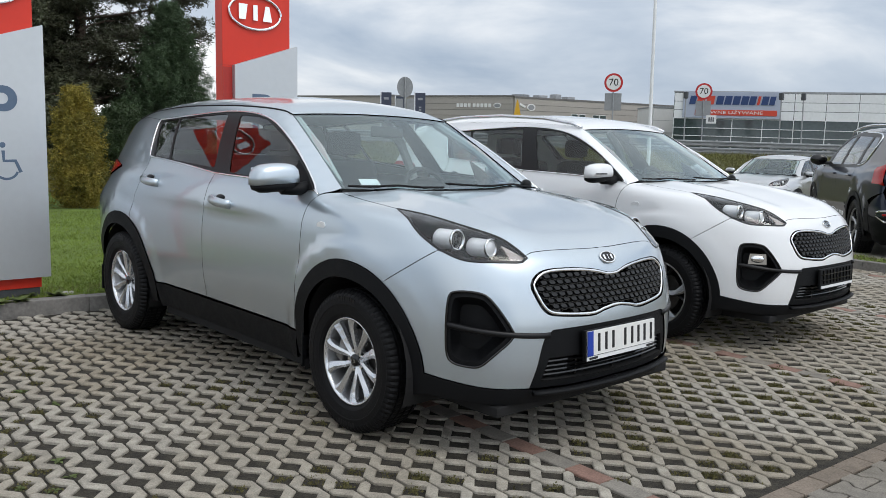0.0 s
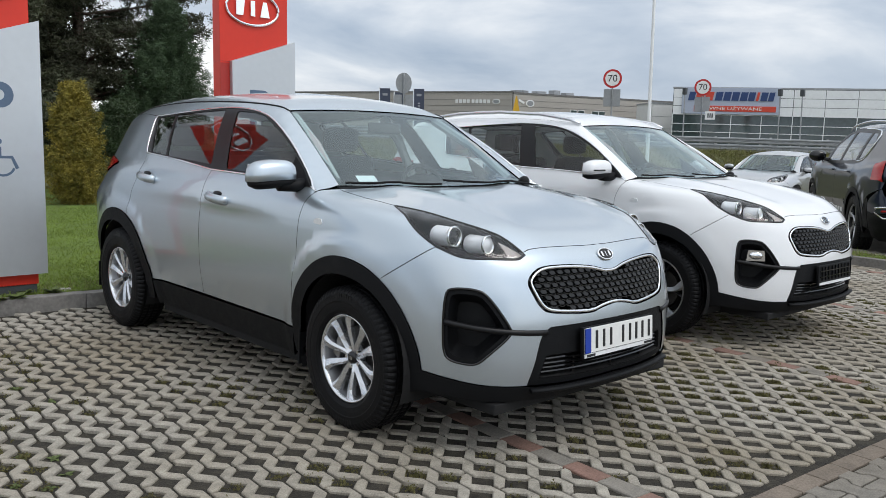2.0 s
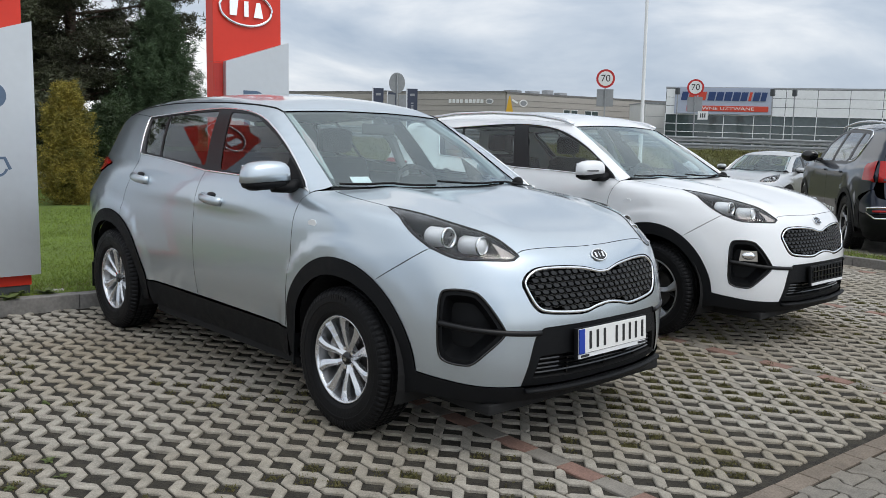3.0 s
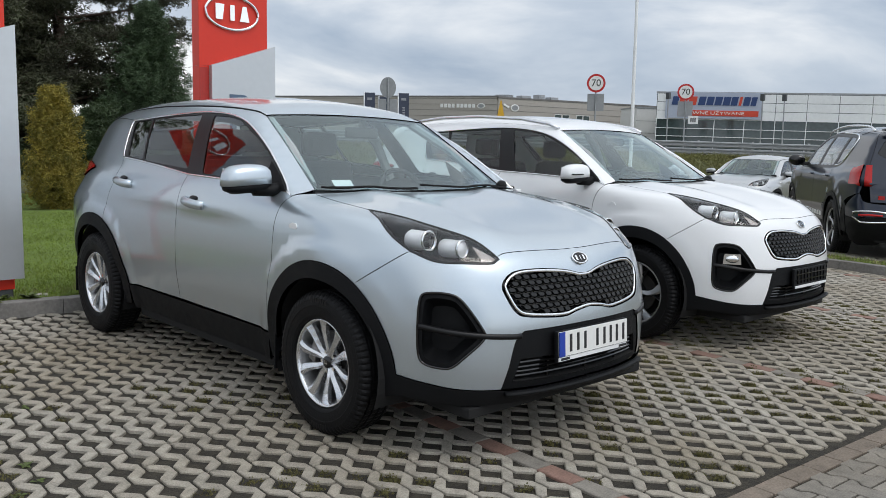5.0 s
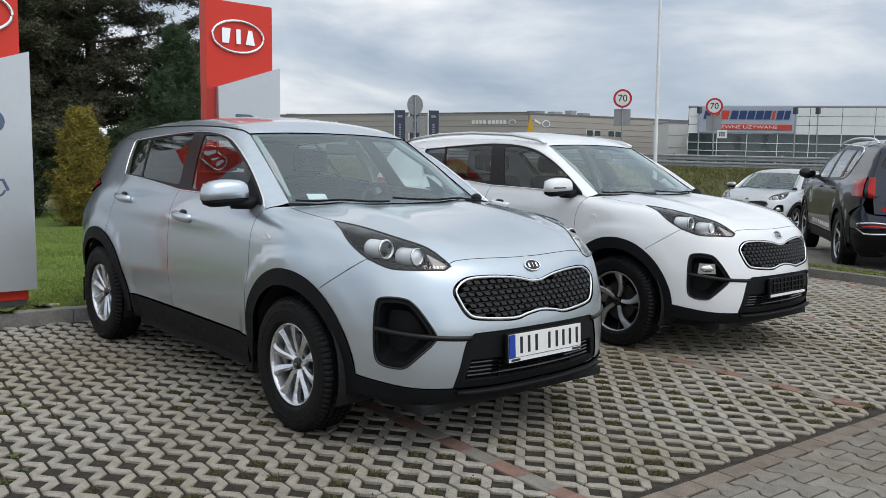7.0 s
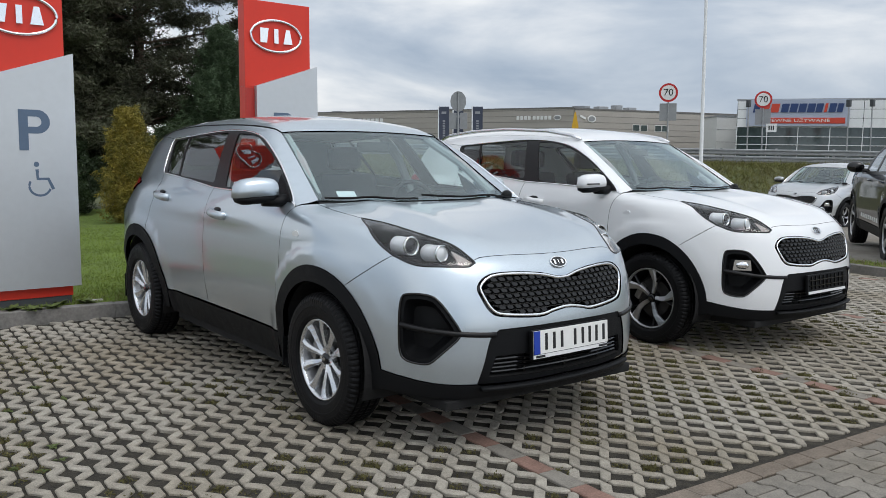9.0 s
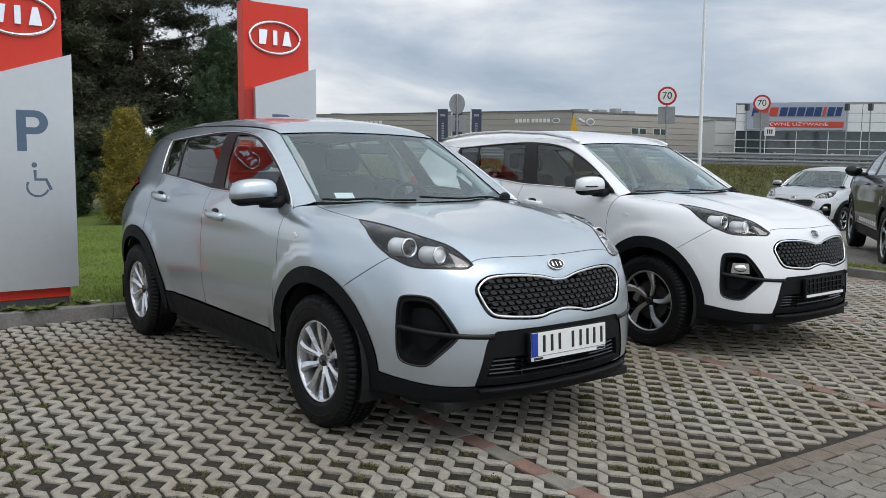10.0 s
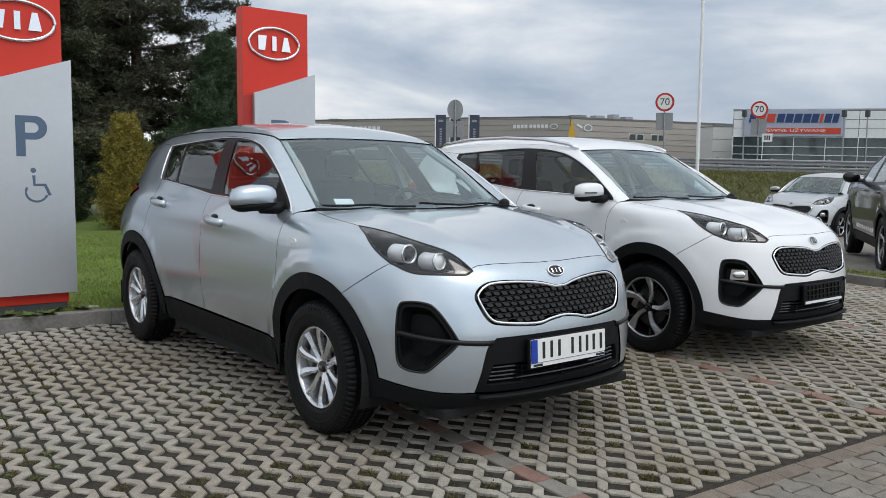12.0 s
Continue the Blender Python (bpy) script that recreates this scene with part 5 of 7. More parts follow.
def slab(name, x0, x1, y0, y1, z, material, label, m=PAVE, step=0.5, rough=0.0, kind="structure", cat="ground", fall=0.0):
    nx, ny = max(1, int((x1 - x0) / step)), max(1, int((y1 - y0) / step))
    V, F = [], []
    for j in range(ny + 1):
        for i in range(nx + 1):
            x, y = x0 + (x1 - x0) * i / nx, y0 + (y1 - y0) * j / ny
            V.append(m @ Vector((x, y, z - fall * (x - x0) + rough * noise.noise(Vector((x * 1.5, y * 1.5, 0.3))))))
    for j in range(ny):
        for i in range(nx):
            a = j * (nx + 1) + i
            F.append((a, a + 1, a + nx + 2, a + nx + 1))
    return tagged(raw(name, V, F, material, None, label, smooth=True), "", cat, "", kind)


slab("pavement", -9, KERB_X, -9.0, KERB_Y, -0.0125, M_SOIL, "dark soil under open grass pavers", rough=0.006, step=0.15)
slab("lane_side", -60, -9, -26, 14, -0.006, M_CONC2, "grey paving beyond the bays", cat="pavement", step=3.0)
slab("lane_corner", -9, -3.4, KERB_Y + 0.14, 14, 0.07, M_CONC2, "grey paving beside the lawn", cat="pavement", step=1.0)
slab("lawn", -3.4, 8.2, KERB_Y + 0.14, 13, 0.085, M_LAWN, "mown green lawn behind the kerb", rough=0.03, step=0.25)
slab("pavement_2", KERB_X + 0.45, 20, -14, 10, 0.10, M_CONC2, "pale paving of the neighbouring row", rough=0.004, cat="pavement", fall=0.036)
slab("verge", KERB_X + 0.14, KERB_X + 0.45, -14, KERB_Y, 0.085, M_LAWN, "narrow grass verge behind the kerb", rough=0.02, step=0.2)


def kerb_run(name, a, b, axis):
    """A line of kerbstones with bevelled tops, each a piece."""
    root = tagged(new(name), "grey concrete kerb of separate stones", "kerb", "", "structure")
    bm = boxed(0.499, 0, 0, 0.997, 0.12, 0.30, 0.007)
    me = bpy.data.meshes.new("kerbstone")
    bm.to_mesh(me)
    bm.free()
    me.materials.append(M_KERB)
    t = a
    while t < b:
        ob = new("kerbstone", me)
        ob.parent = root
        jit = random.uniform(-0.003, 0.003)
        ob.matrix_basis = PAVE @ (pose(t, KERB_Y + 0.06 + jit, -0.045 + jit) if axis == "x" else pose(KERB_X + 0.06 + jit, t, -0.045 + jit, 0, 0, 90))
        t += 1.0


kerb_run("kerb_back", -8.0, KERB_X, "x")
kerb_run("kerb_side", -9.0, KERB_Y, "y")


# ---- parked cars ----
build_suv("car", Matrix(), M_SILVER, "silver compact SUV with black cladding parked on pavers", False, False, False, True, "parked cars")
build_suv("car", pose(2.945, 0.24, 0, 0, 0, 0), M_WHITE, "white compact SUV with roof rails and bare plate holder", True, True, True, False, "parked cars")


# ---- sign pylons ----
def pylon(x, y, z, rz, label, parking):
    """Red sign post with a light grey slanted panel. Origin: front left foot of the red body."""
    e = thing("sign_pylon", Matrix.Translation((x, y, z)) @ LEAN @ pose(0, 0, 0, 0, 0, rz), label, "sign", "sign pylons")
    W, T, H = 0.715, 0.13, 2.755
    dz = -0.035 if parking else 0.0
    part("plinth", boxed(W / 2, T / 2, 0.09, W - 0.02, T - 0.02, 0.24, 0.004), M_BASEGREY, e, "dark grey plinth")
    part("red_body", boxed(W / 2, T / 2, 0.165 + (H - 0.165) / 2, W, T, H - 0.165, 0.004), M_RED, e, "glossy red sheet-metal body")
    bm = bmesh.new()
    prism(bm, [(0.095, 0.248), (0.768, 0.248), (0.768, 2.155 + dz), (0.095, 1.93 + dz)], 0.05, pose(0, -0.004, 0, 90, 0, 0))
    part("grey_panel", bm, M_SIGNGREY, e, "light grey panel with slanted top")
    part("edge_return", boxed(0.047, -0.003, 1.10, 0.090, 0.004, 1.62), M_REDSIDE, e)
    part("joint_line", boxed(W / 2, -0.0005, 1.925, W - 0.01, 0.003, 0.004), M_REDSIDE, e)
    part("joint_line", boxed(-0.0005, T / 2, 1.925, 0.003, T - 0.01, 0.004), M_REDSIDE, e)
    # maker's oval drawn as plain shapes
    cx, cz = (0.395, 2.395) if parking else (0.335, 2.425)
    bm = bmesh.new()
    tube(bm, [(cx + 0.272 * math.cos(t), -0.012, cz + 0.152 * math.sin(t)) for t in [2 * math.pi * i / 48 for i in range(48)]], 0.014, 8, True)
    part("oval_ring", bm, M_CHROME, e, "chrome oval ring", smooth=True)
    for poly in ([(-0.175, -0.07), (-0.105, -0.07), (-0.085, 0.07), (-0.175, 0.07)], [(-0.025, -0.07), (0.020, -0.07), (0.020, 0.07), (-0.025, 0.07)], [(0.075, -0.07), (0.175, -0.07), (0.145, 0.07), (0.105, 0.07)]):
        bm = bmesh.new()
        prism(bm, poly, 0.018, pose(cx, -0.003, cz, 90, 0, 0))
        part("raised_bar", bm, M_CHROME, e)
    px, pz = (0.345, 1.345) if parking else (0.272, 1.360)
    bm = bmesh.new()     # the letter P of the parking sign
    prism(bm, [(0, 0), (0.065, 0), (0.065, 0.30), (0, 0.30)], 0.002, pose(px, -0.055, pz, 90, 0, 0) @ Matrix.Scale(1.06, 4))
    out = [(0.065 + 0.0, 0.30)] + [(0.13 + 0.087 * math.sin(radians(a)), 0.2125 + 0.0875 * math.cos(radians(a))) for a in range(0, 181, 15)] + [(0.065, 0.125), (0.065, 0.175)]
    inn = [(0.12 + 0.038 * math.sin(radians(a)), 0.2125 + 0.0375 * math.cos(radians(a))) for a in range(180, -1, -15)] + [(0.065, 0.25)]
    prism(bm, out + inn, 0.002, pose(px, -0.0552, pz, 90, 0, 0) @ Matrix.Scale(1.06, 4))
    part("letter_p", bm, M_SLATE, e, "slate blue letter P")
    if parking:
        bm = bmesh.new()     # wheelchair pictogram
        q = lambda u, v: (0.398 + 0.9 * u, -0.0565, 0.99 + 0.88 * v)
        tube(bm, [q(0.095 + 0.088 * math.cos(radians(a)), 0.085 + 0.085 * math.sin(radians(a))) for a in range(150, 345, 12)], 0.010, 6, False)
        tube(bm, [q(0.075, 0.235), q(0.078, 0.150), q(0.165, 0.150), q(0.205, 0.055)], 0.014, 6, False)
        bmesh.ops.create_uvsphere(bm, u_segments=14, v_segments=8, radius=0.021, matrix=Matrix.Translation(q(0.072, 0.280)))
        for v in bm.verts:
            v.co.y = -0.0545 + (v.co.y + 0.0565) * 0.1
        part("wheelchair_symbol", bm, M_SLATE, e, "slate blue wheelchair symbol")
    return e


pylon(-1.84, 2.30, 0.005, 0, "red and grey parking sign pylon on the lawn", True)
pylon(0.628, 2.70, 0.07, 0, "red and grey sign pylon behind the silver car", False)


# ---- the big dark SUV seen from behind: its own shape and panels ----
B_PLAN = curve((-2.4, 0.80), (-1.9, 0.90), (-1.3, 0.945), (0, 0.94), (1.4, 0.945), (1.9, 0.925), (2.25, 0.86), (2.45, 0.78))
B_SECT = curve((0.15, -0.10), (0.40, -0.03), (0.70, 0.0), (0.95, -0.006), (1.08, -0.03), (1.2, -0.07))
B_TAIL = curve((0.25, 2.22), (0.40, 2.36), (0.55, 2.405), (0.72, 2.385), (0.95, 2.345), (1.15, 2.29), (1.3, 2.24))
B_HOOD = curve((-2.4, 0.90), (-2.1, 1.03), (-1.5, 1.12), (-0.9, 1.17), (2.4, 1.18))
B_ROOF = curve((-0.9, 1.45), (-0.3, 1.64), (0.3, 1.69), (1.0, 1.69), (1.7, 1.66), (2.1, 1.625))
B_GSIDE = curve((1.0, 0.925), (1.12, 0.885), (1.35, 0.80), (1.55, 0.70), (1.7, 0.60))


def big_shape(x, y, z):
    a = np.abs(x)
    side = a - B_PLAN(y) - B_SECT(z) - 0.012 * (arch(y, z, -1.41, 0.43) + arch(y, z, 1.41, 0.43)) * (z < 1.0)
    nose = -2.38 + 0.25 * a ** 2 + 0.5 * a ** 6 - y
    low = smax(smax(smax(side, nose, 0.15), z - B_HOOD(y) + 0.03 * a * a, 0.06), y - B_TAIL(z) + 0.07 * a ** 2, 0.10)
    low = smax(low, 0.22 - z, 0.03)
    gs = (a - B_GSIDE(z) + np.clip(y - 1.6, 0, 1) * 0.14) * 0.9
    roof = z - B_ROOF(y) + 0.05 * (a / 0.6) ** 2
    wind = ((z - 1.15) * 1.75 - 1.05 + 0.19 * a ** 2 - y) * 0.5
    rear = (y - 2.31 + 0.40 * (z - 1.12) + 0.07 * a ** 2) * 0.93
    green = smax(smax(smax(gs, roof, 0.09), wind, 0.03), rear, 0.05)
    return smin(low, smax(green, 0.95 - z, 0.02), 0.02)


def build_big_suv(m):
    SHAPE[0] = big_shape
    car = thing("car", m, "dark blue large SUV with roof rails seen tail first", "car", "parked cars")
    bd = new("body")
    bd.parent = car

    def fl(y, z):
        return (-float(B_PLAN(y) + B_SECT(z)), y, z)

    def gl(y, z):
        return (-float(B_GSIDE(z) - max(0, y - 1.6) * 0.14), y, z)

    def ar(c, a0, a1, r=0.46, n=10):
        return [fl(c + r * math.cos(radians(a0 + (a1 - a0) * i / (n - 1))), 0.37 + r * math.sin(radians(a0 + (a1 - a0) * i / (n - 1)))) for i in range(n)]
    S, R = (-1, 0, 0.1), (0, 1, 0.15)
    seam_a, seam_b, seam_c = [fl(-0.85, 1.10), fl(-0.85, 0.42)], [fl(0.15, 1.11), fl(0.16, 0.42)], [fl(1.12, 1.13), fl(1.10, 0.80)]
    # front wing, doors, quarter
    both("front_wing", "b_wing", loop([fl(-0.85, 1.10), fl(-0.85, 0.42)], [fl(-0.85, 0.42), ar(-1.41, 5, 60)[0]], ar(-1.41, 5, 150), [ar(-1.41, 5, 150)[-1], fl(-1.9, 0.8), fl(-1.95, 1.0)], [fl(-1.95, 1.0), fl(-1.4, 1.10), fl(-0.85, 1.10)]), [], S, M_NAVY, bd, step=0.1)
    both("front_door", "b_fdoor", loop([fl(-0.85, 1.10), fl(0.15, 1.11)], seam_b, [fl(0.16, 0.42), fl(-0.85, 0.42)], rev(seam_a)), [], S, M_NAVY, bd, step=0.12)
    rd = ar(1.41, 120, 174)
    both("rear_door", "b_rdoor", loop([fl(0.15, 1.11), fl(1.12, 1.13)], seam_c, [fl(1.10, 0.80), rd[0]], rd, [rd[-1], fl(0.16, 0.42)], rev(seam_b)), [], S, M_NAVY, bd, step=0.1)
    qa = ar(1.41, 8, 120)
    both("rear_quarter_panel", "b_quarter", loop(rev(seam_c), [fl(1.12, 1.13), gl(1.45, 1.20), gl(1.62, 1.42)], [gl(1.62, 1.42), gl(1.50, 1.56)], [gl(1.50, 1.56), (-0.60, 1.75, 1.62), (-0.56, 2.02, 1.58)], [(-0.56, 2.02, 1.58), (-0.68, 2.18, 1.32), (-0.74, 2.26, 1.13)], [(-0.74, 2.26, 1.13), (-0.79, 2.25, 0.85)], [(-0.79, 2.25, 0.85), fl(1.95, 0.72), qa[0]], qa), [], (-0.85, 0.5, 0.2), M_NAVY, bd, step=0.08)
    side = loop([fl(-0.85, 1.10), fl(0.15, 1.11), fl(1.12, 1.13), gl(1.45, 1.20), gl(1.62, 1.42)], [gl(1.62, 1.42), gl(1.50, 1.56)], [gl(1.50, 1.56), gl(0.6, 1.60), gl(-0.05, 1.56), gl(-0.55, 1.36), fl(-0.85, 1.10)])
    panes = {"front_window": pane([gl(-0.62, 1.14), gl(0.10, 1.15), gl(0.20, 1.54), gl(-0.05, 1.52), gl(-0.45, 1.36)]), "rear_door_window": pane([gl(0.22, 1.15), gl(1.0, 1.17), gl(1.12, 1.53), gl(0.32, 1.55)]), "quarter_window": pane([gl(1.14, 1.18), gl(1.42, 1.24), gl(1.56, 1.42), gl(1.46, 1.52), gl(1.22, 1.53)])}
    for mir in (False, True):
        for pn, pl in panes.items():
            skin(pn, "b_" + pn, pl, [], S, M_REARGLASS, bd, step=0.15, gap=0, offset=-0.004, flange=0, mirror=mir).visible_shadow = False
        skin("window_frame", "b_frame", side, list(panes.values()), S, M_SATIN, bd, step=0.08, mirror=mir)
        rim_tube("window_trim", snap(spline([gl(1.12, 1.155), gl(1.45, 1.205), gl(1.62, 1.42), gl(1.50, 1.555), gl(0.6, 1.60)])), 0.011, M_CHROME, bd, mir, "chrome window trim", closed=False)
        rim_tube("roof_rail", [np.array(p) for p in spline([(-0.63, -0.40, 1.57), (-0.63, -0.22, 1.635), (-0.625, 0.6, 1.685), (-0.615, 1.6, 1.662), (-0.60, 1.88, 1.60)])], 0.016, M_ALLOY, bd, mir, "silver roof rail", closed=False)
        # twin upright tail lamps
        rim = loop([(-0.87, 1.99, 1.20), (-0.785, 2.20, 1.20)], [(-0.785, 2.20, 1.20), (-0.795, 2.26, 0.95)], [(-0.795, 2.26, 0.95), (-0.885, 2.04, 0.955)], [(-0.885, 2.04, 0.955), (-0.87, 1.99, 1.20)])
        skin("tail_lamp", "b_tail1", rim, [], (-0.6, 0.8, 0.1), M_REDLAMP, bd, step=0.08, offset=0.008, mirror=mir, label="upright red tail lamp")
        rim = loop([(-0.760, 2.23, 1.19), (-0.695, 2.25, 1.19)], [(-0.695, 2.25, 1.19), (-0.700, 2.31, 0.95)], [(-0.700, 2.31, 0.95), (-0.770, 2.28, 0.95)], [(-0.770, 2.28, 0.95), (-0.760, 2.23, 1.19)])
        skin("tail_lamp", "b_tail2", rim, [], R, M_REDLAMP, bd, step=0.08, offset=0.008, mirror=mir, label="upright red tail lamp")
    roof = loop([(-0.56, 2.02, 1.58), (-0.60, 1.75, 1.62), gl(1.50, 1.56), gl(0.6, 1.60), gl(-0.05, 1.56), gl(-0.55, 1.36)], [gl(-0.55, 1.36), (0, -0.55, 1.52), (0.754, -0.55, 1.36)], [(-p[0], p[1], p[2]) for p in rev([(-0.56, 2.02, 1.58), (-0.60, 1.75, 1.62), gl(1.50, 1.56), gl(0.6, 1.60), gl(-0.05, 1.56), gl(-0.55, 1.36)])], [(0.56, 2.02, 1.58), (0, 2.09, 1.61), (-0.56, 2.02, 1.58)])
    skin("roof_panel", "b_roof", roof, [], (0, 0, 1), M_NAVY, bd, step=0.12)
    skin("bonnet", "b_hood", loop([(-0.80, -1.9, 1.0), (0, -2.2, 1.0), (0.80, -1.9, 1.0)], [(0.80, -1.9, 1.0), (0.78, -0.9, 1.14)], [(0.78, -0.9, 1.14), (0, -1.05, 1.16), (-0.78, -0.9, 1.14)], [(-0.78, -0.9, 1.14), (-0.80, -1.9, 1.0)]), [], (0, -0.2, 1), M_NAVY, bd, step=0.15)
    skin("windscreen", "b_wind", loop([(-0.70, -0.95, 1.17), (-0.70, -0.52, 1.40)], [(-0.70, -0.52, 1.40), (0, -0.45, 1.55), (0.70, -0.52, 1.40)], [(0.70, -0.52, 1.40), (0.70, -0.95, 1.17)], [(0.70, -0.95, 1.17), (0, -1.05, 1.17), (-0.70, -0.95, 1.17)]), [], (0, -0.6, 0.8), M_WIND, bd, step=0.15, flange=0).visible_shadow = False
    glass_loop = ring([(-0.52, 2.10, 1.53), (0, 2.15, 1.55), (0.52, 2.10, 1.53), (0.67, 2.20, 1.25), (0, 2.26, 1.22), (-0.67, 2.20, 1.25)], rounds=1)
    gate = loop([(-0.56, 2.02, 1.58), (0, 2.09, 1.61), (0.56, 2.02, 1.58)], [(0.56, 2.02, 1.58), (0.68, 2.18, 1.32), (0.74, 2.26, 1.13)], [(0.74, 2.26, 1.13), (0.70, 2.32, 0.75)], [(0.70, 2.32, 0.75), (0, 2.38, 0.74), (-0.70, 2.32, 0.75)], [(-0.70, 2.32, 0.75), (-0.74, 2.26, 1.13)], [(-0.74, 2.26, 1.13), (-0.68, 2.18, 1.32), (-0.56, 2.02, 1.58)])
    skin("tailgate", "b_gate", gate, [glass_loop], (0, 1, 0.3), M_NAVY, bd, step=0.08)
    skin("rear_window", "b_rear", glass_loop, [], (0, 1, 0.3), M_GLOSS, bd, step=0.1, offset=-0.004, flange=0, label="dark tinted rear window")
    bm = bmesh.new()
    box(bm, 0, 2.13, 1.615, 1.16, 0.16, 0.035, 0.012)
    part("roof_spoiler", bm, M_NAVY, bd)
    bump = loop([(-0.79, 2.25, 0.85), (-0.70, 2.32, 0.74), (0, 2.39, 0.735), (0.70, 2.32, 0.74), (0.79, 2.25, 0.85)], [(0.79, 2.25, 0.85), (0.86, 2.02, 0.70), (0.86, 2.0, 0.58)], [(0.86, 2.0, 0.58), (0, 2.42, 0.56), (-0.86, 2.0, 0.58)], [(-0.86, 2.0, 0.58), (-0.86, 2.02, 0.70), (-0.79, 2.25, 0.85)])
    skin("rear_bumper", "b_bump", bump, [], (0, 1, 0.05), M_NAVY, bd, step=0.08)
    low = loop([(-0.86, 2.0, 0.575), (0, 2.42, 0.555), (0.86, 2.0, 0.575)], [(0.86, 2.0, 0.575), (0.82, 2.0, 0.37)], [(0.82, 2.0, 0.37), (0, 2.36, 0.36), (-0.82, 2.0, 0.37)], [(-0.82, 2.0, 0.37), (-0.86, 2.0, 0.575)])
    skin("lower_bumper", "b_low", low, [], (0, 1, 0), M_PLASTIC, bd, step=0.08, label="black lower bumper")
    both("bumper_corner", "b_corner", loop([(-0.86, 2.02, 0.70), fl(1.95, 0.72), qa[0]], [qa[0], fl(1.88, 0.38)], [fl(1.88, 0.38), (-0.82, 2.0, 0.37)], [(-0.82, 2.0, 0.37), (-0.86, 2.0, 0.58), (-0.86, 2.02, 0.70)]), [], (-0.9, 0.4, 0), M_PLASTIC, bd, step=0.08, gap=0, offset=0.002)
    for s in (-1, 1):
        P = snap([(s * x, y, z) for x, y, z in spline([(0.80, 2.2, 0.58), (0.78, 2.2, 0.63), (0.52, 2.36, 0.63), (0.44, 2.38, 0.585), (0.50, 2.38, 0.53), (0.76, 2.22, 0.53)], 0.04)])
        rim_tube("exhaust_trim", P, 0.012, M_CHROME, bd, label="silver bumper trim ring")
        P = snap([(s * x, y, z) for x, y, z in spline([(0.74, 2.24, 0.595), (0.52, 2.36, 0.595)], 0.04)])
        rim_tube("bumper_reflector", P, 0.013, M_REDLAMP, bd, closed=False, label="red reflector strip")
        for c in (-1.41, 1.41):
            o2, i2 = ar(c, -8, 188, 0.47, 22), [fl(c + 0.40 * math.cos(radians(a)), 0.37 + 0.40 * math.sin(radians(a))) for a in np.linspace(188, -8, 22)]
            if s < 0:
                both("arch_cladding", "b_arch%d" % (c > 0), loop(o2, [o2[-1], i2[0]], i2, [i2[-1], o2[0]]), [], S, M_PLASTIC, bd, step=0.08, offset=0.006, flange=0.03)
            bm = bmesh.new()
            rr = [[bm.verts.new((s * xx, c + 0.41 * math.cos(radians(t)), 0.37 + 0.41 * math.sin(radians(t)))) for t in range(-20, 201, 10)] for xx in (0.60, 0.90)]
            for i in range(len(rr[0]) - 1):
                bm.faces.new((rr[0][i], rr[0][i + 1], rr[1][i + 1], rr[1][i]))
            bm.faces.new(rr[0])
            part("wheel_well", bm, M_DARK, bd)
            wheel(car, s * 0.83, c, s, True, 20, 1.05)
    P = snap([(x, 2.4, 0.63) for x in np.linspace(-0.44, 0.44, 9)])
    rim_tube("bumper_trim", P, 0.010, M_CHROME, bd, closed=False)
    both("sill_cladding", "b_sill", loop([fl(-0.93, 0.41), fl(0.93, 0.41)], [fl(0.93, 0.41), fl(0.9, 0.27)], [fl(0.9, 0.27), fl(-0.9, 0.27)], [fl(-0.9, 0.27), fl(-0.93, 0.41)]), [], S, M_PLASTIC, bd, step=0.1)
    part("underbody", boxed(0, 0.05, 0.66, 1.20, 4.4, 0.80, 0.05), M_DARK, bd)
    part("cabin_floor", boxed(0, 0.5, 1.06, 1.5, 2.9, 0.06), M_CABIN, bd)
    for x in (-0.38, 0.38):
        for y in (0.1, 1.05):
            part("seat_back", boxed(x, y, 1.25, 0.5, 0.14, 0.5, 0.06), M_CABIN, bd)
    for s in (-1, 1):
        bm = bmesh.new()
        bmesh.ops.create_uvsphere(bm, u_segments=18, v_segments=10, radius=1, matrix=Matrix.Translation((s * 1.05, -0.62, 1.20)) @ Matrix.Diagonal((0.125, 0.075, 0.085, 1)))
        part("mirror_housing", bm, M_GLOSS, bd, smooth=True)
        part("mirror_arm", boxed(s * 0.94, -0.62, 1.15, 0.14, 0.06, 0.05, 0.01), M_GLOSS, bd)
        for y in (-0.05, 0.92):
            bm = bmesh.new()
            x = float(B_PLAN(y) + B_SECT(1.02))
            tube(bm, [(s * (x + d), y + k, 1.02) for k, d in ((-0.11, 0), (-0.08, 0.025), (0.08, 0.025), (0.11, 0))], 0.013, 6)
            part("handle", bm, M_NAVY, bd)
        for k in range(9):
            part("side_print", boxed(s * (float(B_PLAN(-0.5 + k * 0.16)) - 0.012), -0.55 + k * 0.16, 0.50, 0.006, 0.10, 0.055), M_SIGNWHITE, bd, "white printed bar")
    pl = new("number_plate")
    pl.parent = bd
    pl.matrix_basis = pose(0, 2.36, 0.97, 98, 0, 180)
    part("plate", boxed(0, 0, 0, 0.52, 0.114, 0.008, 0.002), M_PLATE, pl, "white plate")
    part("plate_band", boxed(-0.238, 0, 0.003, 0.042, 0.110, 0.006), M_PLATEBLUE, pl, "blue country band")
    for x in (-0.17, -0.115, -0.06, 0.03, 0.085, 0.14, 0.195):
        part("character", boxed(x, 0, 0.005, 0.024, 0.078, 0.003), M_INK, pl)
    for k in range(7):
        p = snap([(-0.36 + 0.12 * k, 2.35, 0.80)])[0]
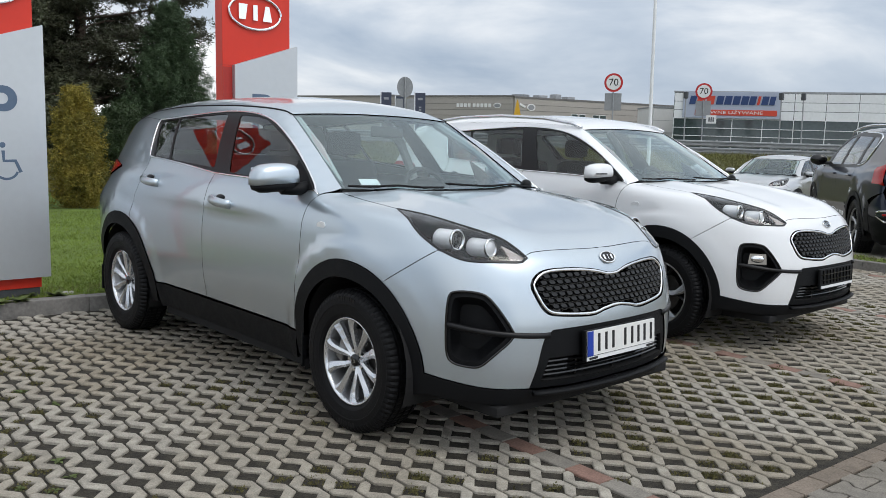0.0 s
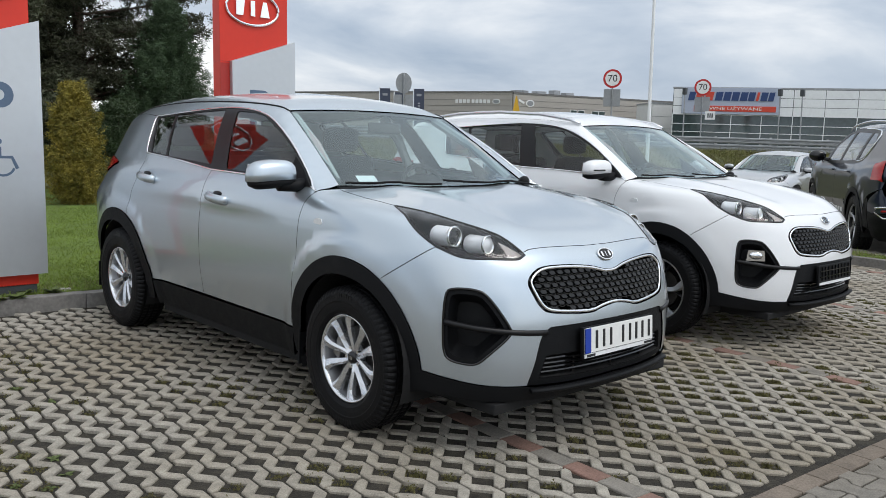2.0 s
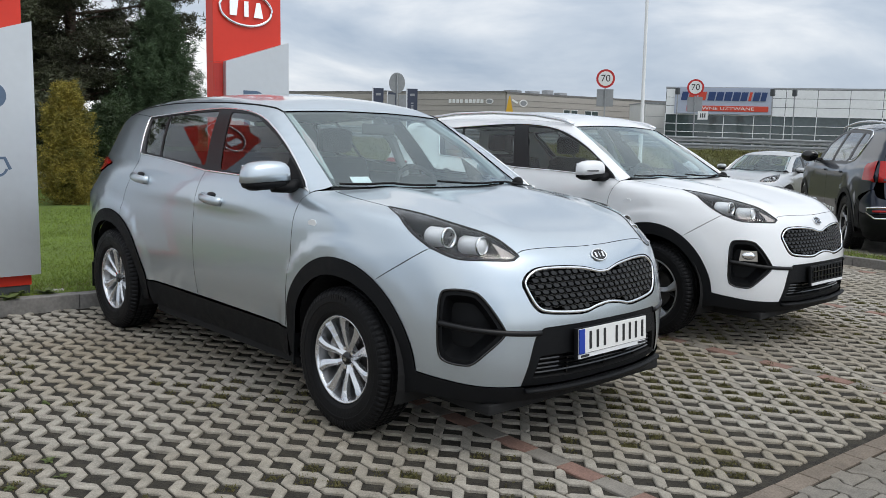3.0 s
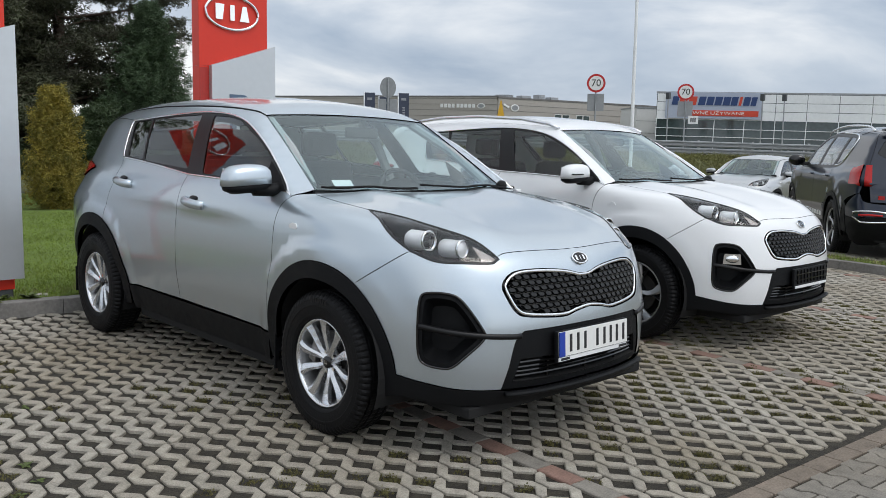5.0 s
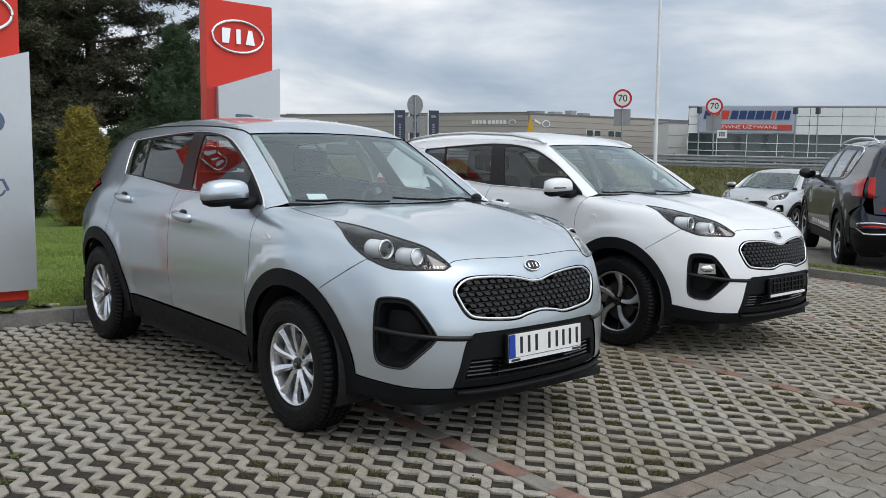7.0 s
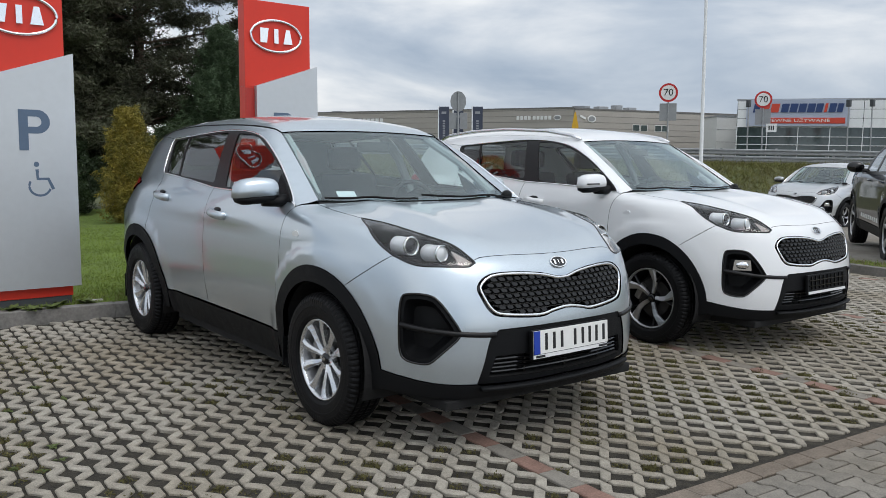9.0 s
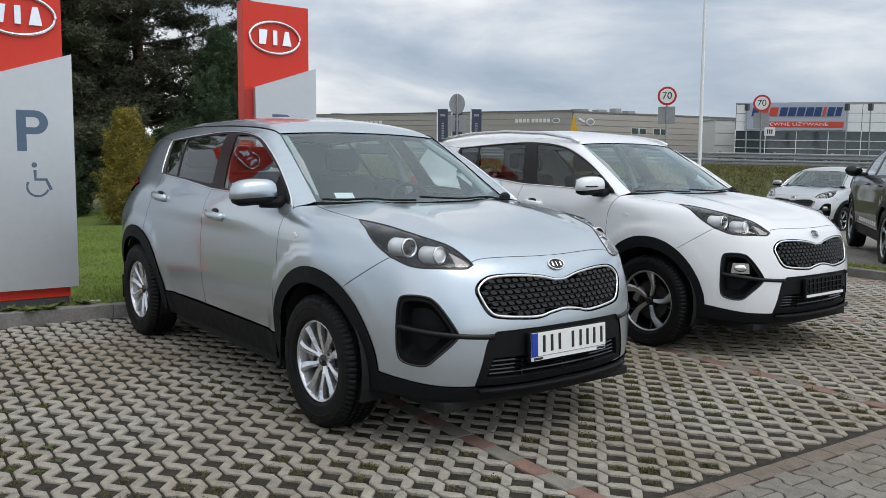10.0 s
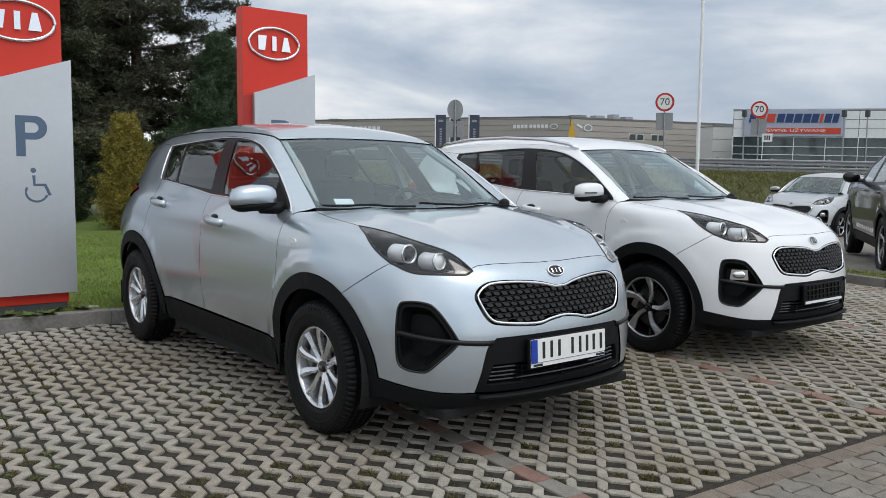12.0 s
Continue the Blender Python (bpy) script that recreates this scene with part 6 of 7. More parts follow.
        part("tailgate_bar", boxed(p[0], p[1] + 0.003, 0.80, 0.05, 0.008, 0.032), M_ALLOY, bd, "silver raised bar")
    p = snap([(0.58, 2.3, 0.80)])[0]
    part("small_badge", boxed(p[0], p[1] + 0.003, 0.81, 0.07, 0.008, 0.045), M_REDLAMP, bd, "small red badge")
    p = snap([(0.56, 2.3, 0.93)])[0]
    part("chrome_script", boxed(p[0], p[1] + 0.003, 0.93, 0.12, 0.008, 0.022), M_CHROME, bd)
    bm = bmesh.new()
    prism(bm, [(0, 0), (0.16, 0), (0.15, 0.02), (0.05, 0.07), (0.03, 0.07)], 0.02, pose(0.01, 1.75, 1.655, 90, 0, 90))
    part("shark_fin_aerial", bm, M_GLOSS, bd)
    SHAPE[0] = suv_shape
    return car


build_big_suv(pose(10.15, 0.12, 0.02, 0, 0, 124) @ Matrix.Diagonal((1, 1, 1.035, 1)))
build_suv("car", pose(17.44, 5.47, -0.26, 0, 0, -84) @ Matrix.Diagonal((0.98, 0.98, 0.93, 1)), M_GREYCAR, "grey compact crossover parked across the far row", False, True, True, False, "parked cars")


# ---- planting ----
def blades(name, pts, material, parent, per, length, width, spread, label="", kind="", droop=0.3, upness=0.3):
    """Tufts of thin pointed blades about given points."""
    n = len(pts)
    P = np.repeat(np.array(pts), per, 0)
    rs = np.random.RandomState(len(pts) + per)
    d = rs.normal(size=(n * per, 3))
    d[:, 2] = d[:, 2] * 0.7 + upness
    d /= np.linalg.norm(d, axis=1)[:, None]
    s = np.cross(d, rs.normal(size=d.shape))
    s /= np.linalg.norm(s, axis=1)[:, None]
    L = length * rs.uniform(0.6, 1.25, (n * per, 1))
    b = P + rs.normal(size=P.shape) * spread
    V = np.stack([b - s * width / 2, b + s * width / 2, b + d * L - np.array((0, 0, 1)) * L * droop * 0.3], 1).reshape(-1, 3)
    F = np.arange(len(V)).reshape(-1, 3)
    me = bpy.data.meshes.new(name)
    me.from_pydata(V.tolist(), [], F.tolist())
    me.materials.append(material)
    ob = new(name, me)
    if parent:
        ob.parent = parent
    return tagged(ob, label, "", "", kind)


def limb(bm, p, q, r0, r1, seg=6, bend=0.1):
    p, q = Vector(p), Vector(q)
    m = (p + q) / 2 + Vector((random.uniform(-1, 1), random.uniform(-1, 1), random.uniform(-0.5, 1))) * bend * (q - p).length
    pts = [p, (p + m) / 2 + (m - (p + q) / 2) * 0.3, m, (m + q) / 2, q]
    rings = []
    for i, c in enumerate(pts):
        r = r0 + (r1 - r0) * i / 4
        t = (pts[min(4, i + 1)] - pts[max(0, i - 1)]).normalized()
        a = t.orthogonal().normalized()
        b = t.cross(a)
        rings.append([bm.verts.new(c + r * (math.cos(2 * math.pi * k / seg) * a + math.sin(2 * math.pi * k / seg) * b)) for k in range(seg)])
    for A, B in zip(rings, rings[1:]):
        for k in range(seg):
            bm.faces.new((A[k], A[(k + 1) % seg], B[(k + 1) % seg], B[k]))
    return pts


def pine(x, y, h, spread, seed, label, gaps=0.12, per=11, wide=0.021):
    """A broad dark pine: tapered trunk, whorls of limbs, side shoots that end in needle clumps, with gaps between."""
    random.seed(seed)
    e = thing("pine_tree", Matrix.Translation((x, y, 0.02)) @ LEAN, label, "tree", "conifers behind the lawn")
    bm = bmesh.new()
    limb(bm, (0, 0, 0), (random.uniform(-0.2, 0.2), 0.1, h * 0.97), 0.17, 0.03, 9, 0.02)
    starts, ends = [], []
    z = 0.5
    while z < h * 0.97:
        f = z / h
        a0 = random.uniform(0, 6.28)
        for k in range(6):
            if random.random() < gaps:
                continue
            a = a0 + k * 1.05 + random.uniform(-0.3, 0.3)
            ln = spread * (1.0 - 0.80 * f ** 1.6) * random.uniform(0.55, 1.12)
            zz = z + random.uniform(-0.15, 0.15)
            tip = Vector((math.cos(a) * ln, math.sin(a) * ln, zz + ln * random.uniform(-0.05, 0.30)))
            ps = limb(bm, (0, 0, zz), tip, 0.045 * (1.1 - f), 0.010, 5, 0.07)
            side = Vector((-math.sin(a), math.cos(a), 0))
            n = max(4, int(ln * 7.5))
            for i in range(n):
                t = 0.28 + 0.72 * (i + random.random()) / n
                q = min(3, int(t * 4))
                c = ps[q].lerp(ps[q + 1], min(1.0, t * 4 - q))
                w = (1.12 - t) * ln * 0.40 * random.choice((-1, 1)) * random.uniform(0.4, 1.1)
                starts.append(tuple(c))
                ends.append(tuple(c + side * w + Vector((math.cos(a) * abs(w) * 0.6, math.sin(a) * abs(w) * 0.6, abs(w) * random.uniform(-0.1, 0.35)))))
        z += random.uniform(0.34, 0.50)
    part("trunk", bm, M_BARK, e, "rough brown trunk and limbs")
    A, B = np.array(starts), np.array(ends)
    rs = np.random.RandomState(seed)
    # three-sided twigs
    ring3 = np.array([(0.008, 0, 0), (-0.004, 0.007, 0), (-0.004, -0.007, 0)])
    V = np.concatenate([A[:, None] + ring3, B[:, None] + ring3 * 0.4], 1).reshape(-1, 3)
    F = [(6 * i + k, 6 * i + (k + 1) % 3, 6 * i + 3 + (k + 1) % 3, 6 * i + 3 + k) for i in range(len(A)) for k in range(3)]
    raw("twigs", V.tolist(), F, M_BARK, e)
    t = rs.uniform(0.40, 1.08, (len(A), per, 1))
    P = A[:, None] * (1 - t) + B[:, None] * t + rs.normal(size=(len(A), per, 3)) * (0.10, 0.10, 0.075) + (0, 0, 0.02)
    blades("crown", P.reshape(-1, 3), M_PINE, e, 9, 0.105, wide, 0.03, "dark green needle clumps with gaps", upness=0.4)
    return e


def spruce(x, y, h, r, seed, material, label, name="spruce_tree", sprays=420, per=34, size=0.12, wide=0.016, power=0.75, lift=0.25, ragged=0.3):
    """A conifer of many separate sprays round a straight trunk, with an uneven outline and dark gaps."""
    random.seed(seed)
    e = thing(name, Matrix.Translation((x, y, 0.03)) @ LEAN, label, "tree" if h > 3 else "shrub", "conifers behind the lawn")
    bm = bmesh.new()
    limb(bm, (0, 0, 0), (0, 0, h * 0.95), 0.025 * h, 0.01, 8, 0.01)
    pts = []
    for k in range(sprays):
        f = ((k + random.random()) / sprays) ** 1.15
        a = k * 2.39996 + random.uniform(-0.5, 0.5)
        swell = 1 + 0.35 * ragged * noise.noise(Vector((math.cos(a) * 1.6, math.sin(a) * 1.6, f * 5 + seed)))
        ln = (r * (1 - f) ** power * swell + 0.05) * random.uniform(1 - ragged, 1 + ragged * 0.45)
        z0 = h * (0.01 + 0.93 * f)
        up = lift * ln * random.uniform(0.5, 1.6)
        side = random.uniform(-0.35, 0.35)
        if k % 4 == 0:
            limb(bm, (0, 0, z0), (math.cos(a) * ln * 0.8, math.sin(a) * ln * 0.8, z0 + up * 0.6), 0.010, 0.003, 4)
        w = 0.05 + 0.09 * ln
        for i in range(per):
            t = 0.25 + 0.75 * random.random() ** 0.7
            b = a + side * t * t
            g = w * (1.15 - t)
            pts.append((math.cos(b) * ln * t + random.gauss(0, g), math.sin(b) * ln * t + random.gauss(0, g), z0 + up * t * t + random.gauss(0, g * 0.8)))
    part("trunk", bm, M_BARK, e)
    blades("crown", pts, material, e, 7, size, wide, 0.02, "", droop=0.4, upness=0.45)
    return e


pine(0.9, 14.6, 9.6, 3.3, 3, "large dark pine with ragged open crown", 0.02, 18, 0.030)
pine(3.9, 15.4, 10.5, 2.9, 5, "tall dark pine with sky between its limbs", 0.10, 16, 0.025)
pine(1.7, 16.4, 10.0, 2.9, 21, "dense dark pine behind the others", 0.02, 18, 0.030)
pine(-0.9, 17.2, 10.5, 3.4, 23, "tall dark pine standing behind the others", 0.02, 14, 0.034)
pine(2.6, 18.6, 10.0, 3.1, 61, "dense dark pine filling the row", 0.02, 13, 0.036)
pine(-3.0, 16.8, 9.8, 2.8, 51, "broad dark pine at the end of the row", 0.1, 7)
spruce(5.12, 13.4, 4.25, 1.15, 4, M_SPRUCE, "dense dark green conical conifer", sprays=760, per=30, size=0.10, wide=0.013, power=0.7, lift=0.75, ragged=0.45)
spruce(1.72, 9.5, 2.02, 0.42, 6, M_THUJA, "golden yellow-green thuja bush on the lawn", "thuja_bush", 560, 26, 0.050, 0.013, 0.50, 0.8, 0.5)
spruce(3.0, 11.0, 1.75, 0.7, 7, M_IVY, "dark green thuja bush behind the car", "thuja_bush", 320, 24, 0.06, 0.016, 0.5, 0.6, 0.3)
spruce(1.1, 12.0, 1.6, 0.95, 13, M_IVY, "low dark evergreen bush under conifers", "evergreen_bush", 320, 26, 0.08, 0.022, 0.5, 0.4, 0.35)
spruce(-0.3, 12.3, 2.6, 0.85, 9, M_IVY, "dark evergreen bush below the pines", "evergreen_bush", 320, 26, 0.08, 0.022, 0.5, 0.4, 0.35)
spruce(4.2, 13.6, 2.0, 0.9, 11, M_IVY, "low dark evergreen bush under conifers", "evergreen_bush", 320, 26, 0.08, 0.022, 0.5, 0.4, 0.35)


def grass_patch(name, n, x0, x1, y0, y1, z, material, label, length=0.06, width=0.006, m=PAVE, dense=None):
    rs = np.random.RandomState(n)
    q = np.stack([rs.uniform(x0, x1, n), y0 + (y1 - y0) * rs.uniform(0, 1, n) ** (dense or 1), np.full(n, z)], 1)
    R = np.array(m.to_3x3())
    ob = blades(name, q @ R.T, material, None, 3, length, width, 0.012, label, "stuff", upness=1.5)
    return tagged(ob, "", "grass", "", "stuff")


grass_patch("grass", 42000, -3.2, 2.4, KERB_Y + 0.14, 9.0, 0.085, M_GRASS, "short mown green grass", 0.040, 0.0055, dense=1.7)
grass_patch("dry_grass", 1300, -3.2, 2.4, KERB_Y + 0.13, KERB_Y + 0.55, 0.08, M_DRY, "pale dry grass along the kerb", 0.05, 0.006)
grass_patch("verge_dry_grass", 1800, KERB_X + 0.13, KERB_X + 0.46, -6, 2.0, 0.085, M_DRY, "pale dry grass on the narrow verge", 0.06, 0.008)
grass_patch("verge_grass", 800, KERB_X + 0.13, KERB_X + 0.46, -6, 2.0, 0.085, M_GRASS, "grass and weeds on the narrow verge", 0.075, 0.010)
rs = np.random.RandomState(77)
pts = []
for i in range(26000):
    d, t = rs.uniform(22.5, 37.0), rs.uniform(-26, 22)
    x, y = d * 0.873 + t * 0.488, d * 0.488 - t * 0.873
    pts.append((x, y, ground_height(x, y) - 0.22))
tagged(blades("bank_grass", pts, M_BANKGRASS, None, 4, 0.26, 0.030, 0.05, "rough olive grass and weeds on the road bank", "stuff", upness=1.3), "", "grass", "", "stuff")


def weed(x, y, z, n, seed, size):
    """A low rosette of broad leaves."""
    random.seed(seed)
    e = thing("weed", PAVE @ pose(x, y, z), "small green weed between kerb and paving", "weed", "weeds")
    bm = bmesh.new()
    for i in range(n):
        a, l = random.uniform(0, 6.28), random.uniform(0.02, 0.052) * size
        d, s = Vector((math.cos(a), math.sin(a), random.uniform(0.1, 0.6))), Vector((-math.sin(a), math.cos(a), 0))
        v = [bm.verts.new(p) for p in (Vector((0, 0, 0)), d * l * 0.5 + s * 0.012 * size, d * l - Vector((0, 0, 0.012)), d * l * 0.5 - s * 0.012 * size)]
        bm.faces.new(v)
    part("leaves", bm, M_WEED, e)


for i, (wx, wy) in enumerate([(-1.62, 2.02), (-1.48, 2.05), (-1.40, 2.20), (-1.20, 2.14), (-2.13, -0.91), (-2.01, -0.97), (-1.98, -1.19), (-2.05, -0.32), (-1.85, -0.20), (-2.20, -1.12), (-2.08, -1.32), (-1.86, 0.09), (-2.3, -0.62), (-1.75, 2.1)]):
    if wy < 1.5:        # in the middle of the nearest open cell
        k = round((wx + 0.652) / 0.096)
        wx = -0.652 + k * 0.096
        wy = -2.183 + (0.1 if k % 2 else 0.0) + round((wy + 2.183 - (0.1 if k % 2 else 0.0)) / 0.2) * 0.2
    weed(wx, wy, 0.11 if wy > 1.5 else -0.012, 34 if wy > 1.5 else 14, 40 + i, 1.9 if wy > 1.5 else 0.8)
for i, (sx, sy) in enumerate([(-1.10, 2.24)]):
    st = thing("stone", PAVE @ pose(sx, sy, 0.10, 0, 0, 30 * i), "flat pale stone lying by the sign foot", "stone")
    part("stone_body", boxed(0, 0, 0.0, 0.10, 0.06, 0.03, 0.010), M_STONE, st)


# ---- road, signs and buildings beyond ----
ALONG, ACROSS = Vector((0.488, -0.873, 0)), Vector((0.873, 0.488, 0))


def road_point(s, d, z=0.0):
    """s metres along the road from a mark, d metres out from the lot."""
    p = Vector((33.4, 15.6, 0)) + ALONG * s + ACROSS * (d - 36.8)
    return Vector((p.x, p.y, z))


def strip(name, s0, s1, d0, d1, z, material, label, cat):
    ob = raw(name, [road_point(s0, d0, z), road_point(s1, d0, z), road_point(s1, d1, z), road_point(s0, d1, z)], [(0, 1, 2, 3)], material, None, label)
    return tagged(ob, "", cat, "", "structure")


strip("road", -150, 60, 37.6, 56, 1.06, M_ASPHALT, "grey asphalt dual carriageway behind the rail", "road")


def guard_rail(d, label):
    m = Matrix.Translation(road_point(-40, d, 0.96)) @ pose(0, 0, 0, 0, 0, math.degrees(math.atan2(ALONG.y, ALONG.x)))
    e = thing("guard_rail", m, label, "guard rail", "guard rails")
    prof = [(0, -0.15), (0.05, -0.12), (0.05, -0.06), (0.0, -0.02), (0.0, 0.02), (0.05, 0.06), (0.05, 0.12), (0, 0.15), (-0.006, 0.15), (-0.006, -0.15)]
    for z in (0.28, 0.60):
        bm = bmesh.new()
        vs = [[bm.verts.new((xx, -p[0] - 0.06, z + p[1] * 0.85)) for p in prof] for xx in (0, 70)]
        for i in range(len(prof)):
            bm.faces.new((vs[0][i], vs[0][(i + 1) % len(prof)], vs[1][(i + 1) % len(prof)], vs[1][i]))
        part("rail_beam", bm, M_STEEL, e, "galvanised W-beam")
    for i in range(29):
        part("rail_post", boxed(1 + 2.4 * i, 0, 0.22, 0.10, 0.06, 1.1), M_STEEL, e)


guard_rail(36.8, "galvanised steel guard rail with double beam")
guard_rail(46.5, "galvanised steel guard rail along the median")


def facing(x, y, z, extra=0):
    """A pose whose -y side faces the lot."""
    return Matrix.Translation((x, y, z)) @ LEAN @ pose(0, 0, 0, 0, 0, math.degrees(math.atan2(-(x + 3.1), (y + 4.7))) + extra)


def disc(bm, r, thick, y, seg=36):
    bmesh.ops.create_cone(bm, cap_ends=True, segments=seg, radius1=r, radius2=r, depth=thick, matrix=Matrix.Translation((0, y, 0)) @ Matrix.Rotation(radians(90), 4, "X"))


def speed_sign(x, y, z, foot, small):
    e = thing("speed_sign", facing(x, y, z), "round speed limit sign on a steel post", "road sign", "road signs")
    bm = bmesh.new()
    rod(bm, (0, 0.05, 0.35), (0, 0.05, foot - z), 0.035, 8)
    part("post", bm, M_STEEL, e)
    bm = bmesh.new()
    disc(bm, 0.42, 0.02, 0)
    part("red_ring", bm, M_SIGNRED, e, "red border")
    bm = bmesh.new()
    disc(bm, 0.325, 0.01, -0.013)
    part("white_face", bm, M_SIGNWHITE, e, "white face")
    words("number", "70", 0.44, pose(0, -0.022, 0, 90, 0, 0), M_INK, e, 0.006, label="black figures 70")
    for k in (-0.19, 0.19):
        part("back_plate", boxed(k * 1.02, 0.09, -0.86, 0.36, 0.02, 0.78, 0.01), M_SIGNBACK, e, "grey back of a road sign")
    if small:
        part("small_plate", boxed(0.42, -0.02, -1.42, 0.50, 0.015, 0.42, 0.01), M_SIGNWHITE, e, "small white plate")
        for k in (-0.1, 0.0, 0.1):
            part("plate_mark", boxed(0.42 + k, -0.03, -1.42, 0.06, 0.006, 0.22), M_INK, e)


speed_sign(28.93, 19.11, 4.15, 0.9, False)
speed_sign(36.31, 18.87, 4.20, 0.9, True)
e = thing("road_sign", facing(21.08, 24.48, 3.56), "grey back of a round road sign on a post", "road sign", "road signs")
bm = bmesh.new()
rod(bm, (0, 0.0, 0.42), (0, 0.0, -3.0), 0.04, 8)
part("post", bm, M_STEEL, e)
bm = bmesh.new()
disc(bm, 0.45, 0.02, 0.05)
bmesh.ops.transform(bm, matrix=Matrix.Diagonal((0.78, 1, 1.0, 1)), verts=bm.verts[:])
part("round_plate", bm, M_SIGNBACK, e, "round grey plate")
for k in (-0.24, 0.24):
    part("back_plate", boxed(k, 0.06, -0.86, 0.34, 0.02, 0.72, 0.01), M_SIGNBACK, e)

e = thing("lamp_post", Matrix.Translation((21.63, 12.12, 0.2)) @ LEAN, "tall white tapered lamp post beside the road", "lamp post")
bm = bmesh.new()
rod(bm, (0, 0, 0), (0, 0, 10.5), 0.066, 14, 0.04)
part("pole", bm, M_POLE, e, smooth=False)
bm = bmesh.new()
rod(bm, (0, 0, 10.45), (1.2, 0.6, 10.7), 0.04, 8)
part("arm", bm, M_POLE, e)
part("lamp_head", boxed(1.4, 0.7, 10.7, 0.5, 0.25, 0.09, 0.03), M_POLE, e)


def flag(x, y, top, h):
    e = thing("banner_flag", facing(x, y, top), "navy advertising banner on a white mast", "banner", "banner flags")
    bm = bmesh.new()
    rod(bm, (-0.36, 0, 0.05), (-0.36, 0, -h - 1.6), 0.04, 8)
    part("mast", bm, M_POLE, e)
    part("cloth", boxed(0.02, 0, -h / 2, 0.72, 0.02, h, 0.005), M_BANNER, e, "navy cloth")
    part("emblem", boxed(0.02, -0.014, -0.42, 0.34, 0.005, 0.16, 0.002), M_SIGNBACK, e)
    for k in range(9):
        part("printed_bar", boxed(0.02, -0.014, -1.0 - k * 0.17, 0.17, 0.005, 0.10), M_SIGNBACK, e)


flag(34.22, 42.14, 4.42, 2.9)
flag(36.04, 40.64, 4.46, 2.9)
flag(35.5, 42.1, 4.2, 2.9)


def hall(name, a, b, top, base, depth, material, label, seams, seam_mat):
    """A long clad hall whose front runs from a to b."""
    a, b = Vector((*a, base)), Vector((*b, base))
    L = (b - a).length
    m = Matrix.Translation(a) @ pose(0, 0, 0, 0, 0, math.degrees(math.atan2(b.y - a.y, b.x - a.x)))
    e = thing(name, m, label, "building", "far buildings")
    H = top - base
    part("wall", boxed(L / 2, depth / 2, H / 2, L, depth, H), material, e)
    part("roof", boxed(L / 2, depth / 2, H + 0.06, L + 0.1, depth + 0.1, 0.14), seam_mat, e, "flat roof with metal edge")
    k = 0.55
    while k < H:
        part("cladding_joint", boxed(L / 2, -0.012, k, L, 0.02, 0.035), seam_mat, e)
        k += seams
    return e, L, H


# clad showroom: two faces meeting in a corner
h1, L1, H1 = hall("showroom", (53.0, 100.0), (62.8, 56.5), 5.95, 0.9, 18, M_HALL, "long taupe clad showroom hall with bar lettering", 0.62, M_HALLDARK)
def wall_oval(parent, x, z, w, h):
    bm = bmesh.new()
    prism(bm, [(x + w / 2 * math.cos(2 * math.pi * i / 24), z + h / 2 * math.sin(2 * math.pi * i / 24)) for i in range(24)], 0.05, pose(0, -0.02, 0, 90, 0, 0))
    part("sign_oval", bm, M_SIGNWHITE, parent)
    bm = bmesh.new()
    prism(bm, [(x + w * 0.38 * math.cos(2 * math.pi * i / 24), z + h * 0.36 * math.sin(2 * math.pi * i / 24)) for i in range(24)], 0.02, pose(0, -0.07, 0, 90, 0, 0))
    part("sign_oval_field", bm, M_SIGNBACK, parent)


for j in range(9):
    part("sign_bar", boxed(L1 - 6.9 + j * 0.49 + (0.14 if j > 3 else 0), -0.05, H1 - 0.95, 0.34, 0.05, 0.40), M_SIGNWHITE, h1, "white raised bar")
wall_oval(h1, L1 - 1.9, H1 - 0.95, 0.95, 0.55)
for j in range(6):
    part("sign_bar", boxed(L1 - 31.0 + j * 0.75, -0.05, H1 - 1.05, 0.52, 0.05, 0.50), M_SIGNWHITE, h1, "white raised bar")
h2, L2, H2 = hall("showroom_wing", (62.85, 56.35), (86.0, 49.0), 5.85, 0.9, 16, M_HALL, "taupe clad showroom wing with narrow windows", 0.62, M_HALLDARK)
wall_oval(h2, 2.0, H2 - 0.95, 1.0, 0.75)
part("sign_mark", boxed(0.95, -0.05, H2 - 0.80, 0.75, 0.05, 0.22, 0.02, Matrix.Translation((0.95, 0, H2 - 0.8)) @ Matrix.Rotation(radians(25), 4, "Y") @ Matrix.Translation((-0.95, 0, 0.8 - H2))), M_SIGNWHITE, h2)
for k in (7.5, 8.5, 10.3, 11.2):
    w = new("window")
    w.parent = h2
    part("pane", boxed(k, -0.02, H2 - 1.75, 0.78, 0.05, 0.6), M_WINDOW, w)
    part("frame", boxed(k, -0.01, H2 - 1.75, 0.88, 0.04, 0.70), M_SIGNWHITE, w)
for k, w, zz in ((5.5, 1.2, 0.5), (7.5, 0.8, 0.7), (9.2, 1.0, 0.5)):
    part("roof_unit", boxed(k, 4, H2 + zz / 2 + 0.1, w, 1.2, zz, 0.03), M_STEEL, h2)
for k in (L1 - 40, L1 - 20, L1 - 2):
    part("roof_unit", boxed(k, 5, H1 + 0.3, 1.6, 1.2, 0.4, 0.03), M_STEEL, h1)
hall("store", (69.8, 44.0), (72.6, 41.6), 5.1, 0.9, 6, M_HALLWHITE, "small pale clad store building", 1.2, M_SIGNBACK)
hall("store", (72.8, 41.4), (76.2, 38.6), 4.95, 0.9, 6, M_HALLDARK, "small dark grey clad store building", 1.2, M_HALL)

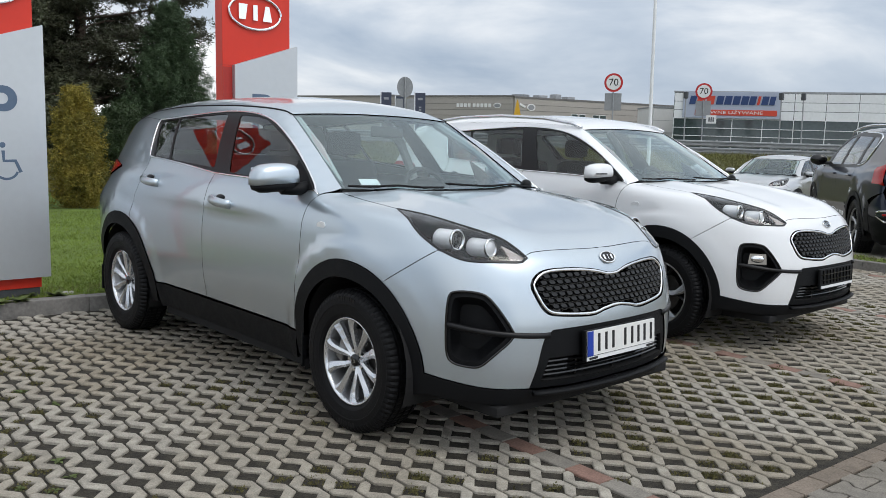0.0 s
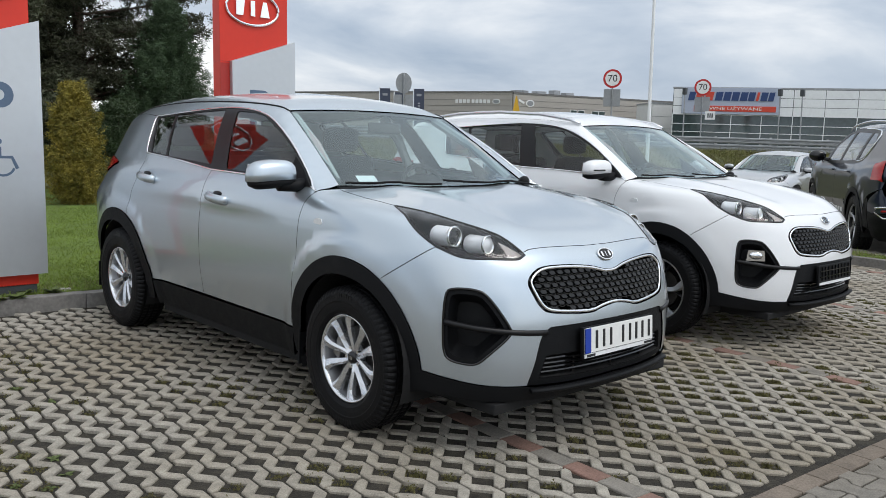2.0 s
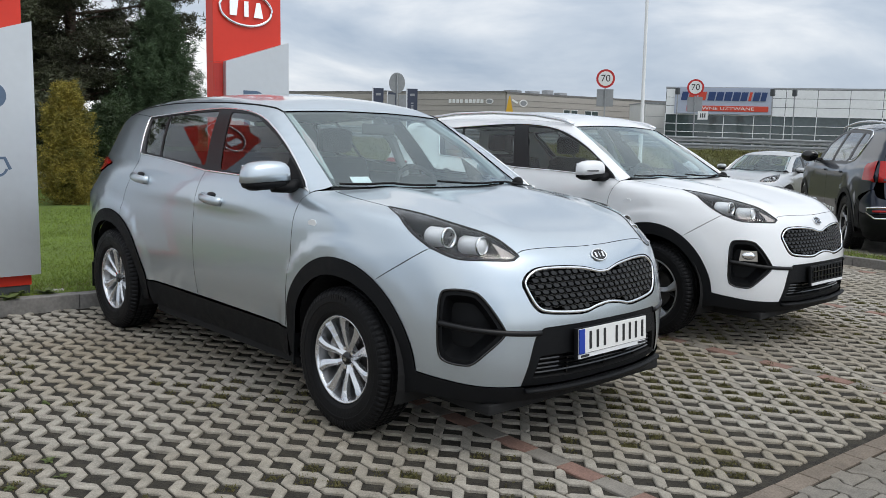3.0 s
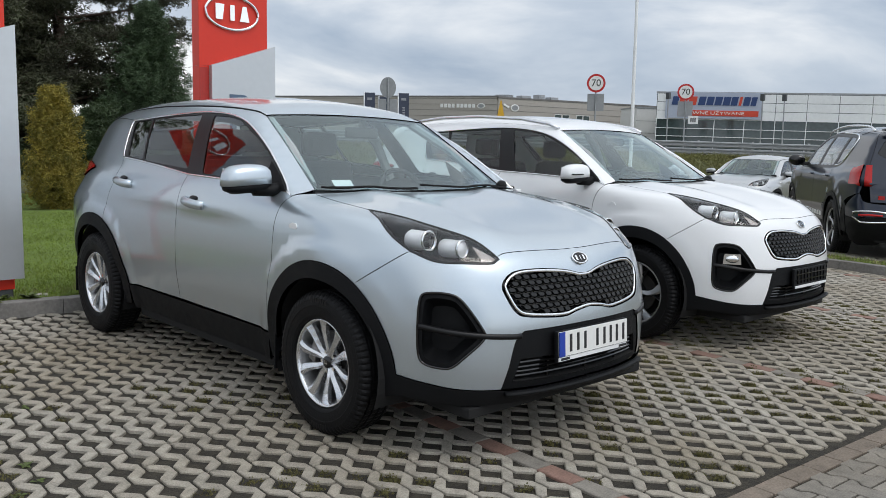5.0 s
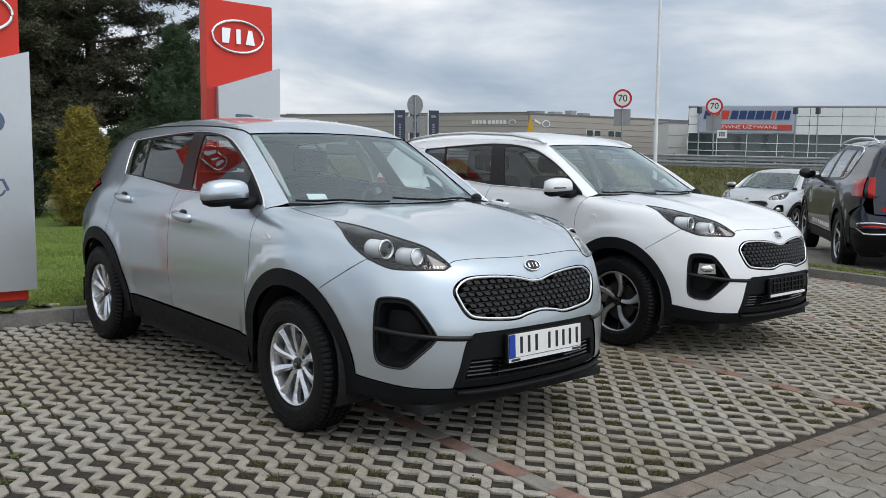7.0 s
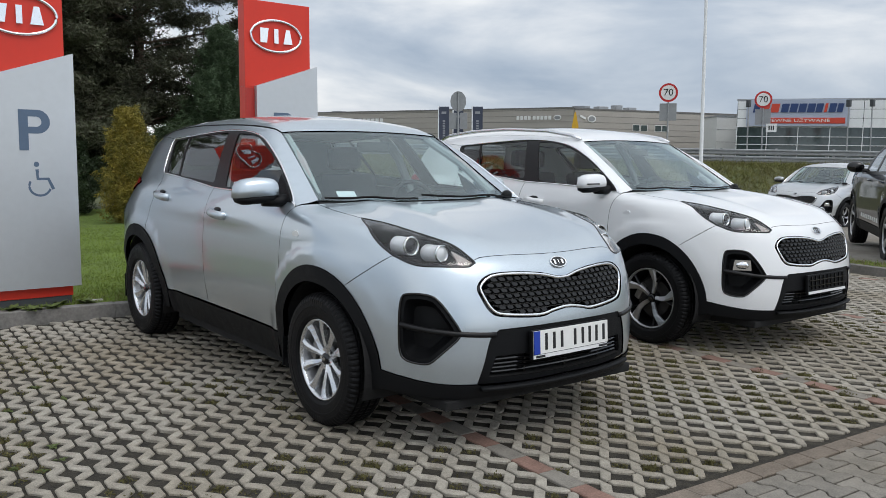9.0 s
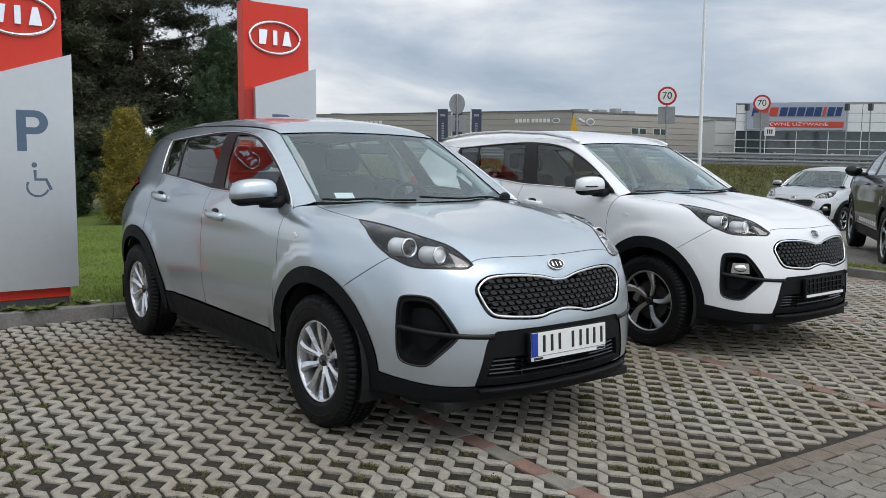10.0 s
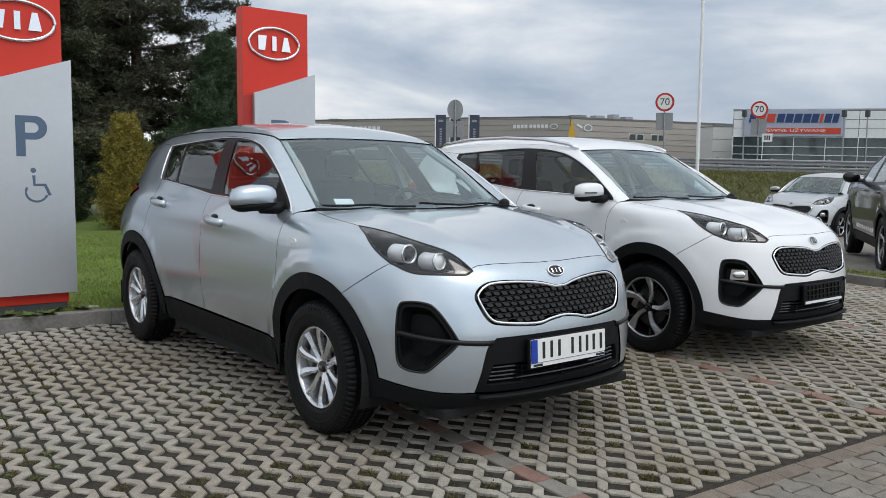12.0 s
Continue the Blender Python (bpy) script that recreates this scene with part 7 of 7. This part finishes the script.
# used-car hall: silver grid above, glazing below
h3, L3, H3 = hall("car_hall", (60.1, 35.6), (75.5, 3.2), 5.86, 0.9, 22, M_WINDOW, "glass and silver panel car hall with signboard", 9.0, M_STEEL)
for i in range(int(L3 / 2.35)):
    for j in range(3):
        part("panel", boxed(1.2 + i * 2.35, -0.04, H3 - 0.38 - j * 0.70, 2.31, 0.06, 0.665, 0.01), M_SILVERPANEL, h3)
for i in range(int(L3 / 2.35)):
    part("mullion", boxed(0.05 + i * 2.35, -0.05, (H3 - 2.1) / 2, 0.055, 0.07, H3 - 2.1), M_POLE, h3)
for z in (H3 - 2.9, H3 - 2.13, 1.4):
    part("transom", boxed(L3 / 2, -0.05, z, L3, 0.06, 0.05), M_POLE, h3)
sb = new("signboard")
sb.parent = h3
tagged(sb, "blue-grey signboard with bars and red strip")
part("board", boxed(4.6, -0.16, H3 - 1.0, 7.7, 0.10, 2.15, 0.02), M_BLUEGREY, sb, "pale blue-grey board")
for k, w, mt in ((1.55, 0.5, M_LETTERBLUE), (2.2, 0.62, M_LETTERRED), (2.95, 0.62, M_LETTERRED), (3.7, 0.55, M_LETTERBLUE), (4.35, 0.55, M_LETTERBLUE), (5.0, 0.55, M_LETTERBLUE), (5.65, 0.55, M_LETTERBLUE), (6.25, 0.5, M_LETTERBLUE), (6.72, 0.2, M_LETTERRED), (7.2, 0.5, M_LETTERBLUE), (7.75, 0.42, M_LETTERBLUE)):
    bm = bmesh.new()
    prism(bm, [(-w / 2 - 0.06, -0.35), (w / 2 - 0.06, -0.35), (w / 2 + 0.06, 0.35), (-w / 2 + 0.06, 0.35)], 0.04, pose(k, -0.215, H3 - 0.62, 90, 0, 0))
    part("lettering_bar", bm, mt, sb)
part("red_strip", boxed(4.95, -0.225, H3 - 1.62, 6.4, 0.04, 0.46, 0.01), M_LETTERRED, sb, "red strip")
words("strip_words", "PEWNE UŻYWANE", 0.36, pose(4.75, -0.255, H3 - 1.62, 90, 0, 0), M_SIGNWHITE, sb, 0.02, width=4.6, label="white words on the strip")
for i, (s, d) in enumerate([(-3.1, 62), (3.6, 62), (5.1, 62)]):
    p = road_point(s, d, 0.9)
    e = thing("floodlight_post", Matrix.Translation(p) @ LEAN, "slim grey floodlight post", "lamp post", "floodlight posts")
    bm = bmesh.new()
    rod(bm, (0, 0, 0), (0, 0, 4.2), 0.05, 8)
    part("pole", bm, M_STEEL, e)
    part("lamp_head", boxed(0, 0, 4.3, 0.28, 0.28, 0.5, 0.04), M_BASEGREY, e)
e = thing("yellow_sign", facing(42.2, 37.05, 2.95), "yellow triangular board on a post", "sign")
bm = bmesh.new()
prism(bm, [(-0.24, 0), (0.24, 0), (0.24, 0.30), (0.21, 0.42), (0.04, 1.32), (-0.04, 1.32), (-0.21, 0.42), (-0.24, 0.30)], 0.05, pose(0, 0, 0, 90, 0, 0))
part("board", bm, M_YELLOW, e)
bm = bmesh.new()
rod(bm, (0, 0.05, 0), (0, 0.05, -1.6), 0.04, 6)
part("post", bm, M_STEEL, e)


# ---- paving, piece by piece ----
PX, PY, HOLE = 0.192, 0.200, 0.0600       # pitch across and along, half diagonal of the opening
X0, Y0 = -0.652, -2.183                   # one opening's middle
Y_END = BAND_Y + 0.062


def piece_mesh(name, outline, material, depth=0.06, bevel=0.005):
    """A flat stone: top with a small bevel, sides down into the bed."""
    n = len(outline)
    q = inset(np.array(outline), bevel)
    V = [(x, y, 0.0) for x, y in q] + [(x, y, -bevel * 0.8) for x, y in outline] + [(x, y, -depth) for x, y in outline]
    F = [tuple(range(n))]
    for k in (0, n):
        F += [(k + (i + 1) % n, k + i, k + n + i, k + n + (i + 1) % n) for i in range(n)]
    me = bpy.data.meshes.new(name)
    me.from_pydata(V, [], F)
    me.materials.append(material)
    me.validate()
    return me, V, F


def zigzag(periods, flipped, gap=0.0070):
    """The outline of one zigzag stone, from one opening's middle line to the next."""
    w = PX / 2
    left, right = [], []
    for k in range(periods):
        y = k * PY
        left += [(gap, y + PY / 2 - HOLE), (HOLE, y + PY / 2), (gap, y + PY / 2 + HOLE)]
    left = [(gap, gap)] + left + [(gap, periods * PY - gap)]
    right = [(w - HOLE, gap), (w - gap, HOLE)]
    for k in range(1, periods):
        y = k * PY
        right += [(w - gap, y - HOLE), (w - HOLE, y), (w - gap, y + HOLE)]
    right += [(w - gap, periods * PY - HOLE), (w - HOLE, periods * PY - gap)]
    out = right + left[::-1]
    if flipped:
        out = [(w - x, y) for x, y in out][::-1]
    return out


def lay(root, meshes, spots, name, stuff_label, material, near, limit=300):
    """Lays pieces; the nearest ones singly, the rest joined."""
    spots.sort(key=near)
    for k, x, y, z, rz in spots[:limit]:
        ob = new(name, meshes[k][0])
        ob.parent = root
        ob.matrix_basis = PAVE @ pose(x, y, z, random.uniform(-0.5, 0.5), random.uniform(-0.5, 0.5), rz)
    V, F = [], []
    for k, x, y, z, rz in spots[limit:]:
        m = np.array(PAVE @ pose(x, y, z, random.uniform(-0.5, 0.5), random.uniform(-0.5, 0.5), rz))
        v = np.array(meshes[k][1]) @ m[:3, :3].T + m[:3, 3]
        b = len(V)
        V += v.tolist()
        F += [tuple(i + b for i in f) for f in meshes[k][2]]
    if F:
        ob = raw(name + "_rest", V, F, material, root, stuff_label)
        tagged(ob, "", "", "", "stuff")


random.seed(12)
bays = tagged(new("pavement_bays"), "grey concrete zigzag grass pavers with open cells", "pavement", "", "structure")
ZIG = {f: piece_mesh("paver", zigzag(2, f), M_CONCRETE) for f in (False, True)}
ZIG.update({("short", f): piece_mesh("paver", zigzag(1, f), M_CONCRETE) for f in (False, True)})
LINES = [4 + 25 * k for k in range(-2, 4)]
spots, marks = [], []
for k in range(-75, 84):
    x = X0 + k * PX / 2
    if k in LINES:
        marks.append(x + PX / 4)
        continue
    # openings lie on even lines at Y0, on odd lines half a pitch on
    y = Y0 - PY / 2 - 2 * PY * 12 + (0.4 * ((k * 7) % 3) / 3 // PY) * PY
    while y < KERB_Y - 0.2:
        if y > BAND_Y - 0.055:
            spots.append((k % 2 != 0, x, y, random.uniform(-0.002, 0.002), 0))
        elif y + PY > BAND_Y - 0.055:
            spots.append((("short", k % 2 != 0), x, y + PY, 0.0, 0))
        y += 2 * PY
lay(bays, ZIG, spots, "paver", "grey zigzag pavers farther off", M_CONCRETE, lambda s: (s[1] + 1.0) ** 2 * 0.5 + (s[2] + 2.4) ** 2)
BRICK = [(-0.0485, -0.0975), (0.0485, -0.0975), (0.0485, 0.0975), (-0.0485, 0.0975)]
GREYB, REDB, BANDB = piece_mesh("brick", BRICK, M_CONC2), piece_mesh("red_brick", BRICK, M_BRICKRED), piece_mesh("band_brick", BRICK, M_BANDBRICK)
lines = tagged(new("pavement_lines"), "bay lines of alternating grey and reddish bricks", "pavement", "", "structure")
for x in marks:
    y, i = -2.364 - 0.198 * 2 + (0.067 if x > 1 else 0.0), 0
    while y < KERB_Y - 0.1:
        ob = new("brick", (REDB if i % 2 == 0 else GREYB)[0])
        ob.parent = lines
        ob.matrix_basis = PAVE @ pose(x, y, random.uniform(-0.002, 0.001), 0, 0, random.uniform(-0.6, 0.6))
        y += 0.198
        i += 1
band = tagged(new("pavement_band"), "band of brownish concrete bricks edging the bays", "pavement", "", "structure")
x = -4.0
while x < KERB_X - 0.1:
    ob = new("brick", BANDB[0])
    ob.parent = band
    ob.matrix_basis = PAVE @ pose(x, BAND_Y, random.uniform(0.002, 0.004), 0, 0, 90 + random.uniform(-0.6, 0.6))
    x += 0.202
lane = tagged(new("pavement_lane"), "grey interlocking concrete blocks of the driving lane", "pavement", "", "structure")
a, b, h = 0.0798, 0.0508, 0.0956
TEE = [(a, -h), (a, -0.066), (b, -0.036), (b, 0.036), (a, 0.066), (a, h)]
TEE = TEE + [(-x, -y) for x, y in TEE]
TEEM = {0: piece_mesh("block", TEE, M_CONC2, 0.06, 0.004)}
spots = []
for k in range(-64, 52):
    x = k * 0.1385
    y = BAND_Y - 0.058 - 0.1 + (0.1 if k % 2 else 0.0)
    while y > -6.4:
        spots.append((0, x, y, random.uniform(-0.0015, 0.0015), 0))
        y -= 0.2
lay(lane, TEEM, spots, "block", "grey interlocking blocks farther off", M_CONC2, lambda s: (s[1] - 1.6) ** 2 * 0.35 + (s[2] + 3.3) ** 2)
slab("lane_far", -9, KERB_X, -26, -6.4, -0.004, M_CONC2, "grey block paving of the lane behind", cat="pavement", step=1.0)

# moss in the open cells
rs = np.random.RandomState(5)
pts = []
for i in range(2200):
    k = rs.randint(-38, 60)
    j = rs.randint(-4, 20)
    x, y = X0 + k * PX / 2, Y0 + j * PY + (PY / 2 if k % 2 else 0)
    if y > Y_END + 0.1 and y < KERB_Y - 0.15 and noise.noise(Vector((x * 0.9, y * 0.9, 4))) > (-0.25 if x > 0.5 or y < -1.6 or x < -1.7 else 0.12):
        for _ in range(rs.randint(14, 52) if x > 0.2 else rs.randint(3, 26)):
            pts.append(PAVE @ Vector((x + rs.normal() * 0.021, y + rs.normal() * 0.021, -0.009)))
tagged(blades("moss_tufts", pts, M_MOSS, None, 3, 0.012, 0.009, 0.006, "low moss growing in paver cells", "stuff", upness=1.2), "", "moss", "", "stuff")
